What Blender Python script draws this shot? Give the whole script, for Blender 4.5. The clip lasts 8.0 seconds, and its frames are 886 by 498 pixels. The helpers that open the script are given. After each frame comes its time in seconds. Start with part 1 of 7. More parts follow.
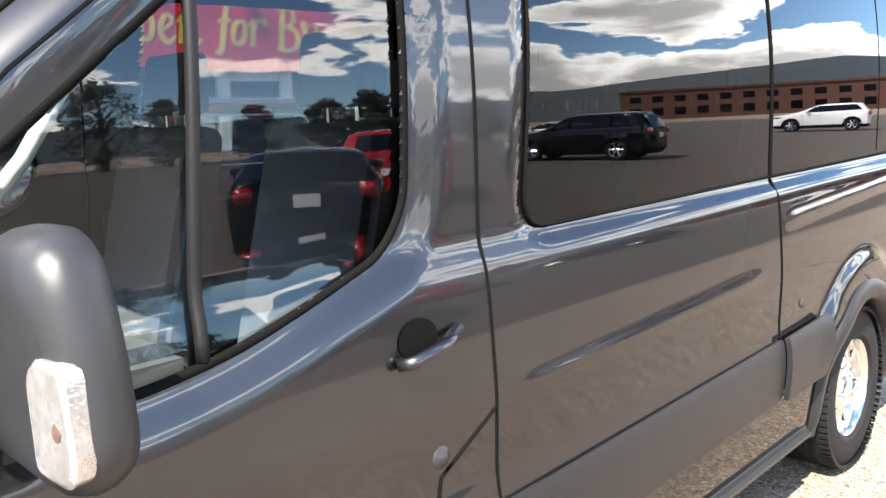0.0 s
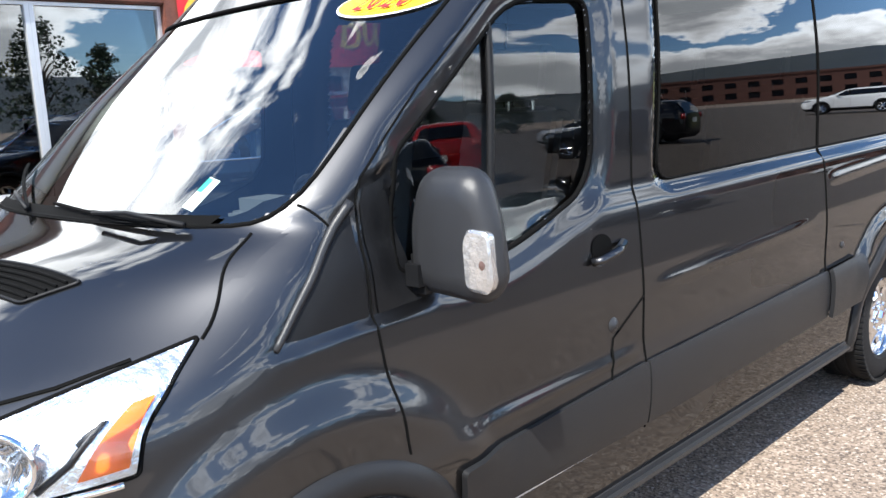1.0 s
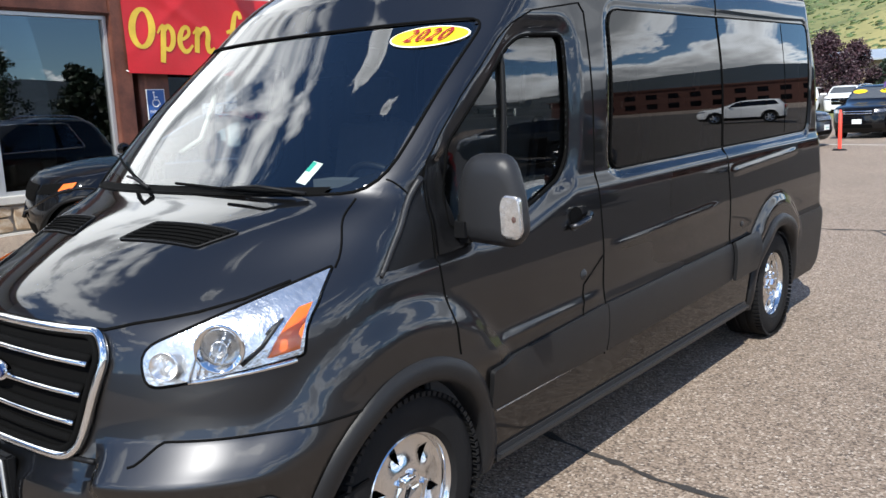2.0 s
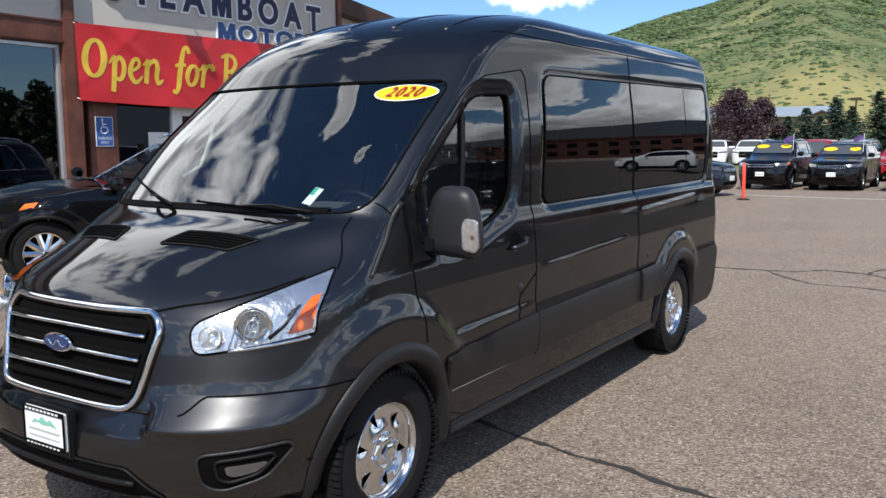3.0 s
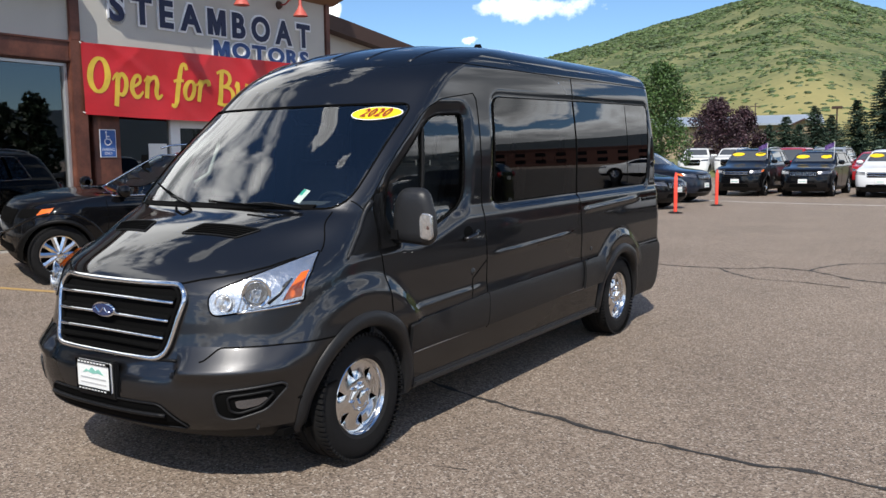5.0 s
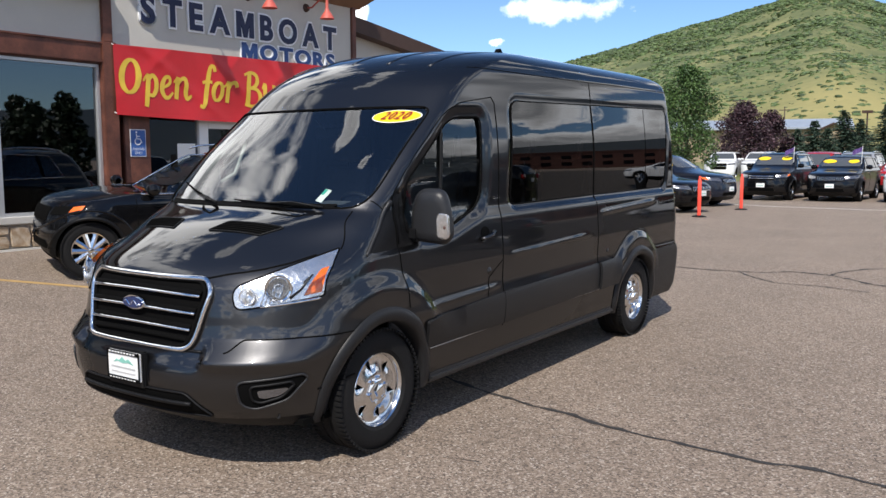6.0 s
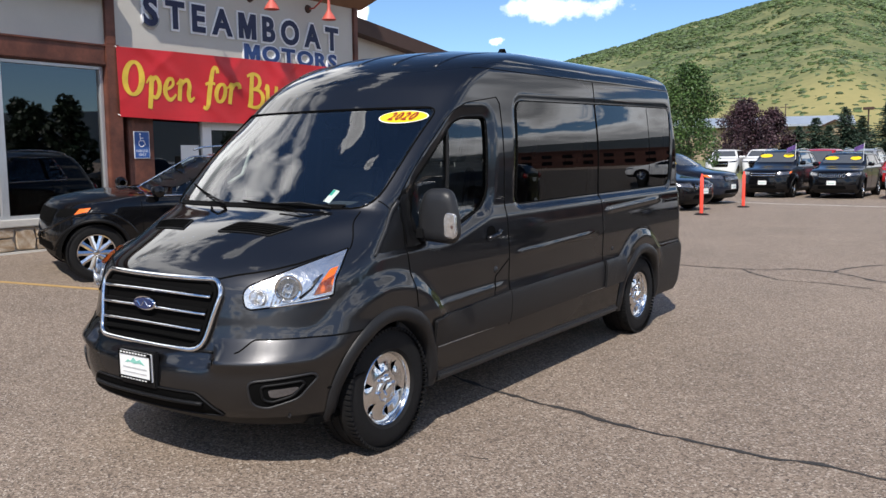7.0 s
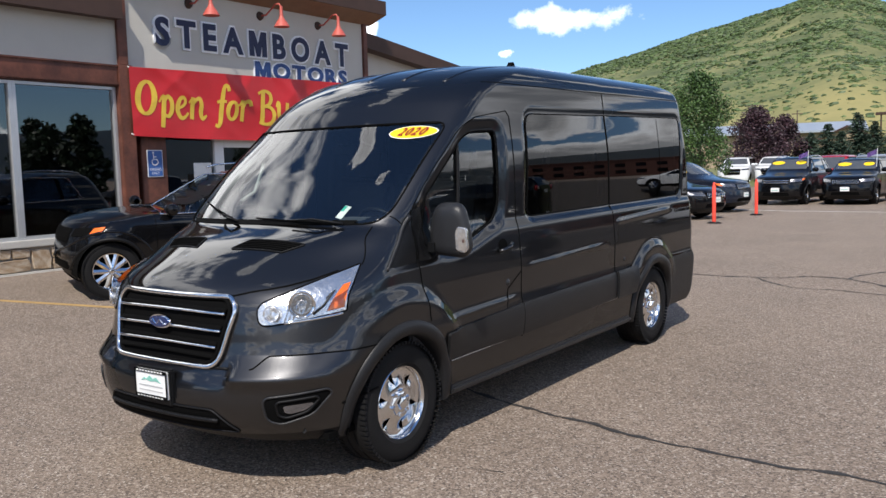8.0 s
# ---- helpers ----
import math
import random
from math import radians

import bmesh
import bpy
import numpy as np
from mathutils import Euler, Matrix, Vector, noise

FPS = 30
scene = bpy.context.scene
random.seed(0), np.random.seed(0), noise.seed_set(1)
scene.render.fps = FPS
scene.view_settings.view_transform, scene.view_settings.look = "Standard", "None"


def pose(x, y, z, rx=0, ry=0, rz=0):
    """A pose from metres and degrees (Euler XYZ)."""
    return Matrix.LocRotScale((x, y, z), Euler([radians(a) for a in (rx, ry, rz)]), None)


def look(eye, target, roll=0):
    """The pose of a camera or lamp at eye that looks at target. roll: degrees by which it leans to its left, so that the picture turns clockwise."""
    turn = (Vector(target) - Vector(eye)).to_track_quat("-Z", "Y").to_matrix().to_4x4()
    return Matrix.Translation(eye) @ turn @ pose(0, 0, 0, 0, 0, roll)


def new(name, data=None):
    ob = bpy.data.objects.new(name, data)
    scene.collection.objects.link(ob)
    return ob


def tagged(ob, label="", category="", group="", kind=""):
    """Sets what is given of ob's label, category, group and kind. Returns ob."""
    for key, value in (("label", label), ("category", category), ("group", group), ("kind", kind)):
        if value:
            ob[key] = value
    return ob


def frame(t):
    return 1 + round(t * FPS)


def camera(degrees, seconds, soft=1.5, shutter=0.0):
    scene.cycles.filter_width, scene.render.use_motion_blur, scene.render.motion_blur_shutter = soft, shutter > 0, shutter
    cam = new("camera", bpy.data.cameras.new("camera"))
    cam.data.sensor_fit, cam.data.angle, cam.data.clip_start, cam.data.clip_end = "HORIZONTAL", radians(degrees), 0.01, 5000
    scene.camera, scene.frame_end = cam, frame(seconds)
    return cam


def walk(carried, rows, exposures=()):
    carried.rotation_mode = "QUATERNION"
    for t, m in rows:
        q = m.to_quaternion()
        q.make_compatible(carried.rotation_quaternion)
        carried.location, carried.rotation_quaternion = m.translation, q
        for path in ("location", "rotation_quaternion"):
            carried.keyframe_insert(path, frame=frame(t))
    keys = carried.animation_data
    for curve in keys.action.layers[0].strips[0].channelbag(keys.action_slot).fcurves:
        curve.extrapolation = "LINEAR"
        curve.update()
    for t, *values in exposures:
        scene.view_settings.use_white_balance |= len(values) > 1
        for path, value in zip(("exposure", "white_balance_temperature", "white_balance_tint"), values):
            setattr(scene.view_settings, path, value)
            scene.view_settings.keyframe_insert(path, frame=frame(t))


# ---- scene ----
cam = camera(54.8, 8.0)
PATH = [
    (0, (2.167, -0.038, 1.61), (0.803, 1.392, 1.299), -2.1),
    (0.5, (2.386, -0.615, 1.635), (1.008, 0.802, 1.332), -2.5),
    (1, (2.523, -1.092, 1.639), (1.118, 0.292, 1.307), -3.2),
    (1.2, (2.56, -1.341, 1.619), (1.183, 0.068, 1.277), -3.4),
    (2.3, (2.938, -2.312, 1.659), (1.752, -0.731, 1.353), -1.8),
    (2.5, (3.0, -2.511, 1.652), (1.859, -0.896, 1.358), -1.0),
    (3, (3.173, -2.849, 1.674), (2.071, -1.198, 1.433), -0.4),
    (3.5, (3.417, -3.054, 1.669), (2.345, -1.38, 1.447), -0.9),
    (4, (3.566, -3.311, 1.681), (2.51, -1.626, 1.466), -1.1),
    (5.5, (3.977, -3.662, 1.676), (2.863, -2.016, 1.456), -0.3),
    (6, (4.003, -3.71, 1.68), (2.868, -2.077, 1.464), -0.2),
    (6.5, (3.999, -3.746, 1.682), (2.864, -2.113, 1.467), -0.4),
    (7, (3.995, -3.759, 1.683), (2.857, -2.128, 1.466), -0.6),
    (7.5, (4.005, -3.769, 1.691), (2.863, -2.14, 1.485), -1.2),
    (8, (4.013, -3.775, 1.693), (2.85, -2.159, 1.506), -1.6),
]
walk(cam, [(t, look(eye, target, roll)) for t, eye, target, roll in PATH], [(0, 2.6, 7000, 9), (0.5, 2.15, 6500, 9), (1.0, 1.6, 6250, 8), (1.2, 1.34, 6250, 8), (2.3, 0.64, 6300, 8), (3.0, 0.38, 6350, 8), (4.0, 0.14, 6400, 8), (5.5, 0.34, 6500, 10), (6.5, 0.36, 6500, 11), (8.0, 0.29, 6450, 11)])

# ---- light ----
TO_SUN = Vector((0.34, -0.75, 1.0)).normalized()
SUN_EL = math.asin(TO_SUN.z)
SUN_AZ = math.atan2(TO_SUN.x, TO_SUN.y)


def add_node(tree, kind, **inputs):
    n = tree.nodes.new(kind)
    for k, v in inputs.items():
        n.inputs[k.replace("_", " ")].default_value = v
    return n


def math_node(tree, op, a, b=None, clamp=False):
    n = tree.nodes.new("ShaderNodeMath")
    n.operation, n.use_clamp = op, clamp
    for i, v in enumerate((a, b)):
        if v is None:
            continue
        if isinstance(v, (int, float)):
            n.inputs[i].default_value = v
        else:
            tree.links.new(v, n.inputs[i])
    return n.outputs[0]


def ramp(tree, src, stops):
    n = tree.nodes.new("ShaderNodeValToRGB")
    els = n.color_ramp.elements
    while len(els) < len(stops):
        els.new(0.5)
    for e, (p, c) in zip(els, stops):
        e.position = p
        e.color = (c, c, c, 1) if isinstance(c, (int, float)) else (*c, 1)
    tree.links.new(src, n.inputs[0])
    return n.outputs[0]


world = bpy.data.worlds.new("sky")
scene.world = world
world.use_nodes = True
wt = world.node_tree
wt.nodes.clear()
sky = wt.nodes.new("ShaderNodeTexSky")
sky.sky_type, sky.sun_disc = "NISHITA", False
sky.sun_elevation, sky.sun_rotation = SUN_EL, SUN_AZ
sky.altitude, sky.air_density, sky.dust_density, sky.ozone_density = 1500, 1.0, 0.25, 3.0
coord = wt.nodes.new("ShaderNodeTexCoord")
sep = wt.nodes.new("ShaderNodeSeparateXYZ")
wt.links.new(coord.outputs["Generated"], sep.inputs[0])
flat = wt.nodes.new("ShaderNodeVectorMath")
flat.operation = "MULTIPLY"
flat.inputs[1].default_value = (1.0, 1.0, 2.3)
wt.links.new(coord.outputs["Generated"], flat.inputs[0])
puffs = add_node(wt, "ShaderNodeTexNoise", Scale=3.5, Detail=9.0, Roughness=0.57, Distortion=0.15)
wt.links.new(flat.outputs[0], puffs.inputs["Vector"])
# clouds gather over the southern and eastern sky, and thin out in the north-west
away = wt.nodes.new("ShaderNodeVectorMath")
away.operation = "DOT_PRODUCT"
wt.links.new(coord.outputs["Generated"], away.inputs[0])
away.inputs[1].default_value = Vector((-0.55, 0.80, 0.12)).normalized()
lean = math_node(wt, "ADD", math_node(wt, "MULTIPLY", ramp(wt, away.outputs["Value"], [(0.0, 0.0), (0.80, 0.0), (0.93, 1.0)]), -0.19), math_node(wt, "SUBTRACT", 0.078, math_node(wt, "MULTIPLY", sep.outputs[2], 0.20)))
dens = math_node(wt, "ADD", puffs.outputs[0], lean)
cover = ramp(wt, dens, [(0.0, 0.0), (0.535, 0.0), (0.553, 0.7), (0.60, 1.0)])


def single_cloud(direction, wide, high, scale, amount, rim=0.55):
    """One small fair-weather cloud at a direction of the sky, with a ragged rim."""
    d = Vector(direction).normalized()
    side = d.cross(Vector((0, 0, 1))).normalized()
    top = side.cross(d)
    dots = []
    for axis, size in ((side, wide), (top, high)):
        n = wt.nodes.new("ShaderNodeVectorMath")
        n.operation = "DOT_PRODUCT"
        wt.links.new(coord.outputs["Generated"], n.inputs[0])
        n.inputs[1].default_value = axis
        dots.append(math_node(wt, "POWER", math_node(wt, "ABSOLUTE", math_node(wt, "DIVIDE", n.outputs["Value"], size)), 2.0))
    front = wt.nodes.new("ShaderNodeVectorMath")
    front.operation = "DOT_PRODUCT"
    wt.links.new(coord.outputs["Generated"], front.inputs[0])
    front.inputs[1].default_value = d
    r = math_node(wt, "SQRT", math_node(wt, "ADD", dots[0], dots[1]))
    rag = add_node(wt, "ShaderNodeTexNoise", Scale=scale, Detail=7.0, Roughness=0.6)
    wt.links.new(coord.outputs["Generated"], rag.inputs["Vector"])
    v = math_node(wt, "SUBTRACT", math_node(wt, "ADD", 1.0, math_node(wt, "MULTIPLY", math_node(wt, "SUBTRACT", rag.outputs[0], 0.5), amount)), r)
    v = math_node(wt, "MULTIPLY", v, math_node(wt, "GREATER_THAN", front.outputs["Value"], 0.0))
    return ramp(wt, v, [(0.0, 0.0), (0.04, 0.0), (rim, 0.9), (1.0, 1.0)])


CLOUDS = [((-0.459, 0.873, 0.163), 0.072, 0.017, 26.0, 2.6, 0.95), ((-0.517, 0.848, 0.129), 0.011, 0.0055, 70.0, 3.0, 0.9), ((-0.636, 0.755, 0.160), 0.010, 0.014, 30.0, 1.4),
          # Unseen clouds, set where they brighten the windshield's and hood's reflections.
          ((-0.86, 0.17, 0.42), 0.52, 0.30, 6.5, 3.6, 0.42), ((-0.74, 0.04, 0.66), 0.22, 0.085, 9.0, 4.4, 0.75), ((-0.62, -0.42, 0.66), 0.24, 0.07, 7.0, 3.4, 0.4), ((-0.78, -0.20, 0.55), 0.30, 0.10, 7.0, 3.6, 0.5)]
for c in CLOUDS:
    cover = math_node(wt, "MAXIMUM", cover, single_cloud(*c))
shade = ramp(wt, dens, [(0.0, (21.0, 21.0, 20.8)), (0.555, (20.0, 20.0, 19.9)), (0.59, (11.5, 11.6, 11.8)), (0.64, (5.6, 5.8, 6.1)), (1.0, (3.0, 3.2, 3.6))])
mixed = wt.nodes.new("ShaderNodeMix")
mixed.data_type = "RGBA"
wt.links.new(cover, mixed.inputs[0])
blue = wt.nodes.new("ShaderNodeVectorMath")
blue.operation = "MULTIPLY"
blue.inputs[1].default_value = (0.84, 0.98, 1.09)
wt.links.new(sky.outputs[0], blue.inputs[0])
wt.links.new(blue.outputs[0], mixed.inputs[6])
wt.links.new(shade, mixed.inputs[7])
bg = wt.nodes.new("ShaderNodeBackground")
bg.inputs[1].default_value = 0.11
wt.links.new(mixed.outputs[2], bg.inputs[0])
wout = wt.nodes.new("ShaderNodeOutputWorld")
wt.links.new(bg.outputs[0], wout.inputs[0])

sun_data = bpy.data.lights.new("sun", "SUN")
sun_data.energy, sun_data.angle, sun_data.color = 4.2, radians(0.53), (1.0, 0.945, 0.86)
sun = new("sun", sun_data)
sun.matrix_world = look((30, -90, 120), Vector((30, -90, 120)) - TO_SUN)

# ---- materials ----
def mat(name, color, rough=0.6, metal=0.0, vary=0.12, scale=6.0, fine=60.0, bump=0.1, bump_scale=80.0, coat=0.0, spec=0.5, tint=None, rand=0.0):
    """Principled material with two scales of tone variation and a fine relief, in object space."""
    m = bpy.data.materials.new(name)
    m.use_nodes = True
    t = m.node_tree
    p = t.nodes["Principled BSDF"]
    p.inputs["Roughness"].default_value, p.inputs["Metallic"].default_value = rough, metal
    p.inputs["Coat Weight"].default_value, p.inputs["Coat Roughness"].default_value = coat, 0.045
    p.inputs["Specular IOR Level"].default_value = spec
    co = t.nodes.new("ShaderNodeTexCoord")
    big = add_node(t, "ShaderNodeTexNoise", Scale=scale, Detail=5.0, Roughness=0.6)
    small = add_node(t, "ShaderNodeTexNoise", Scale=fine, Detail=3.0, Roughness=0.6)
    for n in (big, small):
        t.links.new(co.outputs["Object"], n.inputs["Vector"])
    a = math_node(t, "MULTIPLY", math_node(t, "SUBTRACT", big.outputs[0], 0.5), 2.4 * vary)
    b = math_node(t, "MULTIPLY", math_node(t, "SUBTRACT", small.outputs[0], 0.5), 1.2 * vary)
    v = math_node(t, "ADD", math_node(t, "ADD", a, b), 1.0)
    if rand:
        info = t.nodes.new("ShaderNodeObjectInfo")
        v = math_node(t, "MULTIPLY", v, math_node(t, "ADD", math_node(t, "MULTIPLY", info.outputs["Random"], 2 * rand), 1.0 - rand))
    if tint:
        mixer = t.nodes.new("ShaderNodeMix")
        mixer.data_type = "RGBA"
        mixer.inputs[6].default_value, mixer.inputs[7].default_value = (*color, 1), (*tint, 1)
        t.links.new(ramp(t, big.outputs[0], [(0.38, 0.0), (0.62, 1.0)]), mixer.inputs[0])
        base = mixer.outputs[2]
    else:
        rgb = t.nodes.new("ShaderNodeRGB")
        rgb.outputs[0].default_value = (*color, 1)
        base = rgb.outputs[0]
    hsv = t.nodes.new("ShaderNodeHueSaturation")
    t.links.new(base, hsv.inputs["Color"])
    t.links.new(v, hsv.inputs["Value"])
    t.links.new(hsv.outputs[0], p.inputs["Base Color"])
    if bump:
        bn = add_node(t, "ShaderNodeTexNoise", Scale=bump_scale, Detail=4.0, Roughness=0.65)
        t.links.new(co.outputs["Object"], bn.inputs["Vector"])
        bp = add_node(t, "ShaderNodeBump", Strength=bump, Distance=0.01)
        t.links.new(bn.outputs[0], bp.inputs["Height"])
        t.links.new(bp.outputs[0], p.inputs["Normal"])
    return m


def glass(name, tint=(0.75, 0.82, 0.8), ior=1.5):
    m = bpy.data.materials.new(name)
    m.use_nodes = True
    t = m.node_tree
    t.nodes.clear()
    out = t.nodes.new("ShaderNodeOutputMaterial")
    tr = t.nodes.new("ShaderNodeBsdfTransparent")
    tr.inputs[0].default_value = (*tint, 1)
    gl = t.nodes.new("ShaderNodeBsdfGlossy")
    gl.inputs["Roughness"].default_value = 0.0
    gl.inputs["Color"].default_value = (1, 1, 1, 1)
    fr = add_node(t, "ShaderNodeFresnel", IOR=ior)
    mx = t.nodes.new("ShaderNodeMixShader")
    t.links.new(fr.outputs[0], mx.inputs[0])
    t.links.new(tr.outputs[0], mx.inputs[1])
    t.links.new(gl.outputs[0], mx.inputs[2])
    t.links.new(mx.outputs[0], out.inputs[0])
    return m


def paint(name, color, metal=0.35, rough=0.35, vary=0.03, coat=0.85):
    m = mat(name, color, rough, metal, vary, 3.0, 900.0, 0.0, coat=coat, spec=0.06)
    m.node_tree.nodes["Principled BSDF"].inputs["Specular Tint"].default_value = (0.2, 0.2, 0.21, 1)
    return m


def leaf_mat(name, dark, light, trans=0.25):
    m = mat(name, dark, 0.55, 0.0, 0.2, 1.2, 14.0, 0.0, tint=light)
    t = m.node_tree
    p = t.nodes["Principled BSDF"]
    geo = t.nodes.new("ShaderNodeNewGeometry")
    hsv = [n for n in t.nodes if n.bl_idname == "ShaderNodeHueSaturation"][0]
    old = hsv.inputs["Value"].links[0].from_socket
    t.links.new(math_node(t, "MULTIPLY", old, math_node(t, "ADD", math_node(t, "MULTIPLY", geo.outputs["Random Per Island"], 0.9), 0.55)), hsv.inputs["Value"])
    return m


VAN_PAINT = paint("dark_grey_metallic", (0.047, 0.0472, 0.0495), 1.0, 0.38, coat=0.9)
VAN_PAINT.node_tree.nodes["Principled BSDF"].inputs["Coat IOR"].default_value = 1.5
BLACK_PAINT = paint("black_paint", (0.004, 0.0041, 0.005), 0.0, 0.3, coat=0.75)
NAVY_PAINT = paint("navy_paint", (0.012, 0.016, 0.028), 0.2, 0.3)
WHITE_PAINT = paint("white_paint", (0.72, 0.73, 0.74), 0.0, 0.35)
SILVER_PAINT = paint("silver_paint", (0.42, 0.43, 0.45), 0.5, 0.35)
RED_PAINT = paint("red_paint", (0.36, 0.012, 0.015), 0.1, 0.35)
CHROME = mat("chrome", (0.78, 0.79, 0.80), 0.06, 1.0, 0.02, bump=0.0)
POLISHED = mat("polished_alloy", (0.72, 0.72, 0.72), 0.13, 1.0, 0.05, 20, 200, 0.02, 300)
PLASTIC = mat("black_plastic", (0.006, 0.0062, 0.007), 0.5, 0.0, 0.15, 8, 120, 0.15, 500, spec=0.22)
GREY_PLASTIC = mat("grey_plastic", (0.020, 0.0205, 0.0225), 0.38, 0.0, 0.1, 8, 120, 0.12, 600, spec=0.35)
CLADDING = mat("cladding_plastic", (0.014, 0.0142, 0.0153), 0.42, 0.0, 0.1, 8, 120, 0.12, 600, spec=0.25)
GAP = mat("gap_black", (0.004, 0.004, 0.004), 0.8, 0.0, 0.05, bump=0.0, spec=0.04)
RUBBER = mat("tyre_rubber", (0.009, 0.009, 0.0095), 0.75, 0.0, 0.25, 9, 90, 0.3, 220, spec=0.2)
DARK_GLASS = mat("privacy_glass", (0.004, 0.004, 0.005), 0.0, 0.0, 0.0, bump=0.0, spec=0.42)
PRIVACY = glass("tinted_glass", (0.16, 0.165, 0.17), 1.52)
CLEAR = glass("window_glass", (0.82, 0.88, 0.88), 1.62)
SHIELD_GLASS = glass("windshield_glass", (0.80, 0.88, 0.88), 1.9)
CAR_GLASS = mat("car_glass", (0.075, 0.08, 0.085), 0.02, 0.0, 0.0, bump=0.0, spec=1.0)
LENS = glass("lamp_lens", (0.95, 0.96, 0.97), 1.28)
STORE_GLASS = glass("store_glass", (0.34, 0.37, 0.38), 2.2)
AMBER = mat("amber_lens", (0.85, 0.16, 0.01), 0.15, 0.0, 0.1, 30, 200, 0.1, 250, coat=1.0)
LAMP_GREY = mat("reflector", (0.76, 0.765, 0.77), 0.22, 0.9, 0.25, 14, 60, 0.5, 18)
FOG_GREY = mat("fog_reflector", (0.16, 0.16, 0.17), 0.2, 0.7, 0.3, 20, 80, 0.4, 25, coat=1.0)
TRIM_CLOTH = mat("seat_cloth", (0.06, 0.062, 0.068), 0.85, 0.0, 0.2, 20, 200, 0.2, 300)
DASH = mat("dash_vinyl", (0.085, 0.09, 0.097), 0.6, 0.0, 0.1, 10, 200, 0.2, 400)
ASPHALT_LINE = mat("yellow_line", (0.42, 0.27, 0.10), 0.85, 0.0, 0.35, 6, 60, 0.2, 150)
WHITE_LINE = mat("white_line", (0.62, 0.61, 0.58), 0.85, 0.0, 0.25, 6, 60, 0.2, 150)
TAR = mat("crack_tar", (0.030, 0.027, 0.025), 0.8, 0.0, 0.35, 10, 90, 0.4, 120)
STUCCO = mat("stucco", (0.52, 0.50, 0.45), 0.9, 0.0, 0.07, 1.5, 50, 0.25, 120)
WOOD = mat("stained_timber", (0.085, 0.027, 0.016), 0.6, 0.0, 0.4, 3, 40, 0.3, 30, tint=(0.13, 0.044, 0.026))
FASCIA = mat("dark_fascia", (0.055, 0.028, 0.020), 0.7, 0.0, 0.25, 4, 50, 0.2, 60)
SOFFIT = mat("soffit_board", (0.22, 0.12, 0.07), 0.75, 0.0, 0.2, 4, 50, 0.15, 60)
STONE = mat("field_stone", (0.33, 0.23, 0.14), 0.85, 0.0, 0.3, 4, 30, 0.7, 30, tint=(0.40, 0.33, 0.25), rand=0.22)
MORTAR = mat("mortar", (0.40, 0.36, 0.31), 0.95, 0.0, 0.15, 8, 60, 0.4, 90)
CONCRETE = mat("concrete_cap", (0.48, 0.46, 0.42), 0.9, 0.0, 0.12, 4, 60, 0.2, 120)
ALU = mat("aluminium_frame", (0.55, 0.56, 0.57), 0.4, 0.6, 0.05, bump=0.02)
WHITE_FRAME = mat("white_frame", (0.72, 0.73, 0.73), 0.5, 0.0, 0.06, bump=0.02)
BANNER = mat("red_vinyl", (0.54, 0.014, 0.020), 0.45, 0.0, 0.12, 2.5, 40, 0.06, 25)
YELLOW = mat("yellow_print", (0.68, 0.46, 0.045), 0.5, 0.0, 0.2, 5, 60, 0.0)
OVAL_YELLOW = mat("yellow_sticker", (0.90, 0.60, 0.012), 0.4, 0.0, 0.04, bump=0.0)
RED_PRINT = mat("red_print", (0.26, 0.008, 0.006), 0.5, 0.0, 0.05, bump=0.0)
SIGN_BLUE = mat("sign_blue", (0.008, 0.017, 0.062), 0.6, 0.0, 0.08, bump=0.0)
SIGN_BLUE_B = mat("sign_light_blue", (0.013, 0.045, 0.16), 0.6, 0.0, 0.08, bump=0.0)
WHITE_EDGE = mat("letter_edge", (0.84, 0.85, 0.86), 0.5, 0.0, 0.05, bump=0.0)
HC_BLUE = mat("parking_blue", (0.03, 0.10, 0.33), 0.4, 0.0, 0.08, bump=0.0)
PLATE_WHITE = mat("plate_white", (0.78, 0.79, 0.78), 0.45, 0.0, 0.05, bump=0.0)
PLATE_GREEN = mat("plate_green", (0.22, 0.50, 0.42), 0.5, 0.0, 0.2, 40, 200, 0.0)
BADGE_BLUE = mat("badge_blue", (0.012, 0.035, 0.14), 0.15, 0.3, 0.05, bump=0.0, coat=1.0)
LAMP_RED = mat("red_enamel", (0.50, 0.10, 0.075), 0.5, 0.0, 0.12, bump=0.03)
ORANGE = mat("orange_plastic", (0.85, 0.075, 0.045), 0.55, 0.0, 0.08, 4, 60, 0.05)
FLAG_PURPLE = mat("purple_cloth", (0.14, 0.08, 0.26), 0.8, 0.0, 0.15, 6, 60, 0.0)
PAPER = mat("paper", (0.75, 0.75, 0.72), 0.8, 0.0, 0.04, bump=0.0)
GREEN_PRINT = mat("green_print", (0.05, 0.42, 0.32), 0.6, 0.0, 0.1, bump=0.0)
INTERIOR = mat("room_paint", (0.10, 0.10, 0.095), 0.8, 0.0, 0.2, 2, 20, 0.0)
BARK = mat("bark", (0.10, 0.075, 0.055), 0.9, 0.0, 0.3, 8, 50, 0.6, 30)
LEAF_GREEN = leaf_mat("leaf_green", (0.035, 0.075, 0.018), (0.07, 0.13, 0.03))
LEAF_PURPLE = leaf_mat("leaf_purple", (0.032, 0.015, 0.021), (0.062, 0.030, 0.038))
NEEDLE = leaf_mat("spruce_needle", (0.032, 0.060, 0.038), (0.066, 0.105, 0.070))
# leaf green darkened so that mirrored trees read as silhouettes
LEAF_SILHOUETTE = leaf_mat("leaf_dark", (0.012, 0.024, 0.010), (0.026, 0.045, 0.018))
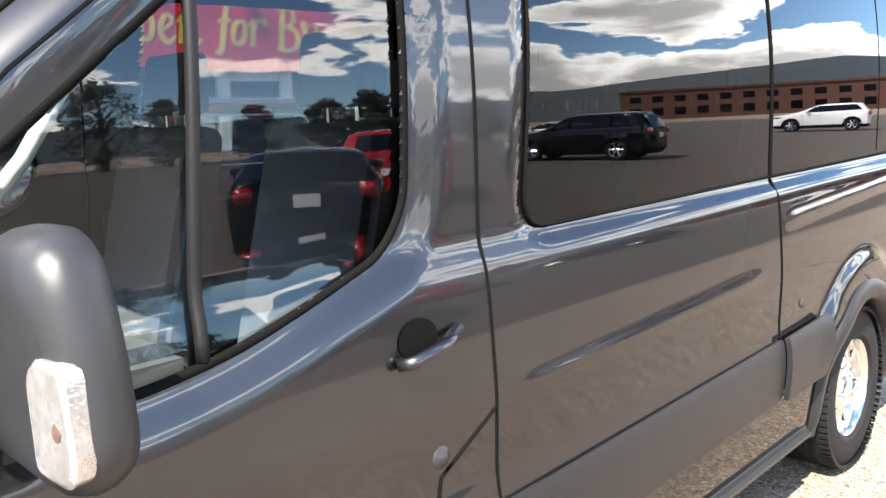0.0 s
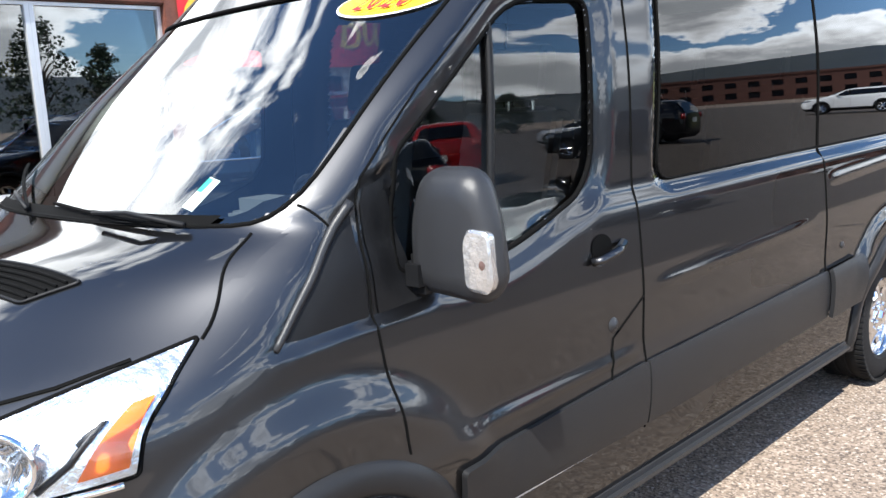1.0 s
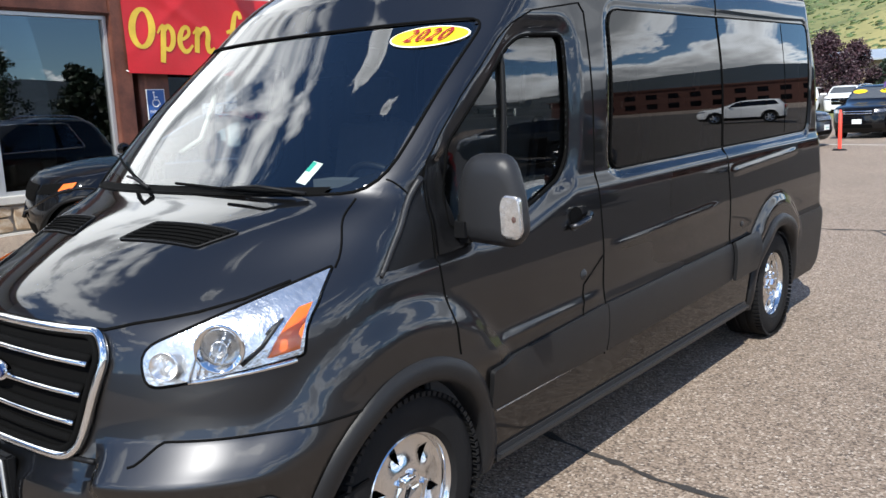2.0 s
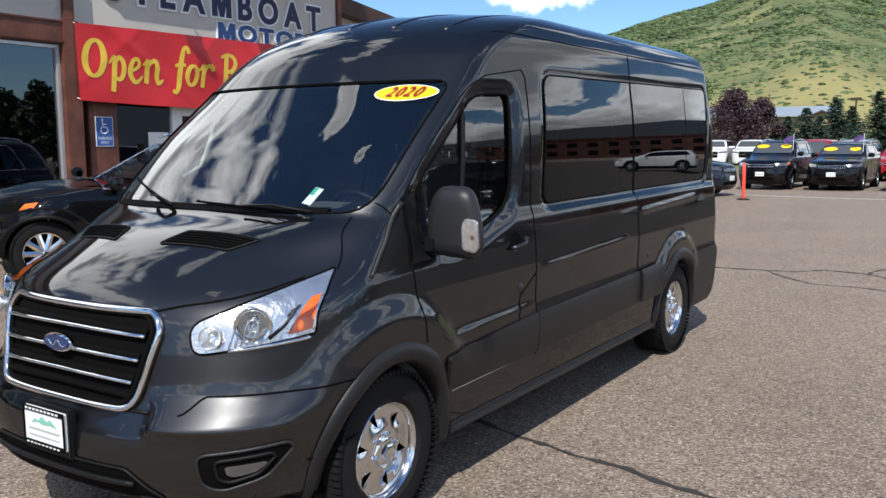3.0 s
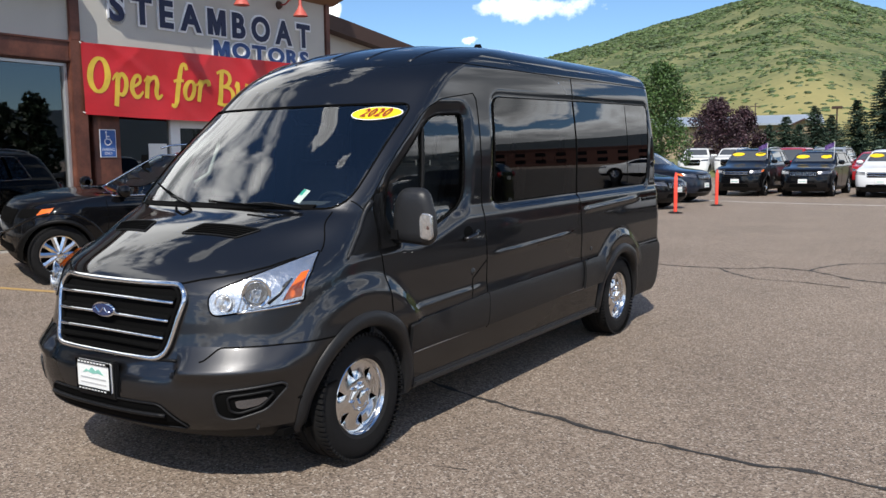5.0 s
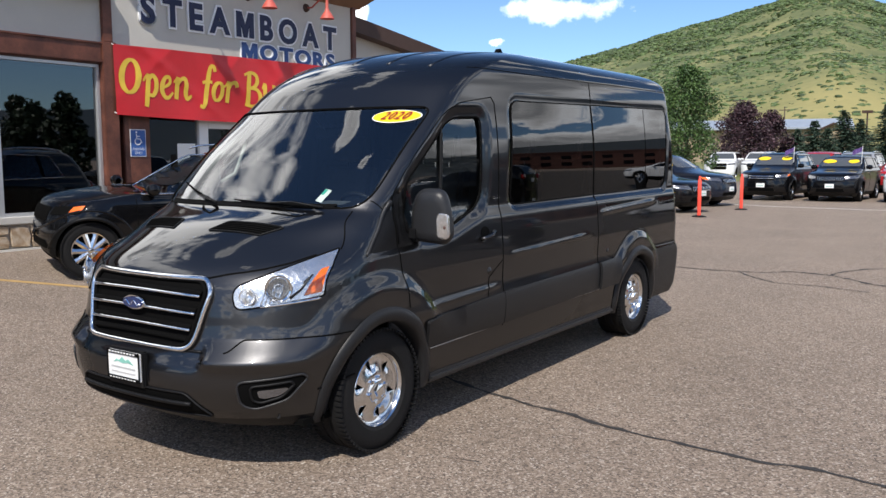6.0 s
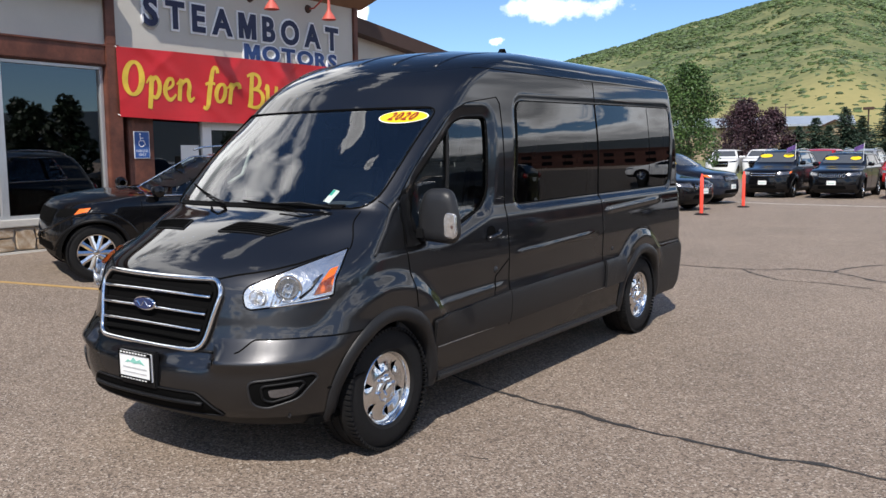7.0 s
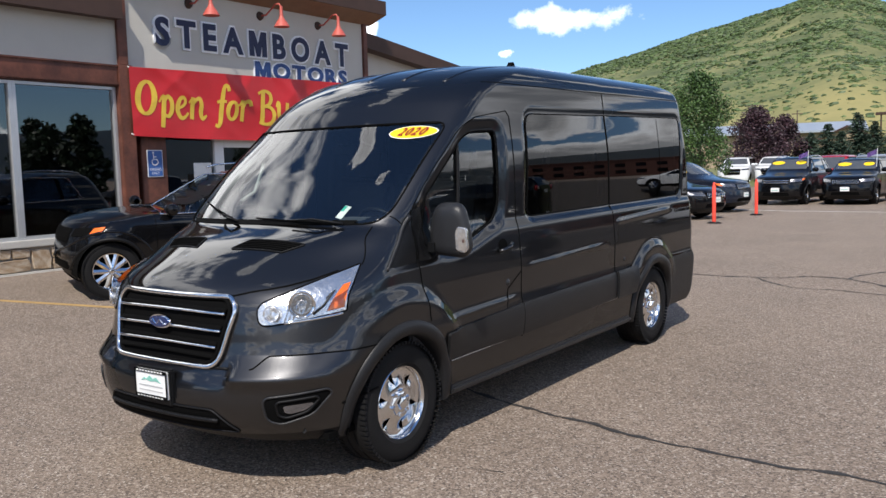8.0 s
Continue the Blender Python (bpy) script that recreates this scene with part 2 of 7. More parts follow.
SHRUB = leaf_mat("oak_brush", (0.060, 0.095, 0.030), (0.095, 0.132, 0.045))
FOREST = leaf_mat("forest_slope", (0.007, 0.011, 0.008), (0.012, 0.018, 0.011))
BRICK_RED = mat("red_brick_wall", (0.085, 0.034, 0.025), 0.85, 0.0, 0.2, 2, 30, 0.2, 40)
ROOF_METAL = mat("metal_roof", (0.42, 0.46, 0.50), 0.4, 0.4, 0.12, 0.8, 8, 0.0)
TAN_WALL = mat("tan_siding", (0.34, 0.27, 0.18), 0.85, 0.0, 0.12, 1, 20, 0.05)

# ---- mesh helpers ----
def mesh_ob(name, bm, material, parent=None, label="", smooth=False, angle=None):
    me = bpy.data.meshes.new(name)
    bm.normal_update()
    bm.to_mesh(me)
    bm.free()
    for m in material if isinstance(material, (list, tuple)) else (material,):
        me.materials.append(m)
    if smooth:
        for p in me.polygons:
            p.use_smooth = True
    if angle:
        me.set_sharp_from_angle(angle=radians(angle))
    ob = new(name, me)
    if parent is not None:
        ob.parent = parent
    if label:
        ob["label"] = label
    return ob


def part(name, bm, material, parent, label="", smooth=False, angle=None):
    return mesh_ob(name, bm, material, parent, label, smooth, angle)


def thing(name, m=None, label="", category="", group="", kind=""):
    ob = new(name)
    ob.empty_display_size = 0.1
    if m is not None:
        ob.matrix_basis = m
    return tagged(ob, label, category, group, kind)


def box(lo, hi, bevel=0.0, bm=None):
    bm = bm or bmesh.new()
    lo, hi = Vector(lo), Vector(hi)
    made = bmesh.ops.create_cube(bm, size=1.0, matrix=Matrix.LocRotScale((lo + hi) / 2, None, hi - lo))
    if bevel:
        edges = list({e for v in made["verts"] for e in v.link_edges})
        bmesh.ops.bevel(bm, geom=edges, offset=bevel, segments=2, affect="EDGES", clamp_overlap=True)
    return bm


def lathe(profile, n=32, axis="x", bm=None, centre=(0, 0, 0), closed=False):
    """Turns (radius, along) pairs about an axis."""
    bm = bm or bmesh.new()
    rings = []
    for r, a in profile:
        ring = []
        for i in range(n):
            c, s = math.cos(2 * math.pi * i / n), math.sin(2 * math.pi * i / n)
            p = {"x": (a, r * c, r * s), "z": (r * c, r * s, a), "y": (r * c, a, r * s)}[axis]
            ring.append(bm.verts.new(Vector(p) + Vector(centre)))
        rings.append(ring)
    for a, b in zip(rings, rings[1:]):
        for i in range(n):
            j = (i + 1) % n
            bm.faces.new((a[i], a[j], b[j], b[i]))
    if closed:
        for ring in (rings[0], rings[-1]):
            if profile[rings.index(ring)][0] > 1e-4:
                bm.faces.new(ring)
    bmesh.ops.remove_doubles(bm, verts=bm.verts, dist=1e-5)
    bmesh.ops.recalc_face_normals(bm, faces=bm.faces)
    return bm


def tube(points, radius, closed=False, n=6, flat=1.0, bm=None, taper=None):
    """A round bar along a line of points."""
    bm = bm or bmesh.new()
    pts = [Vector(p) for p in points]
    k = len(pts)
    rings = []
    side = None
    for i, p in enumerate(pts):
        a, b = pts[(i - 1) % k if closed else max(i - 1, 0)], pts[(i + 1) % k if closed else min(i + 1, k - 1)]
        d = (b - a).normalized()
        if side is None:
            side = d.orthogonal().normalized()
        side = (side - d * side.dot(d)).normalized()
        up_ = d.cross(side)
        r = radius if taper is None else radius + (taper - radius) * i / max(k - 1, 1)
        rings.append([bm.verts.new(p + (side * math.cos(2 * math.pi * j / n) + up_ * math.sin(2 * math.pi * j / n) * flat) * r) for j in range(n)])
    for i in range(k if closed else k - 1):
        a, b = rings[i], rings[(i + 1) % k]
        for j in range(n):
            bm.faces.new((a[j], a[(j + 1) % n], b[(j + 1) % n], b[j]))
    if not closed:
        bm.faces.new(rings[0][::-1])
        bm.faces.new(rings[-1])
    bmesh.ops.recalc_face_normals(bm, faces=bm.faces)
    return bm


def rounded(points, r, n=5):
    """A polygon with its corners rounded; r is one radius or one for each corner."""
    out = []
    k = len(points)
    for i in range(k):
        p, a, b = Vector(points[i]), Vector(points[i - 1]), Vector(points[(i + 1) % k])
        ri = r[i] if isinstance(r, (list, tuple)) else r
        u, v = (a - p), (b - p)
        d = min(ri, u.length * 0.45, v.length * 0.45)
        s, e = p + u.normalized() * d, p + v.normalized() * d
        for j in range(n + 1):
            t = j / n
            out.append(tuple(s * (1 - t) ** 2 + p * 2 * t * (1 - t) + e * t ** 2))
    return out


def dense(points, step, closed=True):
    out = []
    k = len(points)
    for i in range(k if closed else k - 1):
        a, b = Vector(points[i]), Vector(points[(i + 1) % k])
        m = max(1, int((b - a).length / step))
        out += [tuple(a.lerp(b, j / m)) for j in range(m)]
    if not closed:
        out.append(tuple(points[-1]))
    return out


def area2(poly):
    return sum(a[0] * b[1] - b[0] * a[1] for a, b in zip(poly, poly[1:] + poly[:1]))


def patch(poly, fn, step, thick=0.0, bm=None, back=None):
    """A convex outline in two parameters, filled with a grid and laid on a surface by fn(a, b)."""
    if area2(poly) < 0:
        poly = poly[::-1]
    g = bmesh.new()
    a0, a1 = min(p[0] for p in poly), max(p[0] for p in poly)
    b0, b1 = min(p[1] for p in poly), max(p[1] for p in poly)
    sa, sb = step if isinstance(step, tuple) else (step, step)
    na, nb = max(1, int((a1 - a0) / sa)), max(1, int((b1 - b0) / sb))
    vs = [[g.verts.new((a0 + (a1 - a0) * i / na, b0 + (b1 - b0) * j / nb, 0)) for j in range(nb + 1)] for i in range(na + 1)]
    for i in range(na):
        for j in range(nb):
            g.faces.new((vs[i][j], vs[i + 1][j], vs[i + 1][j + 1], vs[i][j + 1]))
    k = len(poly)
    for i in range(k):
        p, q = Vector(poly[i]), Vector(poly[(i + 1) % k])
        if (q - p).length < 1e-6:
            continue
        d = (q - p).normalized()
        bmesh.ops.bisect_plane(g, geom=g.verts[:] + g.edges[:] + g.faces[:], plane_co=(*p, 0), plane_no=(d.y, -d.x, 0), clear_outer=True, dist=1e-6)
    for v in g.verts:
        v.co = Vector(fn(v.co.x, v.co.y))
    bmesh.ops.recalc_face_normals(g, faces=g.faces)
    if thick:
        bmesh.ops.solidify(g, geom=g.faces[:], thickness=thick)
    if bm is None:
        return g
    me = bpy.data.meshes.new("tmp")
    g.to_mesh(me)
    g.free()
    bm.from_mesh(me)
    bpy.data.meshes.remove(me)
    return bm


def prism(poly, lo, hi, axis="x", bm=None, bevel=0.0):
    """A flat outline pushed out along an axis: for x the outline is in (y, z), for y in (x, z), for z in (x, y)."""
    bm = bm or bmesh.new()

    def at(p, h):
        return {"x": (h, p[0], p[1]), "y": (p[0], h, p[1]), "z": (p[0], p[1], h)}[axis]
    a = [bm.verts.new(at(p, lo)) for p in poly]
    b = [bm.verts.new(at(p, hi)) for p in poly]
    faces = [bm.faces.new(a), bm.faces.new(b[::-1])]
    k = len(poly)
    for i in range(k):
        j = (i + 1) % k
        faces.append(bm.faces.new((a[j], a[i], b[i], b[j])))
    bmesh.ops.recalc_face_normals(bm, faces=faces)
    if bevel:
        edges = [e for f in faces[:2] for e in f.edges]
        bmesh.ops.bevel(bm, geom=edges, offset=bevel, segments=2, affect="EDGES", clamp_overlap=True)
    return bm


def pchip(table):
    """A smooth curve with no overshoot through (at, value) pairs."""
    xs, ys = np.array([p[0] for p in table], float), np.array([p[1] for p in table], float)
    h, d = np.diff(xs), np.diff(ys) / np.diff(xs)
    m = np.zeros(len(xs))
    m[0], m[-1] = d[0], d[-1]
    for i in range(1, len(xs) - 1):
        if d[i - 1] * d[i] > 0:
            w1, w2 = 2 * h[i] + h[i - 1], h[i] + 2 * h[i - 1]
            m[i] = (w1 + w2) / (w1 / d[i - 1] + w2 / d[i])

    def f(x):
        x = min(max(x, xs[0]), xs[-1])
        i = min(max(int(np.searchsorted(xs, x)) - 1, 0), len(xs) - 2)
        t = (x - xs[i]) / h[i]
        return float(ys[i] * (1 + 2 * t) * (1 - t) ** 2 + h[i] * m[i] * t * (1 - t) ** 2 + ys[i + 1] * t * t * (3 - 2 * t) + h[i] * m[i + 1] * t * t * (t - 1))
    return f


def soften(f, lo, hi, sigma):
    """A curve with its kinks rounded; both ends stay where they are."""
    n = 1200
    xs = np.linspace(lo, hi, n)
    ys = np.array([f(x) for x in xs])
    k = max(1, int(sigma / (hi - lo) * n))
    w = np.exp(-0.5 * (np.arange(-3 * k, 3 * k + 1) / k) ** 2)
    w /= w.sum()
    pad = 3 * k
    full = np.concatenate([2 * ys[0] - ys[pad:0:-1], ys, 2 * ys[-1] - ys[-2:-pad - 2:-1]])
    out = np.convolve(full, w, mode="same")[pad:-pad]
    return lambda x: float(np.interp(x, xs, out))


class Shell:
    """A vehicle body as level contours: at each height a rounded nose, straight sides and a rounded tail. It faces -y."""

    def __init__(self, W, yf, bf, nf, yr, br, nr=3.0, flares=(), round_off=0.0):
        self.W, self.yf, self.bf, self.nf, self.yr, self.br = [pchip(t) for t in (W, yf, bf, nf, yr, br)]
        if round_off:
            lo, hi = W[0][0], W[-1][0]
            self.W, self.yf, self.yr = [soften(f, lo, hi, round_off) for f in (self.W, self.yf, self.yr)]
            self.bf, self.nf, self.br = [soften(f, lo, hi, round_off * 2) for f in (self.bf, self.nf, self.br)]
        self.nr, self.flares, self.press, self.lip = nr, flares, None, None

    def flare(self, y, z):
        d = self.press(y, z) if self.press else 0.0
        for hy, hz, r0, r1, a in self.flares:
            r = math.hypot(y - hy, z - hz)
            if r < r1:
                d += a * smooth(r1, r0, r) * smooth(0.52, 0.80, z)
        return d

    def nose(self, th, z, off=0.0):
        """Point on the nose; th runs from 0 in the middle to 1 where the side begins."""
        a, n = th * math.pi / 2, 2 / self.nf(z)
        W, b = self.W(z), self.bf(z)
        x, y = W * max(math.sin(a), 0) ** n, self.yf(z) + b - b * max(math.cos(a), 0) ** n
        nx, ny = (x / max(W, 1e-6)) ** (self.nf(z) - 1) / max(W, 1e-6), -(max(self.yf(z) + b - y, 0) / b) ** (self.nf(z) - 1) / b
        l = math.hypot(nx, ny) or 1
        fwd = self.lip(x, z) if self.lip else 0.0
        return Vector((x + off * nx / l + self.flare(y, z) * th, y - fwd + off * ny / l, z))

    def th_of(self, x, y, z):
        n = self.nf(z)
        s = max(min(x / self.W(z), 1), 0) ** (n / 2)
        c = max(min((self.yf(z) + self.bf(z) - y) / self.bf(z), 1), 0) ** (n / 2)
        return math.atan2(s, c) / (math.pi / 2)

    def side_x(self, y, z):
        W, yc = self.W(z), self.yf(z) + self.bf(z)
        yd = self.yr(z) - self.br(z)
        if y < yc:
            k = min((yc - y) / self.bf(z), 1.0)
            n = self.nf(z)
            W *= max(1 - k ** n, 0) ** (1 / n)
        elif y > yd:
            k = min((y - yd) / self.br(z), 1.0)
            W *= max(1 - k ** self.nr, 0) ** (1 / self.nr)
        return W + self.flare(y, z)

    def side(self, y, z, off=0.0):
        e = 0.01
        x = self.side_x(y, z)
        gy, gz = (self.side_x(y + e, z) - self.side_x(y - e, z)) / (2 * e), (self.side_x(y, z + e) - self.side_x(y, z - e)) / (2 * e)
        nrm = Vector((1, -gy, -gz)).normalized()
        return Vector((x, y, z)) + nrm * off

    def front_y(self, x, z):
        k = min(abs(x) / self.W(z), 1.0)
        n = self.nf(z)
        fwd = self.lip(abs(x), z) if self.lip else 0.0
        return self.yf(z) + self.bf(z) - self.bf(z) * max(1 - k ** n, 0) ** (1 / n) - fwd

    def front(self, x, z, off=0.0):
        e = 0.01
        y = self.front_y(x, z)
        gx, gz = (self.front_y(x + e, z) - self.front_y(x - e, z)) / (2 * e), (self.front_y(x, z + e) - self.front_y(x, z - e)) / (2 * e)
        nrm = Vector((gx, -1, gz)).normalized()
        return Vector((x, y, z)) + nrm * off

    def top(self, x, y, lo, hi, off=0.0):
        """Height of the hood or roof over (x, y), between two heights."""
        a, b = lo, hi
        for _ in range(30):
            m = (a + b) / 2
            if self.front_y(x, m) < y:
                a = m
            else:
                b = m
        return self.front(x, a, off)

    def build(self, levels, nfront, ys, nrear, name_of):
        """Grids of quads, sorted into parts by name_of(centre); returns a bmesh for each name."""
        cols = [("f", i / nfront) for i in range(nfront)] + [("s", i / ys) for i in range(ys + 1)] + [("r", i / nrear) for i in range(1, nrear + 1)]
        grid = []
        for z in levels:
            yc, yd = self.yf(z) + self.bf(z), self.yr(z) - self.br(z)
            row = []
            for kind, t in cols:
                if kind == "f":
                    row.append(self.nose(t, z))
                elif kind == "s":
                    y = yc + (yd - yc) * t
                    row.append(Vector((self.W(z) + self.flare(y, z), y, z)))
                else:
                    a, b = t * math.pi / 2, self.br(z)
                    x, y = self.W(z) * max(math.cos(a), 0) ** (2 / self.nr), yd + b * max(math.sin(a), 0) ** (2 / self.nr)
                    row.append(Vector((x + (self.flare(y, z) * (1 - t)), y, z)))
            row[0].x = 0
            row[-1].x = 0
            grid.append(row)
        meshes, pools = {}, {}
        for sign in (1, -1):
            for j in range(len(levels) - 1):
                for i in range(len(cols) - 1):
                    ids = [(j, i), (j, i + 1), (j + 1, i + 1), (j + 1, i)]
                    c = sum((grid[a][b] for a, b in ids), Vector()) / 4
                    nm = name_of(Vector((c.x * sign, c.y, c.z)))
                    if not nm:
                        continue
                    bm = meshes.setdefault(nm, bmesh.new())
                    pool = pools.setdefault(nm, {})
                    vs = []
                    for a, b in ids if sign > 0 else ids[::-1]:
                        p = grid[a][b]
                        key = (a, b, sign if p.x > 1e-6 else 0)
                        if key not in pool:
                            pool[key] = bm.verts.new((p.x * sign, p.y, p.z))
                        vs.append(pool[key])
                    if len(set(vs)) > 2:
                        try:
                            bm.faces.new(list(dict.fromkeys(vs)))
                        except ValueError:
                            pass
        for bm in meshes.values():
            bmesh.ops.remove_doubles(bm, verts=bm.verts, dist=2e-4)
        return meshes


def mirror_x(v):
    return Vector((-v[0], v[1], v[2]))


def letters(text, size, depth, name="letters", spacing=1.0, align="LEFT", shear=0.0, offset=0.0):
    """Text in the built-in font as a mesh in the xz plane, facing -y."""
    cu = bpy.data.curves.new(name, "FONT")
    cu.body, cu.size, cu.extrude, cu.space_character, cu.align_x, cu.shear, cu.offset = text, size, depth, spacing, align, shear, offset
    cu.resolution_u = 4
    ob = new(name, cu)
    bpy.context.view_layer.update()
    me = bpy.data.meshes.new_from_object(ob)
    bpy.data.objects.remove(ob)
    bpy.data.curves.remove(cu)
    bm = bmesh.new()
    bm.from_mesh(me)
    bpy.data.meshes.remove(me)
    bmesh.ops.rotate(bm, verts=bm.verts, matrix=Matrix.Rotation(math.pi / 2, 3, "X"))
    return bm


# ---- ground ----
def smooth(a, b, x):
    t = min(max((x - a) / (b - a), 0), 1)
    return t * t * (3 - 2 * t)


def ground_z(x, y):
    rise = 0.245 * smooth(-1.5, -9.5, x) * (1 - smooth(14, 24, y))
    hump = 0.023 * smooth(0.5, 3.75, y) * (1 - smooth(6, 16, y)) * (1 - smooth(4, 14, abs(x)))
    return rise + hump


def asphalt(name="asphalt", gain=1.0):
    m = bpy.data.materials.new(name)
    m.use_nodes = True
    t = m.node_tree
    p = t.nodes["Principled BSDF"]
    co = t.nodes.new("ShaderNodeTexCoord")
    chips = add_node(t, "ShaderNodeTexVoronoi", Scale=95.0)
    grit = add_node(t, "ShaderNodeTexNoise", Scale=240.0, Detail=3.0)
    patchy = add_node(t, "ShaderNodeTexNoise", Scale=0.55, Detail=6.0, Roughness=0.62)
    mid = add_node(t, "ShaderNodeTexNoise", Scale=9.0, Detail=5.0, Roughness=0.65)
    for n in (chips, grit, patchy, mid):
        t.links.new(co.outputs["Object"], n.inputs["Vector"])
    sepc = t.nodes.new("ShaderNodeSeparateColor")
    t.links.new(chips.outputs["Color"], sepc.inputs[0])
    tone = ramp(t, sepc.outputs[0], [(0.0, (0.063, 0.047, 0.037)), (0.32, (0.152, 0.115, 0.087)), (0.75, (0.238, 0.183, 0.139)), (0.93, (0.305, 0.250, 0.200)), (1.0, (0.42, 0.37, 0.32))])
    v = math_node(t, "ADD", math_node(t, "MULTIPLY", patchy.outputs[0], 0.55), math_node(t, "MULTIPLY", mid.outputs[0], 0.45))
    v = math_node(t, "ADD", v, math_node(t, "MULTIPLY", grit.outputs[0], 0.5))
    v = math_node(t, "MULTIPLY", math_node(t, "ADD", v, 0.28), gain * 1.06)
    hsv = t.nodes.new("ShaderNodeHueSaturation")
    t.links.new(tone, hsv.inputs["Color"])
    t.links.new(v, hsv.inputs["Value"])
    t.links.new(hsv.outputs[0], p.inputs["Base Color"])
    p.inputs["Roughness"].default_value = 0.88
    bp = add_node(t, "ShaderNodeBump", Strength=0.55, Distance=0.006)
    t.links.new(math_node(t, "ADD", chips.outputs["Distance"], math_node(t, "MULTIPLY", grit.outputs[0], 0.5)), bp.inputs["Height"])
    t.links.new(bp.outputs[0], p.inputs["Normal"])
    return m


def sheet_axis(lo, hi, fine_lo, fine_hi, step):
    """Grid lines that are close together in the middle and wide apart far off."""
    mid = list(np.arange(fine_lo, fine_hi + 1e-6, step))
    out, d, a = [], step, fine_lo
    while a > lo:
        d *= 1.5
        a = max(a - d, lo)
        out.insert(0, a)
    d, a = step, fine_hi
    tail = []
    while a < hi:
        d *= 1.5
        a = min(a + d, hi)
        tail.append(a)
    return out + mid + tail


gx, gy = sheet_axis(-2500, 2500, -12, 8, 0.5), sheet_axis(-2500, 2500, -8, 26, 0.5)
bm = bmesh.new()
grid_v = [[bm.verts.new((x, y, ground_z(x, y))) for y in gy] for x in gx]
for i in range(len(gx) - 1):
    for j in range(len(gy) - 1):
        bm.faces.new((grid_v[i][j], grid_v[i + 1][j], grid_v[i + 1][j + 1], grid_v[i][j + 1]))
ASPHALT = asphalt()
tagged(mesh_ob("ground", bm, ASPHALT, smooth=True), "sun-bleached brown-grey asphalt of a car dealer's lot", "ground", kind="structure")
# Unseen lane, darkened to deepen what the van's flank and glass mirror.
bm = bmesh.new()
lane = [[bm.verts.new((x, y, ground_z(x, y) + 0.008)) for y in (-60, -20, 0, 2, 4, 6, 8, 12, 16, 22, 40, 90)] for x in (5.4, 6, 8, 10, 12, 14, 20, 80)]
for i in range(len(lane) - 1):
    for j in range(len(lane[0]) - 1):
        bm.faces.new((lane[i][j], lane[i + 1][j], lane[i + 1][j + 1], lane[i][j + 1]))
tagged(mesh_ob("drive_lane", bm, asphalt("sealed_asphalt", 0.30), smooth=True), "dark sealed asphalt of the lane beside the van", "road", kind="structure")

# ---- the van ----
VAN_AT = pose(0.012, 0, 0.0, 0.34, 0, 0)
HUB = 0.355
van = thing("van", VAN_AT, "dark grey metallic mid-roof passenger van parked on the asphalt", "van")
vs = Shell(
    W=[(0.275, 0.945), (0.33, 0.962), (0.5, 0.980), (0.74, 0.992), (0.80, 0.982), (1.0, 0.988), (1.08, 0.984), (1.2, 0.976), (1.275, 0.968), (1.335, 0.948), (1.45, 0.947), (1.6, 0.945), (1.75, 0.937), (1.9, 0.920), (2.05, 0.898), (2.2, 0.880), (2.28, 0.865), (2.33, 0.845), (2.37, 0.81), (2.41, 0.74), (2.45, 0.62), (2.48, 0.47), (2.50, 0.32), (2.515, 0.15), (2.52, 0.0)],
    yf=[(0.275, -0.795), (0.30, -0.85), (0.34, -0.905), (0.40, -0.945), (0.50, -0.962), (0.58, -0.955), (0.64, -0.925), (0.67, -0.912), (0.76, -0.886), (0.90, -0.866), (1.0, -0.842), (1.04, -0.825), (1.08, -0.800), (1.12, -0.762), (1.2, -0.650), (1.28, -0.49), (1.32, -0.38), (1.36, -0.24), (1.375, -0.185), (1.40, -0.15), (1.7, 0.19), (2.0, 0.53), (2.05, 0.58), (2.15, 0.68), (2.25, 0.82), (2.35, 1.05), (2.42, 1.36), (2.47, 1.8), (2.50, 2.3), (2.515, 2.7), (2.52, 2.9)],
    bf=[(0.275, 0.70), (0.33, 0.80), (0.5, 0.83), (0.68, 0.80), (0.9, 0.75), (1.05, 0.75), (1.2, 0.75), (1.28, 0.66), (1.36, 0.5), (1.40, 0.42), (2.0, 0.34), (2.1, 0.36), (2.25, 0.45), (2.4, 0.6), (2.5, 0.75), (2.52, 0.7)],
    nf=[(0.275, 2.7), (0.35, 2.7), (0.6, 2.8), (0.9, 2.5), (1.05, 2.4), (1.2, 1.95), (1.28, 1.95), (1.36, 2.4), (1.42, 2.75), (1.6, 2.7), (2.0, 2.2), (2.3, 2.0), (2.52, 2.0)],
    yr=[(0.24, 4.80), (0.35, 4.92), (0.70, 4.95), (0.78, 4.90), (1.3, 4.89), (2.2, 4.84), (2.4, 4.78), (2.5, 4.6), (2.52, 4.4)],
    br=[(0.24, 0.15), (2.3, 0.16), (2.45, 0.3), (2.52, 0.5)],
    flares=((0.0, HUB, 0.57, 0.70, 0.042), (3.74, HUB, 0.54, 0.64, 0.034)),
    round_off=0.018,
)


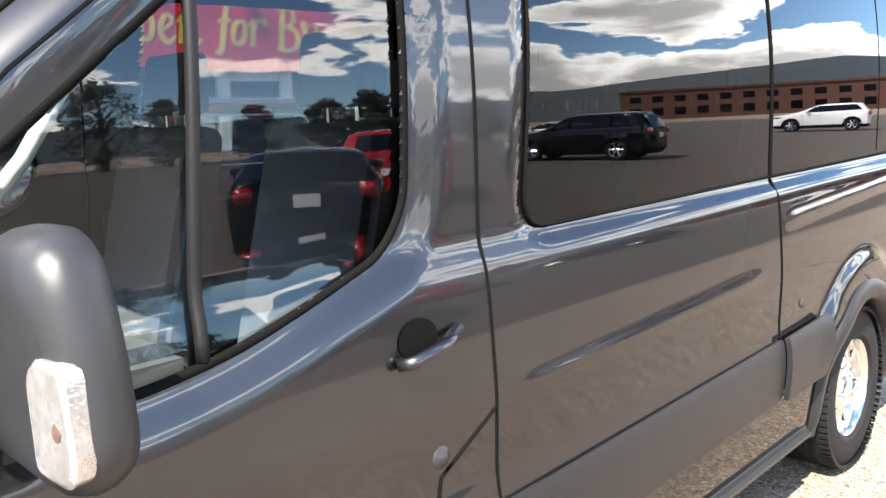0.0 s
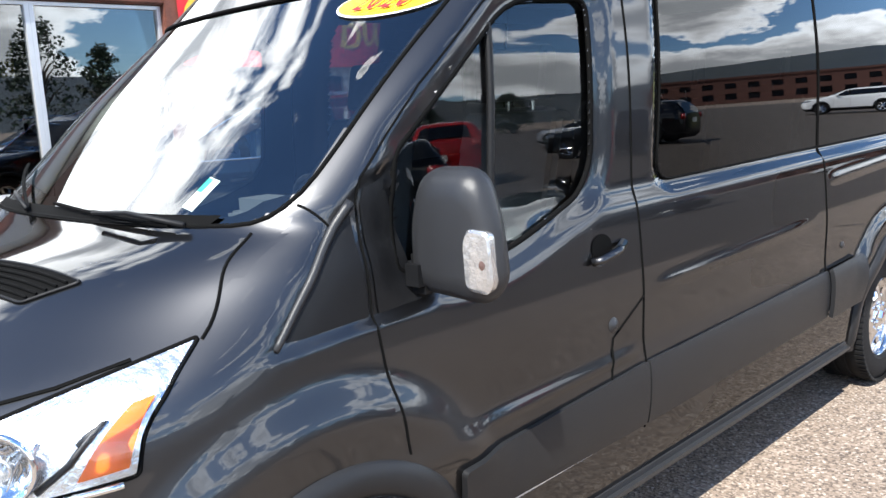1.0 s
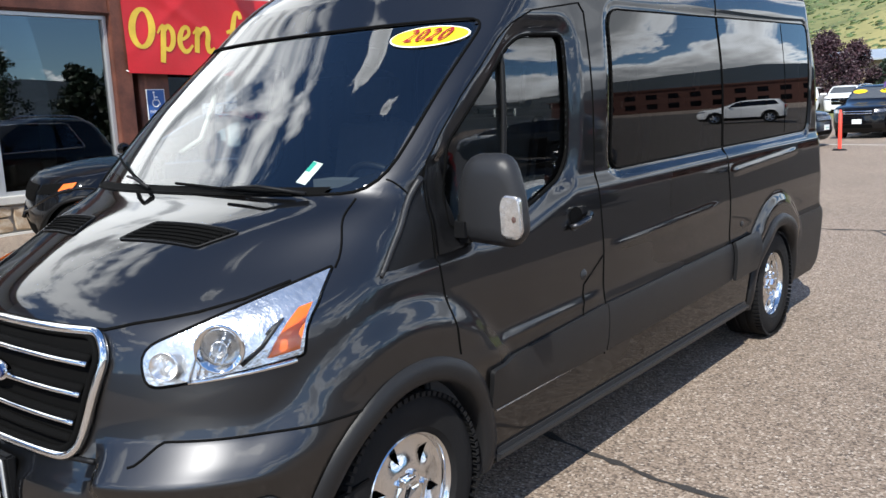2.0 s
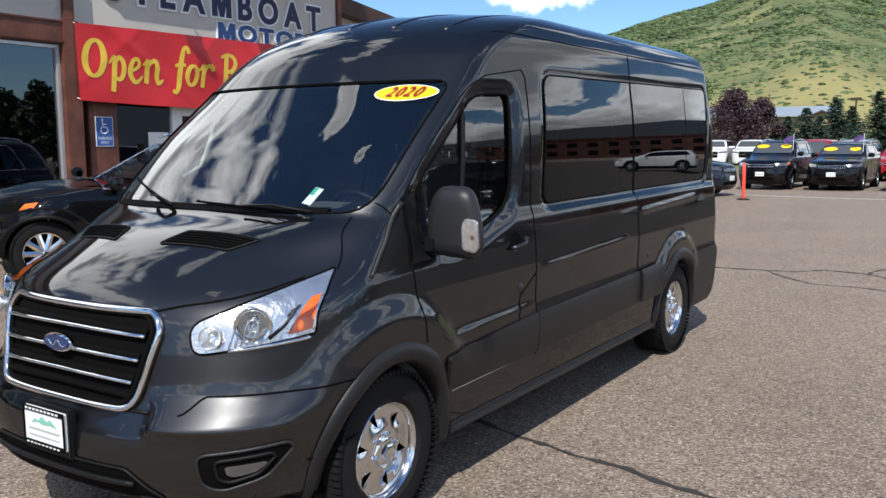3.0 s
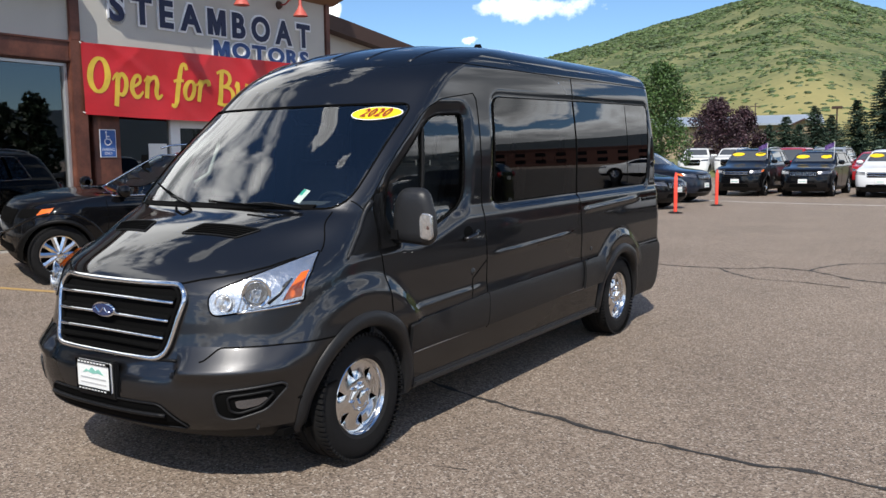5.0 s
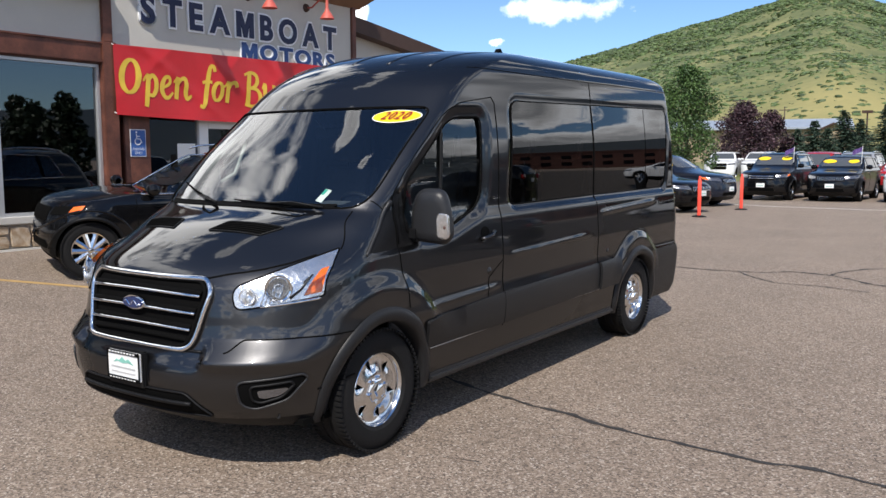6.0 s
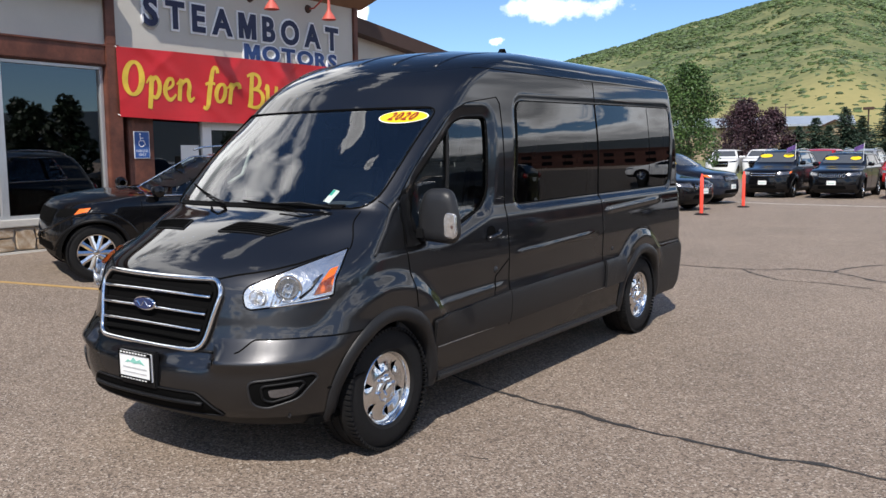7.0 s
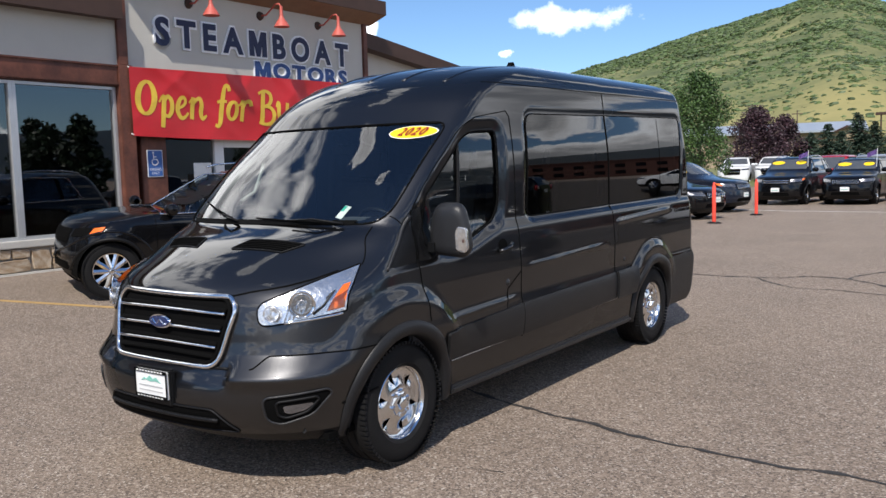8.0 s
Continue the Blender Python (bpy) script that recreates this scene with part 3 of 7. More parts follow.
DOOR_GLASS = rounded([(0.30, 1.235), (0.50, 1.195), (0.72, 1.225), (1.085, 1.335), (1.155, 1.43), (1.195, 1.935), (0.82, 1.920), (0.33, 1.525)], [0.03, 0.1, 0.2, 0.08, 0.06, 0.06, 0.12, 0.04])
DOOR_FINE = rounded([(0.30, 1.235), (0.50, 1.195), (0.72, 1.225), (1.085, 1.335), (1.155, 1.43), (1.195, 1.935), (0.82, 1.920), (0.33, 1.525)], [0.03, 0.1, 0.2, 0.08, 0.06, 0.06, 0.12, 0.04], 12)
WIN_A = rounded([(1.515, 1.330), (2.895, 1.338), (2.905, 2.078), (1.590, 2.058)], [0.09, 0.01, 0.01, 0.10])
WIN_B = rounded([(2.905, 1.338), (4.53, 1.346), (4.65, 2.102), (2.915, 2.079)], [0.01, 0.09, 0.10, 0.01])
SHIELD = rounded([(-0.862, 1.388), (0.862, 1.388), (0.873, 1.62), (0.848, 1.985), (-0.848, 1.985), (-0.873, 1.62)], [0.13, 0.13, 0.1, 0.06, 0.06, 0.1])


def edge_distance(poly, y, z):
    """Distance outside a convex outline (negative inside)."""
    if poly[0] is None:
        return 9.0
    best, out = 9.0, False
    for (py, pz), (qy, qz) in zip(poly, poly[1:] + poly[:1]):
        ey, ez = qy - py, qz - pz
        l2 = ey * ey + ez * ez
        if l2 < 1e-9:
            continue
        t = min(max(((y - py) * ey + (z - pz) * ez) / l2, 0), 1)
        d = math.hypot(y - py - t * ey, z - pz - t * ez)
        best = min(best, d)
        if ey * (z - pz) - ez * (y - py) < 0:
            out = True
    return best if out else -best


WIN_ALL = rounded([(1.515, 1.330), (4.53, 1.346), (4.65, 2.102), (1.590, 2.058)], [0.09, 0.09, 0.10, 0.10])
CREASES = (((1.45, 0.985), (2.75, 1.02), 0.030, 0.007), ((2.98, 1.185), (4.25, 1.225), 0.030, 0.008), ((0.55, 0.770), (1.33, 0.790), 0.026, 0.009))


MIRROR_PANEL = [(-0.095, 1.130), (0.18, 1.145), (0.37, 1.150), (0.36, 1.22), (0.30, 1.49), (0.215, 1.46)]


def pressings(y, z):
    """Pressed relief of the flank: ledges that fall in towards the glass, and soft creases."""
    d = 0.0
    if 0.15 < y < 1.36 and 1.0 < z < 2.1:
        e = edge_distance(DOOR_FINE, y, z)
        if e < 0.09:
            d -= 0.022 * smooth(0.09, 0.0, e)
    if 1.36 < y < 4.75 and 1.2 < z < 2.2:
        e = edge_distance(WIN_ALL, y, z)
        if e < 0.055:
            d -= 0.015 * smooth(0.055, 0.008, e) * (1.0 - 0.9 * (z - 1.33))
    if -0.3 < y < 0.55 and 1.05 < z < 1.6:
        e = edge_distance(MIRROR_PANEL, y, z)
        if e < 0.022:
            d -= 0.014 * smooth(0.022, -0.004, e)
    if y < -0.24 and z < 0.76:
        d += 0.024 * smooth(0.752, 0.668, z) * smooth(0.42, 0.60, z) * smooth(-0.24, -0.55, y)
    for (y0, z0), (y1, z1), w, h in CREASES:
        if y0 - 0.1 < y < y1 + 0.1:
            t = (y - y0) / (y1 - y0)
            zc = z0 + (z1 - z0) * t
            k = (z - zc) / w
            fade = smooth(-0.06, 0.06, t) * (1 - smooth(0.85, 1.06, t))
            if -1.6 < k < 1.6:
                d += h * fade * math.exp(-k * k * 2.5)
    return d


def shoulder(x, z):
    """The bumper's corners stand proud of the nose under the headlights, with a sloping top."""
    if z < 0.58 or z > 0.76:
        return 0.0
    return 0.050 * smooth(0.49, 0.55, x) * min(1.0, (0.752 - z) / 0.110 if z < 0.752 else 0.0) * smooth(0.57, 0.65, z) * (1 - 0.6 * smooth(0.90, 0.98, x))


vs.press, vs.lip = pressings, shoulder
levels = list(np.arange(0.275, 0.58, 0.031)) + list(np.arange(0.585, 0.77, 0.009)) + list(np.arange(0.775, 1.0, 0.016)) + list(np.arange(1.0, 1.42, 0.0115)) + list(np.arange(1.42, 1.88, 0.016)) + list(np.arange(1.88, 2.36, 0.0165)) + list(np.arange(2.36, 2.521, 0.008)) + [2.52]


def inside(poly, a, b):
    if area2(poly) < 0:
        poly = poly[::-1]
    return all((q[0] - p[0]) * (b - p[1]) - (q[1] - p[1]) * (a - p[0]) > 0 for p, q in zip(poly, poly[1:] + poly[:1]))


def shrink(poly, d):
    c = Vector((sum(p[0] for p in poly) / len(poly), sum(p[1] for p in poly) / len(poly)))
    return [tuple(Vector(p) + (c - Vector(p)).normalized() * d) for p in poly]


door_hole = shrink(DOOR_GLASS, 0.004)
shield_hole = shrink(SHIELD, 0.006)
window_hole = shrink(WIN_ALL, 0.02)


def van_part(c):
    ax = abs(c.x)
    if ax > 0.5 and (math.hypot(c.y, c.z - HUB) < 0.435 or math.hypot(c.y - 3.74, c.z - HUB) < 0.435):
        return None
    if ax > 0.8 and inside(door_hole, c.y, c.z):
        return None
    if ax > 0.8 and inside(window_hole, c.y, c.z):
        return None
    if c.z > 1.37 and c.z < 2.0 and c.y < vs.yf(c.z) + vs.bf(c.z) * 0.9 and inside(shield_hole, c.x, c.z):
        return None
    if c.z < 0.335 and c.y < -0.25:
        return "chin_lip"
    if c.z < (0.752 if ax > 0.5 else 0.69) and c.y < -0.1:
        return "front_bumper"
    if c.z < 0.76 and c.y > 4.2:
        return "rear_bumper"
    if c.y < 0.05 and 1.05 + max(0, ax - 0.5) * 0.36 < c.z < 1.40 and ax < 0.87 and c.y < vs.front_y(min(ax, 0.86), c.z) + 0.05:
        return "hood"
    if c.z > 2.12:
        return "roof"
    if ax > 0.8 and 0.2 + max(0.0, c.z - 1.47) * 1.13 < c.y < 1.345:
        return "front_door" if c.x > 0 else "passenger_door"
    return "body"


shells = vs.build(levels, 44, 210, 12, van_part)
for nm, b in shells.items():
    m = {"chin_lip": PLASTIC, "rear_bumper": CLADDING}.get(nm, VAN_PAINT)
    part(nm, b, m, van, "black plastic lower lip" if nm == "chin_lip" else "", smooth=True, angle=40)


def both(name, make, material, label="", smooth=False, angle=None):
    """The same part on both flanks, each a mesh of its own."""
    made = []
    for sign in (1, -1):
        b = make()
        if sign < 0:
            for v in b.verts:
                v.co.x = -v.co.x
            bmesh.ops.reverse_faces(b, faces=b.faces)
        made.append(part(name, b, material, van, label, smooth, angle))
    return made


def on_side(off):
    return lambda y, z: vs.side(y, z, off)


def line_on_side(pts, off, step=0.03):
    return [vs.side(y, z, off) for y, z in dense(pts, step, closed=False)]


# glass
both("side_window", lambda: patch(WIN_A, on_side(0.004), 0.05), PRIVACY, "dark tinted privacy glass", smooth=True)
both("side_window", lambda: patch(WIN_B, on_side(0.004), 0.05), PRIVACY, "dark tinted privacy glass", smooth=True)
for outline in (WIN_A, WIN_B):
    both("window_seal", lambda: tube([vs.side(y, z, 0.005) for y, z in dense(outline, 0.05)], 0.0045, True, 5), GAP)
both("pillar_shadow_line", lambda: tube(line_on_side([(4.04, 1.36), (4.06, 2.08)], 0.003), 0.004, n=4), GAP)
both("door_window", lambda: patch(DOOR_GLASS, on_side(-0.016), 0.05), CLEAR, "clear cab door glass", smooth=True)
both("door_seal", lambda: tube([vs.side(y, z, -0.004) for y, z in dense(DOOR_GLASS, 0.04)], 0.0095, True, 6), GAP, "black rubber window seal", smooth=True)
both("division_bar", lambda: tube(line_on_side([(0.665, 1.225), (0.725, 1.85)], -0.006), 0.012, n=6), PLASTIC, smooth=True)
part("windshield", patch(SHIELD, lambda x, z: vs.front(x, z, -0.004), 0.05), SHIELD_GLASS, van, "large raked windshield", smooth=True)
part("windshield_seal", tube([vs.front(x, z, 0.0) for x, z in dense(SHIELD, 0.04)], 0.006, True, 6), GAP, van, smooth=True)
frit = bmesh.new()
outer, inner = dense(SHIELD, 0.05), None
c0 = Vector((0, 1.695))
inner = [tuple(Vector(p) + (c0 - Vector(p)).normalized() * (0.06 if p[1] < 1.45 else 0.018)) for p in outer]
vo, vi = [frit.verts.new(vs.front(*p, -0.009)) for p in outer], [frit.verts.new(vs.front(*p, -0.009)) for p in inner]
for i in range(len(vo)):
    j = (i + 1) % len(vo)
    frit.faces.new((vo[i], vo[j], vi[j], vi[i]))
part("frit_band", frit, GAP, van, "black printed band round the windshield")

# panel gaps
for seam in (
    [(0.211, 1.478), (0.194, 1.425), (0.190, 1.30), (0.186, 1.15), (0.204, 0.98), (0.228, 0.80)],
    [(1.345, 0.74), (1.345, 1.3), (1.365, 2.03), (1.33, 2.07)],
    [(0.211, 1.478), (0.428, 1.69), (0.703, 1.905), (0.80, 1.965), (0.95, 2.02), (1.33, 2.07)],
    [(2.90, 0.78), (2.905, 1.335)], [(2.915, 2.09), (2.92, 2.26)],
    [(1.14, 0.72), (1.165, 0.86), (1.345, 0.965)],
    [(1.345, 0.50), (1.345, 0.74)], [(2.90, 0.55), (2.90, 0.78)],
):
    both("panel_gap", lambda: tube(line_on_side(seam, 0.0005), 0.0038, n=5), GAP)
both("pillar_joint", lambda: tube([vs.side(0.068 + 0.056 * k, 1.428 - 0.066 * k ** 1.3, 0.0) for k in np.linspace(0, 1, 8)], 0.004, n=5), GAP)
both("roof_gap", lambda: tube([vs.side(y, 2.262 + 0.012 * smooth(1.5, 4.5, y), 0.0) for y in np.linspace(1.15, 4.72, 60)], 0.004, n=5), GAP)
HOOD_EDGE = [(0.0, 1.058), (0.3, 1.058), (0.46, 1.055), (0.55, 1.075), (0.62, 1.085), (0.70, 1.10), (0.78, 1.125), (0.84, 1.16)]
both("hood_gap", lambda: tube([vs.front(x, z, 0.0) for x, z in dense(HOOD_EDGE, 0.04, closed=False)], 0.006, n=5), GAP)
both("fender_gap", lambda: tube([vs.nose(t, z, 0.001) for t, z in zip(np.linspace(vs.th_of(0.868, -0.215, 1.182), vs.th_of(0.795, -0.02, 1.372), 16), 1.182 + 0.19 * np.linspace(0, 1, 16) ** 0.8)], 0.004, n=5), GAP)

# cladding, sill and step
def bulge(y, z):
    """The cladding swells out in the middle of its height and rolls in at both edges."""
    k = min(max((z - 0.512) / (0.228 + 0.012 * (y - 0.4)), 0.0), 1.0)
    return vs.side(y, z, 0.008 + 0.014 * math.sin(math.pi * k) ** 0.5)



both("side_cladding", lambda: patch(rounded([(0.440, 0.515), (1.340, 0.515), (1.340, 0.740), (0.405, 0.69)], [0.01, 0.005, 0.01, 0.02]), bulge, (0.06, 0.022), thick=0.02), CLADDING, "grey moulded side cladding", smooth=True, angle=35)
both("side_cladding", lambda: patch(rounded([(1.350, 0.515), (2.895, 0.545), (2.895, 0.765), (1.350, 0.740)], [0.005, 0.005, 0.01, 0.01]), bulge, (0.06, 0.022), thick=0.02), CLADDING, "grey moulded side cladding", smooth=True, angle=35)
both("side_cladding", lambda: patch(rounded([(2.905, 0.545), (3.27, 0.555), (3.30, 0.775), (2.905, 0.765)], [0.005, 0.01, 0.03, 0.01]), bulge, (0.06, 0.022), thick=0.02), CLADDING, "grey moulded side cladding", smooth=True, angle=35)
# bright bar that paints the highlight along the cladding's lower edge
both("pin_line", lambda: tube(line_on_side([(0.48, 0.505), (3.26, 0.545)], 0.004, 0.1), 0.0035, n=5), mat("line_silver", (0.55, 0.52, 0.48), 0.4, 0.5, 0.05, bump=0.0))
both("side_step", lambda: box((0.88, 0.47, 0.288), (0.990, 3.24, 0.342), 0.02), GREY_PLASTIC, "dark grey running board", smooth=True, angle=40)


def arch_lip(hy):
    b = bmesh.new()
    rows_ = []
    for i in range(41):
        a = radians(-14 + 208 * i / 40)
        ring = []
        for r, off in ((0.395, -0.11), (0.398, 0.004), (0.412, 0.018), (0.445, 0.022), (0.475, 0.014), (0.482, 0.0)):
            y, z = hy + r * math.cos(a), HUB + r * math.sin(a)
            z = max(z, 0.27)
            yq, zq = hy + 0.47 * math.cos(a), HUB + 0.47 * math.sin(a)
            x = vs.side_x(yq, max(zq, 0.26))
            ring.append(b.verts.new((x + off, y, z)))
        rows_.append(ring)
    for p, q in zip(rows_, rows_[1:]):
        for j in range(len(p) - 1):
            b.faces.new((p[j], p[j + 1], q[j + 1], q[j]))
    bmesh.ops.recalc_face_normals(b, faces=b.faces)
    return b


for hy in (0.0, 3.74):
    both("wheel_arch_lip", lambda: arch_lip(hy), CLADDING, "grey plastic wheel arch flare", smooth=True, angle=50)

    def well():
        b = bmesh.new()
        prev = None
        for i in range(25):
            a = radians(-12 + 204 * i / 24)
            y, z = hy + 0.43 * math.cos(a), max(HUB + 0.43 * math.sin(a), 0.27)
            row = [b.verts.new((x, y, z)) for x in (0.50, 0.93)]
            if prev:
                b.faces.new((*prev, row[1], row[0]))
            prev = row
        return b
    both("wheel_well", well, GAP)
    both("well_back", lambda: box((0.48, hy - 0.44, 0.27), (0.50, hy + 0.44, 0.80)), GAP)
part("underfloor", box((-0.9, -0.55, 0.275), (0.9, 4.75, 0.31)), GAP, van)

# nose: grille, badge, plate, bumper openings
GRILLE = rounded([(-0.46, 1.045), (0.46, 1.045), (0.505, 0.985), (0.43, 0.685), (-0.43, 0.685), (-0.505, 0.985)], [0.05, 0.05, 0.06, 0.07, 0.07, 0.06])
part("grille_mesh", patch(GRILLE, lambda x, z: vs.front(x, z, 0.003), 0.03), GAP, van, "black grille mesh")
part("grille_frame", tube([vs.front(x, z, 0.014) for x, z in dense(GRILLE, 0.03)], 0.016, True, 8, flat=0.9), CHROME, van, "chrome grille surround", smooth=True)
part("grille_frame_inner", tube([vs.front(x, z, 0.010) for x, z in dense(shrink(GRILLE, 0.03), 0.03)], 0.012, True, 6), GAP, van, smooth=True)
for z, half in ((0.972, 0.45), (0.885, 0.435), (0.800, 0.415), (0.735, 0.40)):
    bend = 0.012
    xs_ = np.linspace(-half, half, 40)
    part("grille_slat", tube([vs.front(x, z + 0.016 - bend * (x / half) ** 2, 0.012) for x in xs_], 0.015, n=8, flat=0.75), GAP, van, smooth=True)
    if z > 0.76:
        part("slat_trim", tube([vs.front(x, z - bend * (x / half) ** 2, 0.026) for x in xs_], 0.0085, n=8, flat=0.8), CHROME, van, "chrome strip on the grille slat", smooth=True)


def oval(w, h, y, z, depth, cx=0.0, n=32):
    return prism([(cx + w * math.cos(2 * math.pi * i / n), z + h * math.sin(2 * math.pi * i / n)) for i in range(n)], y - depth, y, "y", bevel=min(depth, h) * 0.3)


badge = part("badge", oval(0.094, 0.038, -0.885, 0.905, 0.025), CHROME, van, "oval chrome-rimmed blue badge", smooth=True, angle=40)
part("badge_field", oval(0.084, 0.031, -0.907, 0.905, 0.008), BADGE_BLUE, badge, smooth=True, angle=40)
part("badge_mark", tube([(x, -0.916, 0.905 + 0.012 * math.sin(x * 95)) for x in np.linspace(-0.06, 0.06, 40)], 0.0028, n=5), CHROME, badge)

plate_holder = part("plate_bracket", box((-0.15, -0.975, 0.46), (0.16, -0.94, 0.66), 0.008), PLASTIC, van)
plate = part("dealer_plate", box((-0.132, -0.988, 0.495), (0.140, -0.972, 0.648), 0.003), PLATE_WHITE, van, "white dealer plate with a green mountain print")
hills_poly = [(-0.082, 0.583), (-0.052, 0.604), (-0.034, 0.596), (-0.004, 0.618), (0.024, 0.600), (0.050, 0.612), (0.090, 0.583), (0.045, 0.590), (0.0, 0.584), (-0.04, 0.592)]
part("plate_print", prism(hills_poly, -0.9905, -0.9885, "y"), PLATE_GREEN, plate)
part("plate_bar", box((-0.10, -0.9905, 0.556), (0.105, -0.9885, 0.564)), mat("plate_grey", (0.45, 0.46, 0.46), 0.6), plate)
part("plate_bar", box((-0.10, -0.9905, 0.530), (0.105, -0.9885, 0.537)), mat("plate_grey_b", (0.5, 0.5, 0.5), 0.6), plate)
for lo_, hi_ in (((-0.136, 0.491), (0.144, 0.511)), ((-0.136, 0.632), (0.144, 0.652)), ((-0.136, 0.511), (-0.128, 0.632)), ((0.136, 0.511), (0.144, 0.632))):
    part("plate_frame", box((lo_[0], -0.994, lo_[1]), (hi_[0], -0.9885, hi_[1]), 0.001), GAP, plate, "black plate frame")
for k in range(9):
    part("frame_print", box((-0.112 + 0.026 * k, -0.9955, 0.638), (-0.096 + 0.026 * k, -0.9938, 0.646)), PLATE_WHITE, plate)
    part("frame_print", box((-0.112 + 0.026 * k, -0.9955, 0.498), (-0.098 + 0.026 * k, -0.9938, 0.504)), PLATE_WHITE, plate)

LOWER = rounded([(-0.56, 0.350), (0.56, 0.350), (0.43, 0.472), (-0.43, 0.472)], 0.03)
part("lower_opening", patch(LOWER, lambda x, z: vs.front(x, z, 0.003), 0.03), GAP, van, "black lower air intake")
part("lower_rim", tube([vs.front(x, z, 0.004) for x, z in dense(LOWER, 0.03)], 0.006, True, 6), PLASTIC, van, smooth=True)
part("lower_slat", tube([vs.front(x, 0.418, 0.012) for x in np.linspace(-0.46, 0.46, 24)], 0.012, n=6), PLASTIC, van, smooth=True)
part("bumper_step", tube([vs.front(x, 0.684, 0.002) for x in np.linspace(-0.50, 0.50, 30)], 0.009, n=6), PLASTIC, van, smooth=True)
both("bumper_gap", lambda: tube([vs.nose(t, 0.690 + 0.062 * smooth(0.36, 0.44, t), 0.001) for t in np.linspace(0.36, 0.995, 44)], 0.0045, n=5), GAP)
both("bumper_corner_line", lambda: tube([vs.nose(t, 0.47 + 0.035 * (t - 0.8) * 5, 0.001) for t in np.linspace(0.80, 0.97, 12)], 0.006, n=6), GAP)


def nose_poly(pts):
    return [(vs.th_of(*p), p[2]) for p in pts]


FOG = rounded(nose_poly([(0.70, vs.front_y(0.70, 0.54), 0.545), (0.885, -0.56, 0.572), (0.895, -0.535, 0.545), (0.865, -0.62, 0.44), (0.77, -0.76, 0.395), (0.71, vs.front_y(0.71, 0.42), 0.42)]), 0.035, 5)
both("fog_pocket", lambda: patch(FOG, lambda t, z: vs.nose(t, z, 0.003), (0.012, 0.02)), GAP, "black fog lamp pocket")
both("fog_rim", lambda: tube([vs.nose(t, z, 0.004) for t, z in dense(FOG, 0.02)], 0.007, True, 6), GREY_PLASTIC, smooth=True)
fc = (sum(p[0] for p in FOG) / len(FOG), sum(p[1] for p in FOG) / len(FOG))
FOG_IN = [(fc[0] + (p[0] - fc[0]) * 0.62, fc[1] + (p[1] - fc[1]) * 0.60) for p in FOG]
both("fog_surround", lambda: tube([vs.nose(t, z, 0.006) for t, z in dense(FOG_IN, 0.02)], 0.007, True, 6), PLASTIC, smooth=True)
FOG_L = [(fc[0] + 0.004 + (p[0] - fc[0]) * 0.44, fc[1] - 0.004 + (p[1] - fc[1]) * 0.30) for p in FOG]
both("fog_lamp", lambda: patch(FOG_L, lambda t, z: vs.nose(t, z, 0.009), (0.01, 0.02)), FOG_GREY, "clear fog lamp", smooth=True)
both("parking_sensor", lambda: lathe([(0.0, 0.0), (0.012, 0.0), (0.012, -0.006)], 12, "y", centre=vs.nose(0.60, 0.345, 0.004)), GREY_PLASTIC)

# headlights
HEAD = rounded(nose_poly([(0.600, vs.front_y(0.600, 1.01), 1.01), (0.885, -0.225, 1.188), (0.936, -0.335, 1.095), (0.950, -0.395, 1.03), (0.953, -0.415, 0.958), (0.896, -0.556, 0.940), (0.635, vs.front_y(0.635, 0.898), 0.898)]), [0.05, 0.008, 0.01, 0.01, 0.012, 0.03, 0.04], 4)
AMB = nose_poly([(0.911, -0.392, 1.095), (0.926, -0.350, 1.104), (0.940, -0.406, 1.035), (0.943, -0.430, 0.980), (0.914, -0.522, 0.967)])
both("headlight_bowl", lambda: patch(HEAD, lambda t, z: vs.nose(t, z, 0.004), (0.01, 0.02)), LAMP_GREY, "bright headlight reflector", smooth=True)


def dish(x, z, r):
    y = vs.front_y(x, z)
    t = vs.th_of(x, y, z)
    p, q = vs.nose(t, z, 0.012), vs.nose(t, z, 0.1)
    d = (q - p).normalized()
    b = lathe([(0.0, -0.040), (r * 0.35, -0.032), (r * 0.75, -0.012), (r, 0.004), (r * 1.06, 0.006), (r * 1.1, -0.004)], 24, "z")
    bmesh.ops.transform(b, verts=b.verts, matrix=Matrix.Translation(p + d * 0.028) @ d.to_track_quat("Z", "Y").to_matrix().to_4x4())
    return b


both("reflector_dish", lambda: dish(0.800, 1.012, 0.066), CHROME, "round chrome reflector bowl", smooth=True)
both("lamp_bulb_cap", lambda: dish(0.800, 1.012, 0.022), LAMP_GREY, smooth=True)
both("reflector_dish", lambda: dish(0.690, 0.972, 0.040), LAMP_GREY, "small reflector bowl", smooth=True)
for k in range(6):
    both("reflector_flute", lambda: tube([vs.nose(0.50 + 0.018 * k + 0.012 * q, 0.925 + 0.004 * k + 0.10 * q, 0.010) for q in np.linspace(0, 1, 6)], 0.0035, n=5), CHROME, smooth=True)
both("lamp_blade", lambda: tube([vs.nose(0.50 + 0.26 * q, 0.918 + 0.030 * q, 0.014) for q in np.linspace(0, 1, 14)], 0.008, n=6), CHROME, "chrome strip along the lamp's lower edge", smooth=True)
LAMP_LINE = nose_poly([(0.880, -0.590, 0.955), (0.884, -0.520, 1.0), (0.892, -0.445, 1.07)])
both("lamp_bezel", lambda: tube([vs.nose(t, z, 0.010) for t, z in dense(LAMP_LINE, 0.02)[:-3]], 0.007, n=6), GREY_PLASTIC, "dark strip inside the headlight", smooth=True)
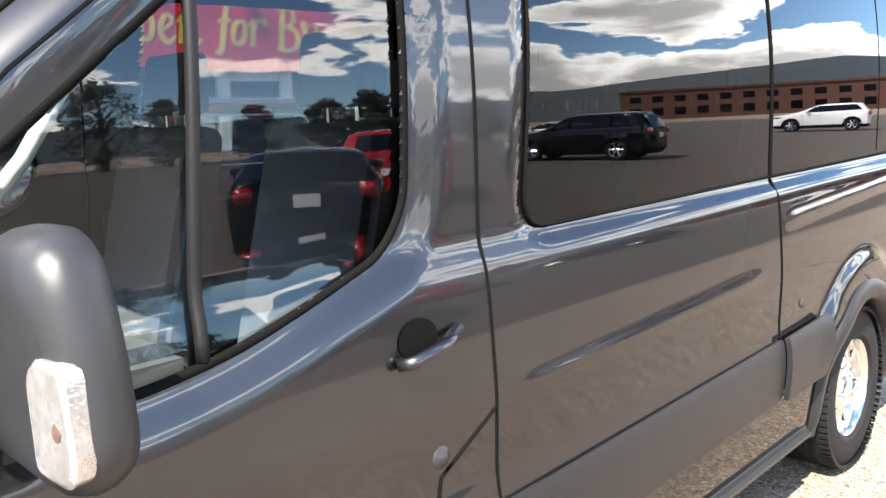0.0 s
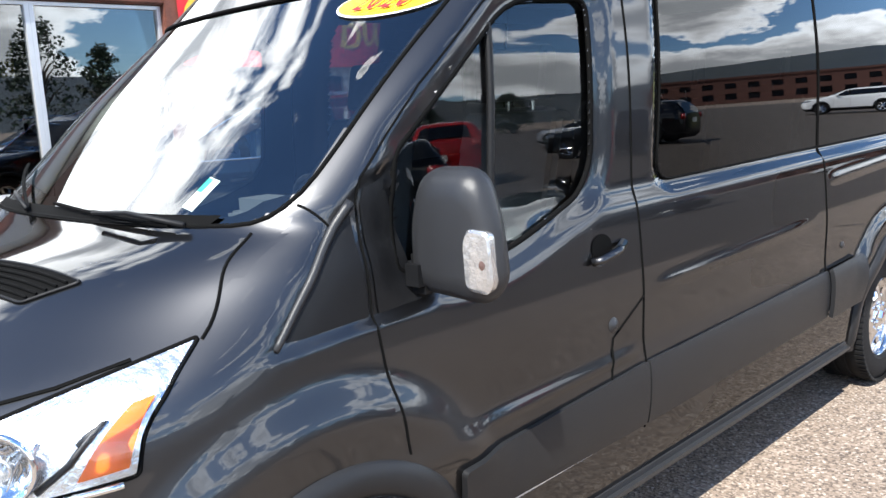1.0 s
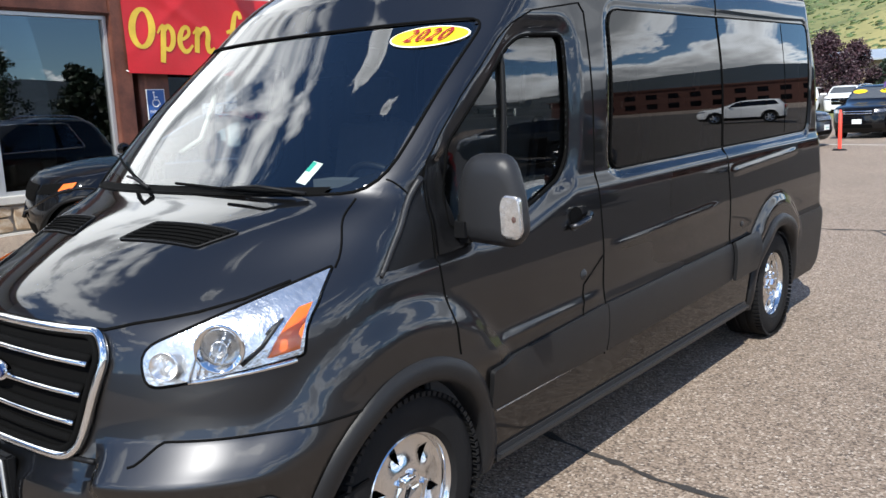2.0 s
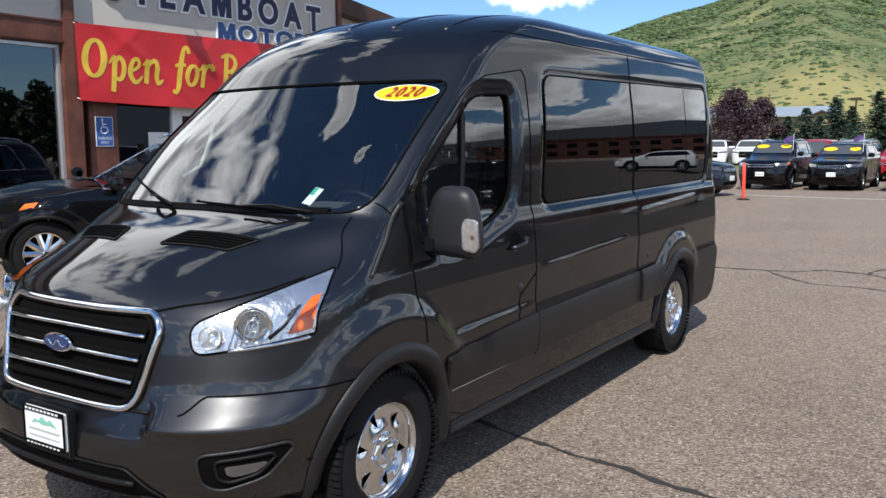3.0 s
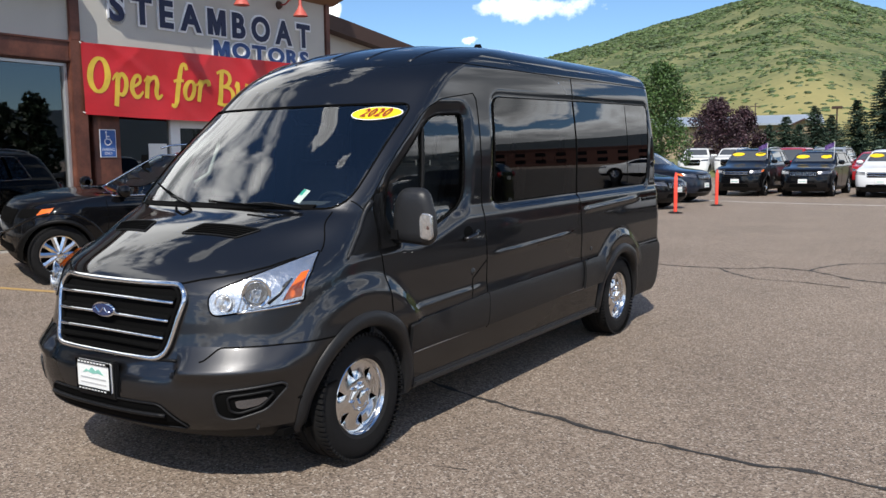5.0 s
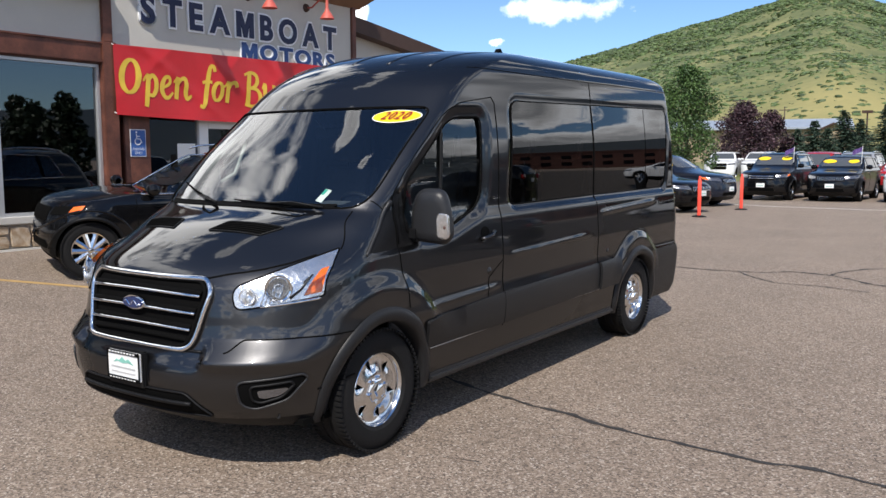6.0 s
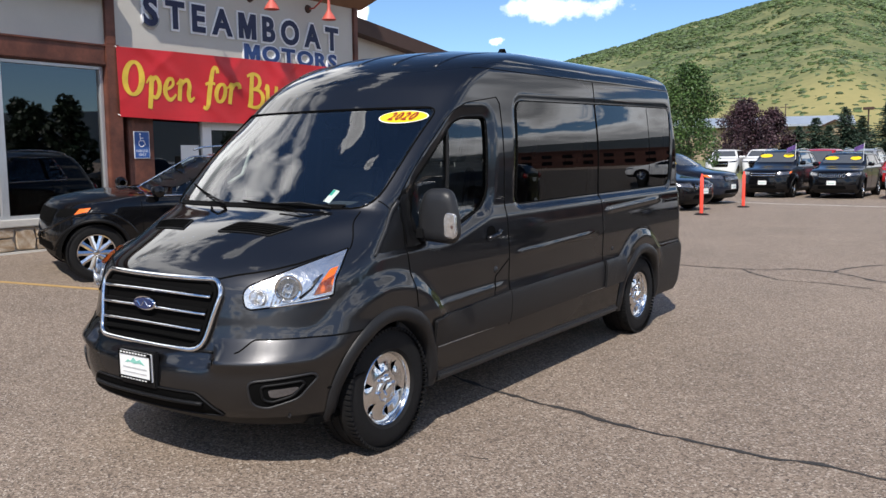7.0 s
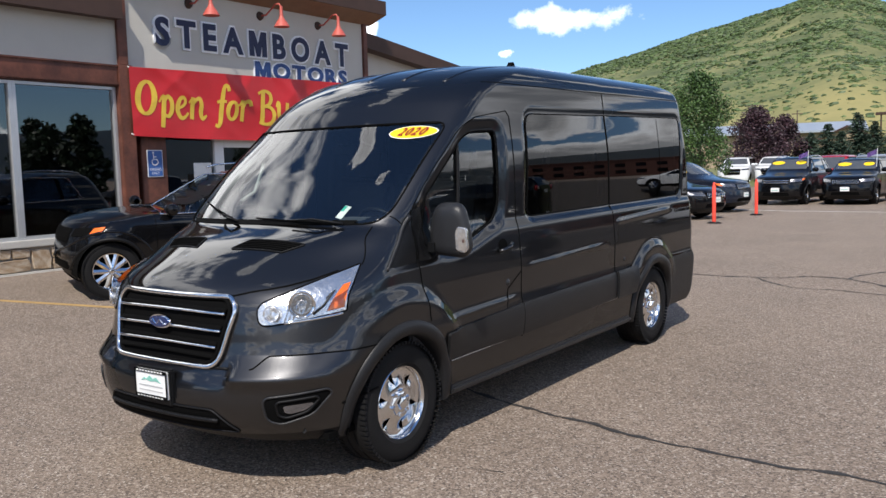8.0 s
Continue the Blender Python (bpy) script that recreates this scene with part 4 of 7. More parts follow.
both("turn_signal", lambda: patch(AMB, lambda t, z: vs.nose(t, z, 0.014), (0.01, 0.02)), AMBER, "amber turn signal", smooth=True)
both("headlight_lens", lambda: patch(HEAD, lambda t, z: vs.nose(t, z, 0.034 * min(1.0, 9 * min(abs(t - p[0]) + abs(z - p[1]) for p in HEAD)) + 0.006), (0.01, 0.02)), LENS, "clear headlight cover", smooth=True)
both("headlight_gap", lambda: tube([vs.nose(t, z, 0.001) for t, z in dense(HEAD, 0.02)], 0.0055, True, 6), GAP, smooth=True)

# hood vents, wipers and washer
VENT = rounded([(0.15, -0.505), (0.50, -0.445), (0.585, -0.335), (0.20, -0.385)], 0.015, 3)


def hood(x, y, off=0.0):
    return vs.top(x, y, 1.05, 1.399, off)


both("vent_recess", lambda: patch(VENT, lambda x, y: hood(x, y, 0.003), 0.03), GAP, "black hood vent")
both("vent_rim", lambda: tube([hood(x, y, 0.003) for x, y in dense(VENT, 0.03)], 0.004, True, 5), PLASTIC, smooth=True)
for k in range(5):
    f = (k + 0.7) / 5.6
    a, b_ = Vector((0.155, -0.50)).lerp(Vector((0.205, -0.388)), f), Vector((0.505, -0.44)).lerp(Vector((0.58, -0.338)), f)
    both("vent_slat", lambda: tube([hood(*a.lerp(b_, s), 0.007) for s in np.linspace(0.03, 0.97, 12)], 0.0035, n=5), GAP)
part("cowl_panel", patch([(-0.70, 1.384), (0.70, 1.384), (0.72, 1.41), (-0.72, 1.41)], lambda x, z: vs.front(x, z, 0.003), (0.05, 0.02)), GAP, van, "black plastic cowl", smooth=True)
for a, b_, c_ in (((0.66, 1.378), (0.30, 1.388), (-0.02, 1.410)), ((-0.16, 1.388), (-0.38, 1.42), (-0.68, 1.50))):
    w = part("wiper", tube([vs.front(*a, 0.02), vs.front((a[0] + b_[0]) / 2, (a[1] + b_[1]) / 2, 0.045), vs.front(*b_, 0.030)], 0.008, n=6, taper=0.005), PLASTIC, van, "black wiper arm", smooth=True)
    mid_, far_ = Vector(b_), Vector(c_)
    near_ = Vector(a) * 0.9 + mid_ * 0.1 if abs(c_[0]) < 0.5 else Vector(a)
    part("wiper_blade", tube([vs.front(*near_.lerp(far_, s), 0.016) for s in np.linspace(0.02, 1.0, 14)], 0.006, n=6), GAP, w)

# mirrors
FENDER_TRI = [(-0.085, 1.138), (0.175, 1.150), (0.175, 1.418), (0.125, 1.360)]
DOOR_TRI = [(0.205, 1.152), (0.352, 1.158), (0.345, 1.22), (0.295, 1.475), (0.218, 1.452), (0.203, 1.41)]
both("fender_triangle", lambda: patch(FENDER_TRI, on_side(0.003), 0.02), PLASTIC, "black triangular panel before the door", smooth=True)
both("mirror_triangle", lambda: patch(DOOR_TRI, on_side(0.003), 0.02), PLASTIC, "black mirror base panel", smooth=True)
# lighter grey than the panels, standing in for sheen on this edge
both("triangle_edge", lambda: tube([vs.side(y, z, 0.004) for y, z in dense([(-0.092, 1.130), (0.03, 1.258), (0.12, 1.362), (0.176, 1.425)], 0.02, closed=False)], 0.009, n=8, taper=0.014), GREY_PLASTIC, "lighter grey edge strip", smooth=True)


def mirror_shell():
    b = bmesh.new()
    rings = []
    prof = [(0.325, 0.62, 0.55), (0.331, 0.80, 0.80), (0.352, 0.93, 0.94), (0.375, 0.985, 0.99), (0.395, 1.0, 1.0), (0.415, 0.98, 0.985), (0.42, 0.92, 0.95)]
    outline = rounded([(0.935, 1.175), (1.180, 1.160), (1.232, 1.215), (1.218, 1.36), (1.178, 1.490), (0.985, 1.490), (0.935, 1.36)], [0.06, 0.06, 0.05, 0.1, 0.07, 0.06, 0.1], 4)
    cx, cz = 1.095, 1.325
    for y, s, t in prof:
        rings.append([b.verts.new((cx + (p[0] - cx) * s - 0.62 * max(0, y - 0.37) * max(0, (p[0] - 0.98) / 0.25), y + 0.015 * max(0, (p[0] - 1.15)) / 0.09, cz + (p[1] - cz) * t)) for p in outline])
    k = len(outline)
    for p, q in zip(rings, rings[1:]):
        for i in range(k):
            b.faces.new((p[i], p[(i + 1) % k], q[(i + 1) % k], q[i]))
    b.faces.new(rings[0][::-1])
    b.faces.new(rings[-1])
    bmesh.ops.recalc_face_normals(b, faces=b.faces)
    return b


shells_m = both("side_mirror", mirror_shell, GREY_PLASTIC, "grey plastic door mirror with clear side lamp", smooth=True, angle=75)
both("mirror_arm", lambda: box((0.93, 0.315, 1.175), (1.02, 0.42, 1.275), 0.022), PLASTIC, smooth=True, angle=40)
for sgn, host in zip((1, -1), shells_m):
    b = bmesh.new()
    ol = rounded([(1.148, 1.205), (1.208, 1.197), (1.224, 1.225), (1.216, 1.345), (1.158, 1.352), (1.144, 1.32)], 0.018, 3)
    prev = None
    for y, s in ((0.322, 0.90), (0.328, 1.0), (0.385, 1.01)):
        row = [b.verts.new((sgn * (1.185 + (p[0] - 1.185) * s - 0.55 * max(0, y - 0.36)), y + 0.015 * max(0, p[0] - 1.15) / 0.09, 1.288 + (p[1] - 1.288) * s)) for p in ol]
        if prev:
            for i in range(len(row)):
                j = (i + 1) % len(row)
                b.faces.new((prev[i], prev[j], row[j], row[i]))
        else:
            b.faces.new(row[::-1])
        prev = row
    bmesh.ops.recalc_face_normals(b, faces=b.faces)
    lamp_ = part("side_lamp", b, mat("side_lamp_clear", (0.50, 0.49, 0.48), 0.2, 0.7, 0.3, 40, 160, 0.5, 22, coat=1.0), host, "clear side lamp", smooth=True, angle=35)
    part("lamp_bulb", lathe([(0.0, 0.0), (0.012, 0.0), (0.012, -0.004), (0.0, -0.006)], 12, "y", centre=(sgn * 1.195, 0.334, 1.268)), mat("bulb_brown", (0.10, 0.06, 0.05), 0.4), host)

# door handles, locks, fuel door mark
both("handle_cup", lambda: patch([(1.12 + 0.055 * math.cos(a), 1.165 + 0.042 * math.sin(a)) for a in np.linspace(0, 2 * math.pi, 20, endpoint=False)], on_side(0.003), 0.02), GAP)
both("door_handle", lambda: tube([vs.side(1.055, 1.128, 0.006), vs.side(1.08, 1.135, 0.032), vs.side(1.16, 1.150, 0.036), vs.side(1.235, 1.165, 0.008)], 0.016, n=8, flat=0.7), VAN_PAINT, "dark grey door handle", smooth=True)
both("lock_barrel", lambda: lathe([(0.0, 0.012), (0.011, 0.012), (0.014, 0.006), (0.022, 0.005), (0.026, 0.0)], 16, "x", centre=vs.side(1.165, 0.905, 0.0)), GREY_PLASTIC, smooth=True)
# grey arc drawn in place of the glint on the cup's lower rim
both("handle_glint_ring", lambda: tube([vs.side(1.10 + 0.028 * math.cos(a), 1.122 + 0.012 * math.sin(a), 0.004) for a in np.linspace(math.pi * 1.1, math.pi * 1.95, 8)], 0.003, n=5), GREY_PLASTIC)
both("marker_stud", lambda: lathe([(0.0, 0.008), (0.014, 0.006), (0.018, 0.0)], 12, "x", centre=vs.side(3.10, 0.855, 0.0)), GREY_PLASTIC)
both("tail_lamp", lambda: patch(rounded([(4.80, 1.02), (4.885, 1.02), (4.865, 1.72), (4.79, 1.72)], 0.02), on_side(0.006), 0.03), mat("tail_red", (0.30, 0.01, 0.012), 0.15, 0.0, 0.05, bump=0.0, coat=1.0), "red tail lamp", smooth=True)
both("bumper_stub", lambda: tube([(0.90, 4.80, 0.68), (0.965, 4.84, 0.68)], 0.03, n=8), CLADDING)

# roof
part("antenna_fin", prism(rounded([(2.82, 2.512), (2.98, 2.512), (2.97, 2.555), (2.93, 2.605), (2.905, 2.605)], 0.008, 3), -0.022, 0.022, "x", bevel=0.012), GAP, van, "black roof antenna fin", smooth=True, angle=40)
for rx in (-0.62, -0.31, 0.0, 0.31, 0.62):
    part("roof_rib", tube([vs.top(rx, y, 2.05, 2.519, -0.010) for y in np.linspace(0.95 if abs(rx) < 0.5 else 1.0, 2.0, 24)], 0.017, n=8, taper=0.012), VAN_PAINT, van, smooth=True)


# cab
part("cab_floor", box((-0.88, -0.1, 0.48), (0.88, 4.7, 0.52)), TRIM_CLOTH, van)
part("bulkhead_trim", box((-0.86, 4.6, 0.5), (0.86, 4.64, 2.2)), TRIM_CLOTH, van)
both("door_card", lambda: box((0.895, 0.16, 0.50), (0.925, 1.33, 1.175), 0.01), TRIM_CLOTH, "dark inner door panel")
both("side_trim_panel", lambda: box((0.885, 1.37, 0.52), (0.915, 4.60, 1.30), 0.01), TRIM_CLOTH, "dark lining under the side windows")
part("centre_console", box((-0.16, 0.40, 0.52), (0.16, 0.80, 1.02), 0.04), DASH, van, "dark centre console", smooth=True, angle=40)
part("headliner", box((-0.80, 1.0, 2.16), (0.80, 4.6, 2.19)), mat("headliner_cloth", (0.30, 0.30, 0.29), 0.9), van, "grey headliner")
dash_ = prism(rounded([(-0.04, 1.0), (0.42, 1.0), (0.45, 1.18), (0.36, 1.30), (0.12, 1.335), (-0.02, 1.345), (-0.06, 1.32)], 0.04, 4), -0.76, 0.76, "x")
part("dashboard", dash_, DASH, van, "dark grey dashboard", smooth=True, angle=40)
part("binnacle", box((0.26, 0.22, 1.29), (0.56, 0.40, 1.40), 0.04), DASH, van, smooth=True, angle=40)
wheel_m = Matrix.Translation((0.41, 0.56, 1.28)) @ Matrix.Rotation(radians(-58), 4, "X")
sw = tube([wheel_m @ Vector((0.19 * math.cos(a), 0.19 * math.sin(a), 0)) for a in np.linspace(0, 2 * math.pi, 28, endpoint=False)], 0.016, True, 8)
sw = tube([wheel_m @ Vector((-0.18, 0, 0)), wheel_m @ Vector((0.18, 0, 0))], 0.02, n=6, bm=sw)
part("steering_wheel", sw, PLASTIC, van, "black steering wheel", smooth=True)
part("steering_column", tube([(0.41, 0.56, 1.28), (0.41, 0.25, 1.12)], 0.045, n=8), PLASTIC, van, smooth=True)


def cab_seat(x, y):
    b = box((x - 0.25, y - 0.28, 0.78), (x + 0.25, y + 0.24, 0.95), 0.05)
    back = prism(rounded([(y + 0.12, 0.92), (y + 0.30, 0.92), (y + 0.42, 1.58), (y + 0.30, 1.60)], 0.05, 4), x - 0.24, x + 0.24, "x", bevel=0.03)
    s_ = part("seat", b, TRIM_CLOTH, van, "black cloth seat", smooth=True, angle=45)
    part("backrest", back, TRIM_CLOTH, s_, smooth=True, angle=45)
    part("headrest", prism(rounded([(y + 0.32, 1.63), (y + 0.43, 1.63), (y + 0.44, 1.82), (y + 0.36, 1.83)], 0.03, 4), x - 0.14, x + 0.14, "x", bevel=0.03), TRIM_CLOTH, s_, smooth=True, angle=45)
    part("headrest_post", tube([(x - 0.06, y + 0.38, 1.56), (x - 0.06, y + 0.38, 1.66)], 0.006, n=6), CHROME, s_)
    part("headrest_post", tube([(x + 0.06, y + 0.38, 1.56), (x + 0.06, y + 0.38, 1.66)], 0.006, n=6), CHROME, s_)
    part("seat_base", box((x - 0.22, y - 0.22, 0.52), (x + 0.22, y + 0.22, 0.80), 0.02), PLASTIC, s_)


for sx_, sy_ in ((0.42, 1.05), (-0.42, 1.05), (0.45, 2.1), (-0.45, 2.1), (0.45, 3.0), (-0.45, 3.0)):
    cab_seat(sx_, sy_)
rv = part("rear_view_mirror", box((-0.12, 0.66, 1.80), (0.12, 0.69, 1.87), 0.012), PLASTIC, van, smooth=True, angle=40)
part("mirror_stalk", tube([(0, 0.66, 1.84), (0, 0.56, 1.93)], 0.008, n=6), PLASTIC, rv)
both("grab_handle", lambda: tube([(0.80, 0.42, 1.50), (0.74, 0.50, 1.56), (0.76, 0.60, 1.72), (0.80, 0.66, 1.80)], 0.014, n=6), mat("light_trim", (0.40, 0.40, 0.38), 0.6), smooth=True)

part("pillar_trim", tube([(-0.80 + 0.02 * k, vs.front_y(0.80, 1.42 + 0.52 * k) + 0.075, 1.42 + 0.52 * k) for k in np.linspace(0, 1, 12)], 0.042, n=8, flat=0.6), mat("pillar_fabric", (0.42, 0.43, 0.41), 0.8), van, "pale grey pillar trim", smooth=True)

# stickers on the windshield
def shield_card(poly, off, material, name, parent, label=""):
    return part(name, patch(poly, lambda x, z: vs.front(x, z, off), 0.02), material, parent, label, smooth=True)


def oval_poly(cx, cz, w, h, n=28):
    return [(cx + w * math.cos(2 * math.pi * i / n), cz + h * math.sin(2 * math.pi * i / n)) for i in range(n)]


YEAR = (0.690, 1.922, 0.146, 0.041)
yr_ = shield_card(oval_poly(*YEAR), 0.002, PLATE_WHITE, "year_sticker", van, "yellow oval sticker with a red year")
shield_card(oval_poly(YEAR[0], YEAR[1], YEAR[2] * 0.96, YEAR[3] * 0.90), 0.0035, OVAL_YELLOW, "sticker_field", yr_)
tx = letters("2020", 0.066, 0.0, spacing=1.22, align="CENTER", shear=0.35, offset=0.0012)
zc = [v.co.z for v in tx.verts]
for v in tx.verts:
    v.co = vs.front(YEAR[0] + v.co.x * 1.02, YEAR[1] + v.co.z - (max(zc) + min(zc)) / 2, 0.011)
part("sticker_digits", tx, RED_PRINT, yr_, "red digits")
tag = shield_card([(0.560, 1.435), (0.607, 1.425), (0.622, 1.492), (0.575, 1.502)], -0.012, PAPER, "paper_tag", van, "white and green paper tag inside the windshield")
shield_card([(0.569, 1.47), (0.589, 1.466), (0.596, 1.495), (0.576, 1.499)], -0.0105, GREEN_PRINT, "tag_print", tag)


# wheels
def tyre_mesh(R=0.355, rim=0.212, w=0.235):
    h = w / 2
    prof = [(rim, -h * 0.80), (rim + 0.02, -h * 0.97), (rim + 0.065, -h * 1.0), (R - 0.035, -h * 0.96), (R - 0.010, -h * 0.84), (R, -h * 0.66)]
    for g in (-0.42, -0.14, 0.14, 0.42):
        prof += [(R, (g - 0.05) * w), (R - 0.008, (g - 0.04) * w), (R - 0.008, (g + 0.04) * w), (R, (g + 0.05) * w)] if abs(g) < 0.3 else []
    prof += [(r, -a) for r, a in reversed(prof[:6])]
    return lathe(prof, 56, "x")


def tread_mesh(R=0.355, rim=0.212, w=0.235):
    """Shoulder blocks of the tread, sunk into the tyre."""
    verts, faces = [], []
    for i in range(72):
        m = Matrix.Rotation(2 * math.pi * i / 72, 4, "X")
        for s in (-1, 1):
            k = len(verts)
            for dx in (-0.025, 0.025):
                for dy in (-0.0095, 0.0095):
                    for dz in (-0.016, 0.0012):
                        verts.append(tuple(m @ Vector((s * w * 0.42 + dx, dy, R + dz))))
            faces += [(k, k + 1, k + 3, k + 2), (k + 4, k + 6, k + 7, k + 5), (k, k + 4, k + 5, k + 1), (k + 2, k + 3, k + 7, k + 6), (k + 1, k + 5, k + 7, k + 3)]
    b = bmesh.new()
    me = bpy.data.meshes.new("tmp")
    me.from_pydata(verts, [], faces)
    b.from_mesh(me)
    bpy.data.meshes.remove(me)
    return b


wheel_cache = {}


def wheel_thing(parent, x, y, z, sign, rim_make, key, tyre_args=(), label="black tyre on a polished alloy rim"):
    if key in wheel_cache:
        src = wheel_cache[key]
        made = {}
        for o in (src, *src.children_recursive):
            made[o] = o.copy()
            scene.collection.objects.link(made[o])
            made[o].parent = made.get(o.parent)
        t = made[src]
    else:
        t = part("wheel", tyre_mesh(*tyre_args), RUBBER, parent, label, smooth=True, angle=35)
        tagged(part("tread", tread_mesh(*tyre_args), RUBBER, t), kind="stuff")
        rim_make(t)
        wheel_cache[key] = t
    t.parent = parent
    t.matrix_basis = pose(x, y, z, 0, 0, 180 if sign < 0 else 0)
    return t


def van_rim(t):
    b = lathe([(0.214, 0.075), (0.217, 0.096), (0.211, 0.102), (0.203, 0.094), (0.198, 0.070), (0.190, 0.030), (0.186, -0.09)], 48, "x")
    part("rim_barrel", b, POLISHED, t, "polished alloy rim", smooth=True, angle=40)
    part("rim_back", lathe([(0.0, 0.0), (0.19, 0.0)], 32, "x", centre=(0.005, 0, 0)), GAP, t)
    n = 6
    for i in range(n):
        a = 2 * math.pi * i / n + 0.26
        b = bmesh.new()
        rows_ = []
        for r, x in ((0.060, 0.082), (0.090, 0.082), (0.108, 0.077), (0.122, 0.073), (0.140, 0.069), (0.158, 0.066), (0.176, 0.064), (0.188, 0.064), (0.200, 0.070)):
            f = (r - 0.06) / 0.136
            hw = 0.5236
            dip = max(0.0, math.sin((f - 0.30) / 0.66 * math.pi)) if 0.30 < f < 0.96 else 0.0
            if 0.35 < f < 0.92:
                hw -= 0.115 * math.sin((f - 0.35) / 0.57 * math.pi)
            row = []
            for k in range(7):
                q = -1 + k / 3
                aa = a + q * hw
                row.append(b.verts.new((x - 0.014 * q ** 4 * dip, r * math.cos(aa), r * math.sin(aa))))
            rows_.append(row)
        for p, q in zip(rows_, rows_[1:]):
            for k in range(6):
                b.faces.new((p[k], p[k + 1], q[k + 1], q[k]))
        bmesh.ops.recalc_face_normals(b, faces=b.faces)
        bmesh.ops.solidify(b, geom=b.faces[:], thickness=-0.02)
        part("spoke", b, POLISHED, t, smooth=True, angle=45)
    cap = part("hub_cap", lathe([(0.0, 0.122), (0.022, 0.121), (0.038, 0.114), (0.044, 0.100), (0.060, 0.098), (0.078, 0.088), (0.084, 0.070)], 6, "x"), CHROME, t, "faceted chrome hub cap", smooth=True, angle=25)
    for i in range(6):
        a = 2 * math.pi * i / 6 + 0.26
        part("wheel_nut", lathe([(0.0, 0.108), (0.009, 0.107), (0.012, 0.098), (0.012, 0.075)], 6, "x", centre=(0, 0.070 * math.cos(a), 0.070 * math.sin(a))), CHROME, t)


for sx_ in (1, -1):
    for hy in (0.0, 3.75):
        wheel_thing(van, sx_ * 0.862, hy, HUB, sx_, van_rim, "van")

# ---- dealer's building ----
FX = -9.0


def slab(name, lo, hi, material, parent=None, label="", bevel=0.0):
    return mesh_ob(name, box(lo, hi, bevel), material, parent, label)


wall_w = thing("wall_west", None, "cream stucco front wall of the dealer's building", "wall", kind="structure")
slab("stucco_panel", (FX - 0.25, -12.0, 3.59), (FX - 0.02, 5.0, 4.34), STUCCO, wall_w)
slab("sign_wall", (FX - 0.25, 5.0, 3.42), (FX, 11.47, 5.06), STUCCO, wall_w)
slab("entry_wall", (FX - 0.25, 9.9, 0.2), (FX - 0.01, 11.47, 3.42), STUCCO, wall_w)
slab("side_return", (FX - 6.0, 11.27, 0.2), (FX - 0.25, 11.47, 5.06), STUCCO, wall_w)
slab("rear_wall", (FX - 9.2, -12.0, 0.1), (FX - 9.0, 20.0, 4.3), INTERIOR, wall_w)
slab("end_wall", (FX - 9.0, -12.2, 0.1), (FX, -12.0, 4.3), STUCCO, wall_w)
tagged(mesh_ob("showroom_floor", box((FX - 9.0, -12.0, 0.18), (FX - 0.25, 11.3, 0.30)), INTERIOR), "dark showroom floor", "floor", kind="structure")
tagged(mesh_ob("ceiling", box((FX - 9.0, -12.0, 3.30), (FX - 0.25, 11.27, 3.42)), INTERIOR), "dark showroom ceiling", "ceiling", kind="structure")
# beams and posts
for nm, lo, hi in (("beam", (FX - 0.2, -12.0, 3.235), (FX + 0.06, 4.965, 3.59)), ("beam", (FX - 0.2, 5.235, 3.10), (FX + 0.03, 11.40, 3.42)),
                   ("post", (FX - 0.25, 4.965, 0.2), (FX + 0.09, 5.235, 3.60)), ("post", (FX - 0.2, 5.005, 3.60), (FX + 0.05, 5.20, 5.06)),
                   ("post", (FX - 0.2, 5.40, 0.2), (FX - 0.04, 5.93, 3.10)), ("post", (FX - 0.2, 11.35, 0.2), (FX + 0.05, 11.50, 5.04))):
    tagged(slab("timber_" + nm, lo, hi, WOOD, None, "", 0.012), "brown stained timber %s on the front wall" % nm, nm, kind="structure")
for z in (3.255, 3.555):
    tagged(slab("beam_trim", (FX + 0.06, -12.0, z), (FX + 0.085, 4.965, z + 0.03), WOOD, None, "", 0.006), "narrow timber moulding along the beam", "trim", kind="structure")
# roofs
tagged(mesh_ob("eave_low", prism([(FX - 9.4, 4.70), (FX + 0.25, 4.33), (FX + 0.25, 4.66), (FX - 9.4, 5.05)], -12.4, 5.0, "y"), FASCIA), "dark brown eave over the showroom windows", "roof", kind="structure")
tagged(mesh_ob("eave_sign", prism([(FX - 6.4, 5.02), (FX + 0.02, 5.02), (FX + 0.50, 5.20), (FX + 0.50, 5.50), (FX - 6.4, 5.40)], 5.02, 11.66, "y"), FASCIA), "dark brown eave over the sign wall", "roof", kind="structure")
tagged(mesh_ob("soffit", prism([(FX + 0.004, 5.012), (FX + 0.485, 5.192), (FX + 0.485, 5.198), (FX + 0.004, 5.018)], 5.04, 11.64, "y"), SOFFIT), "tan soffit under the sign wall's eave", "soffit", kind="structure")
wing = thing("wing", None, "lower stucco wing with a sloping dark roof edge", "building", kind="structure")
mesh_ob("wing_wall", prism([(11.47, 0.1), (21.0, 0.1), (21.0, 3.45), (11.47, 4.62)], FX - 6, FX - 0.3, "x"), STUCCO, wing)
mesh_ob("wing_roof", prism([(11.45, 4.52), (21.4, 3.36), (21.4, 3.66), (11.45, 4.86)], FX - 6.2, FX + 0.02, "x"), FASCIA, wing)

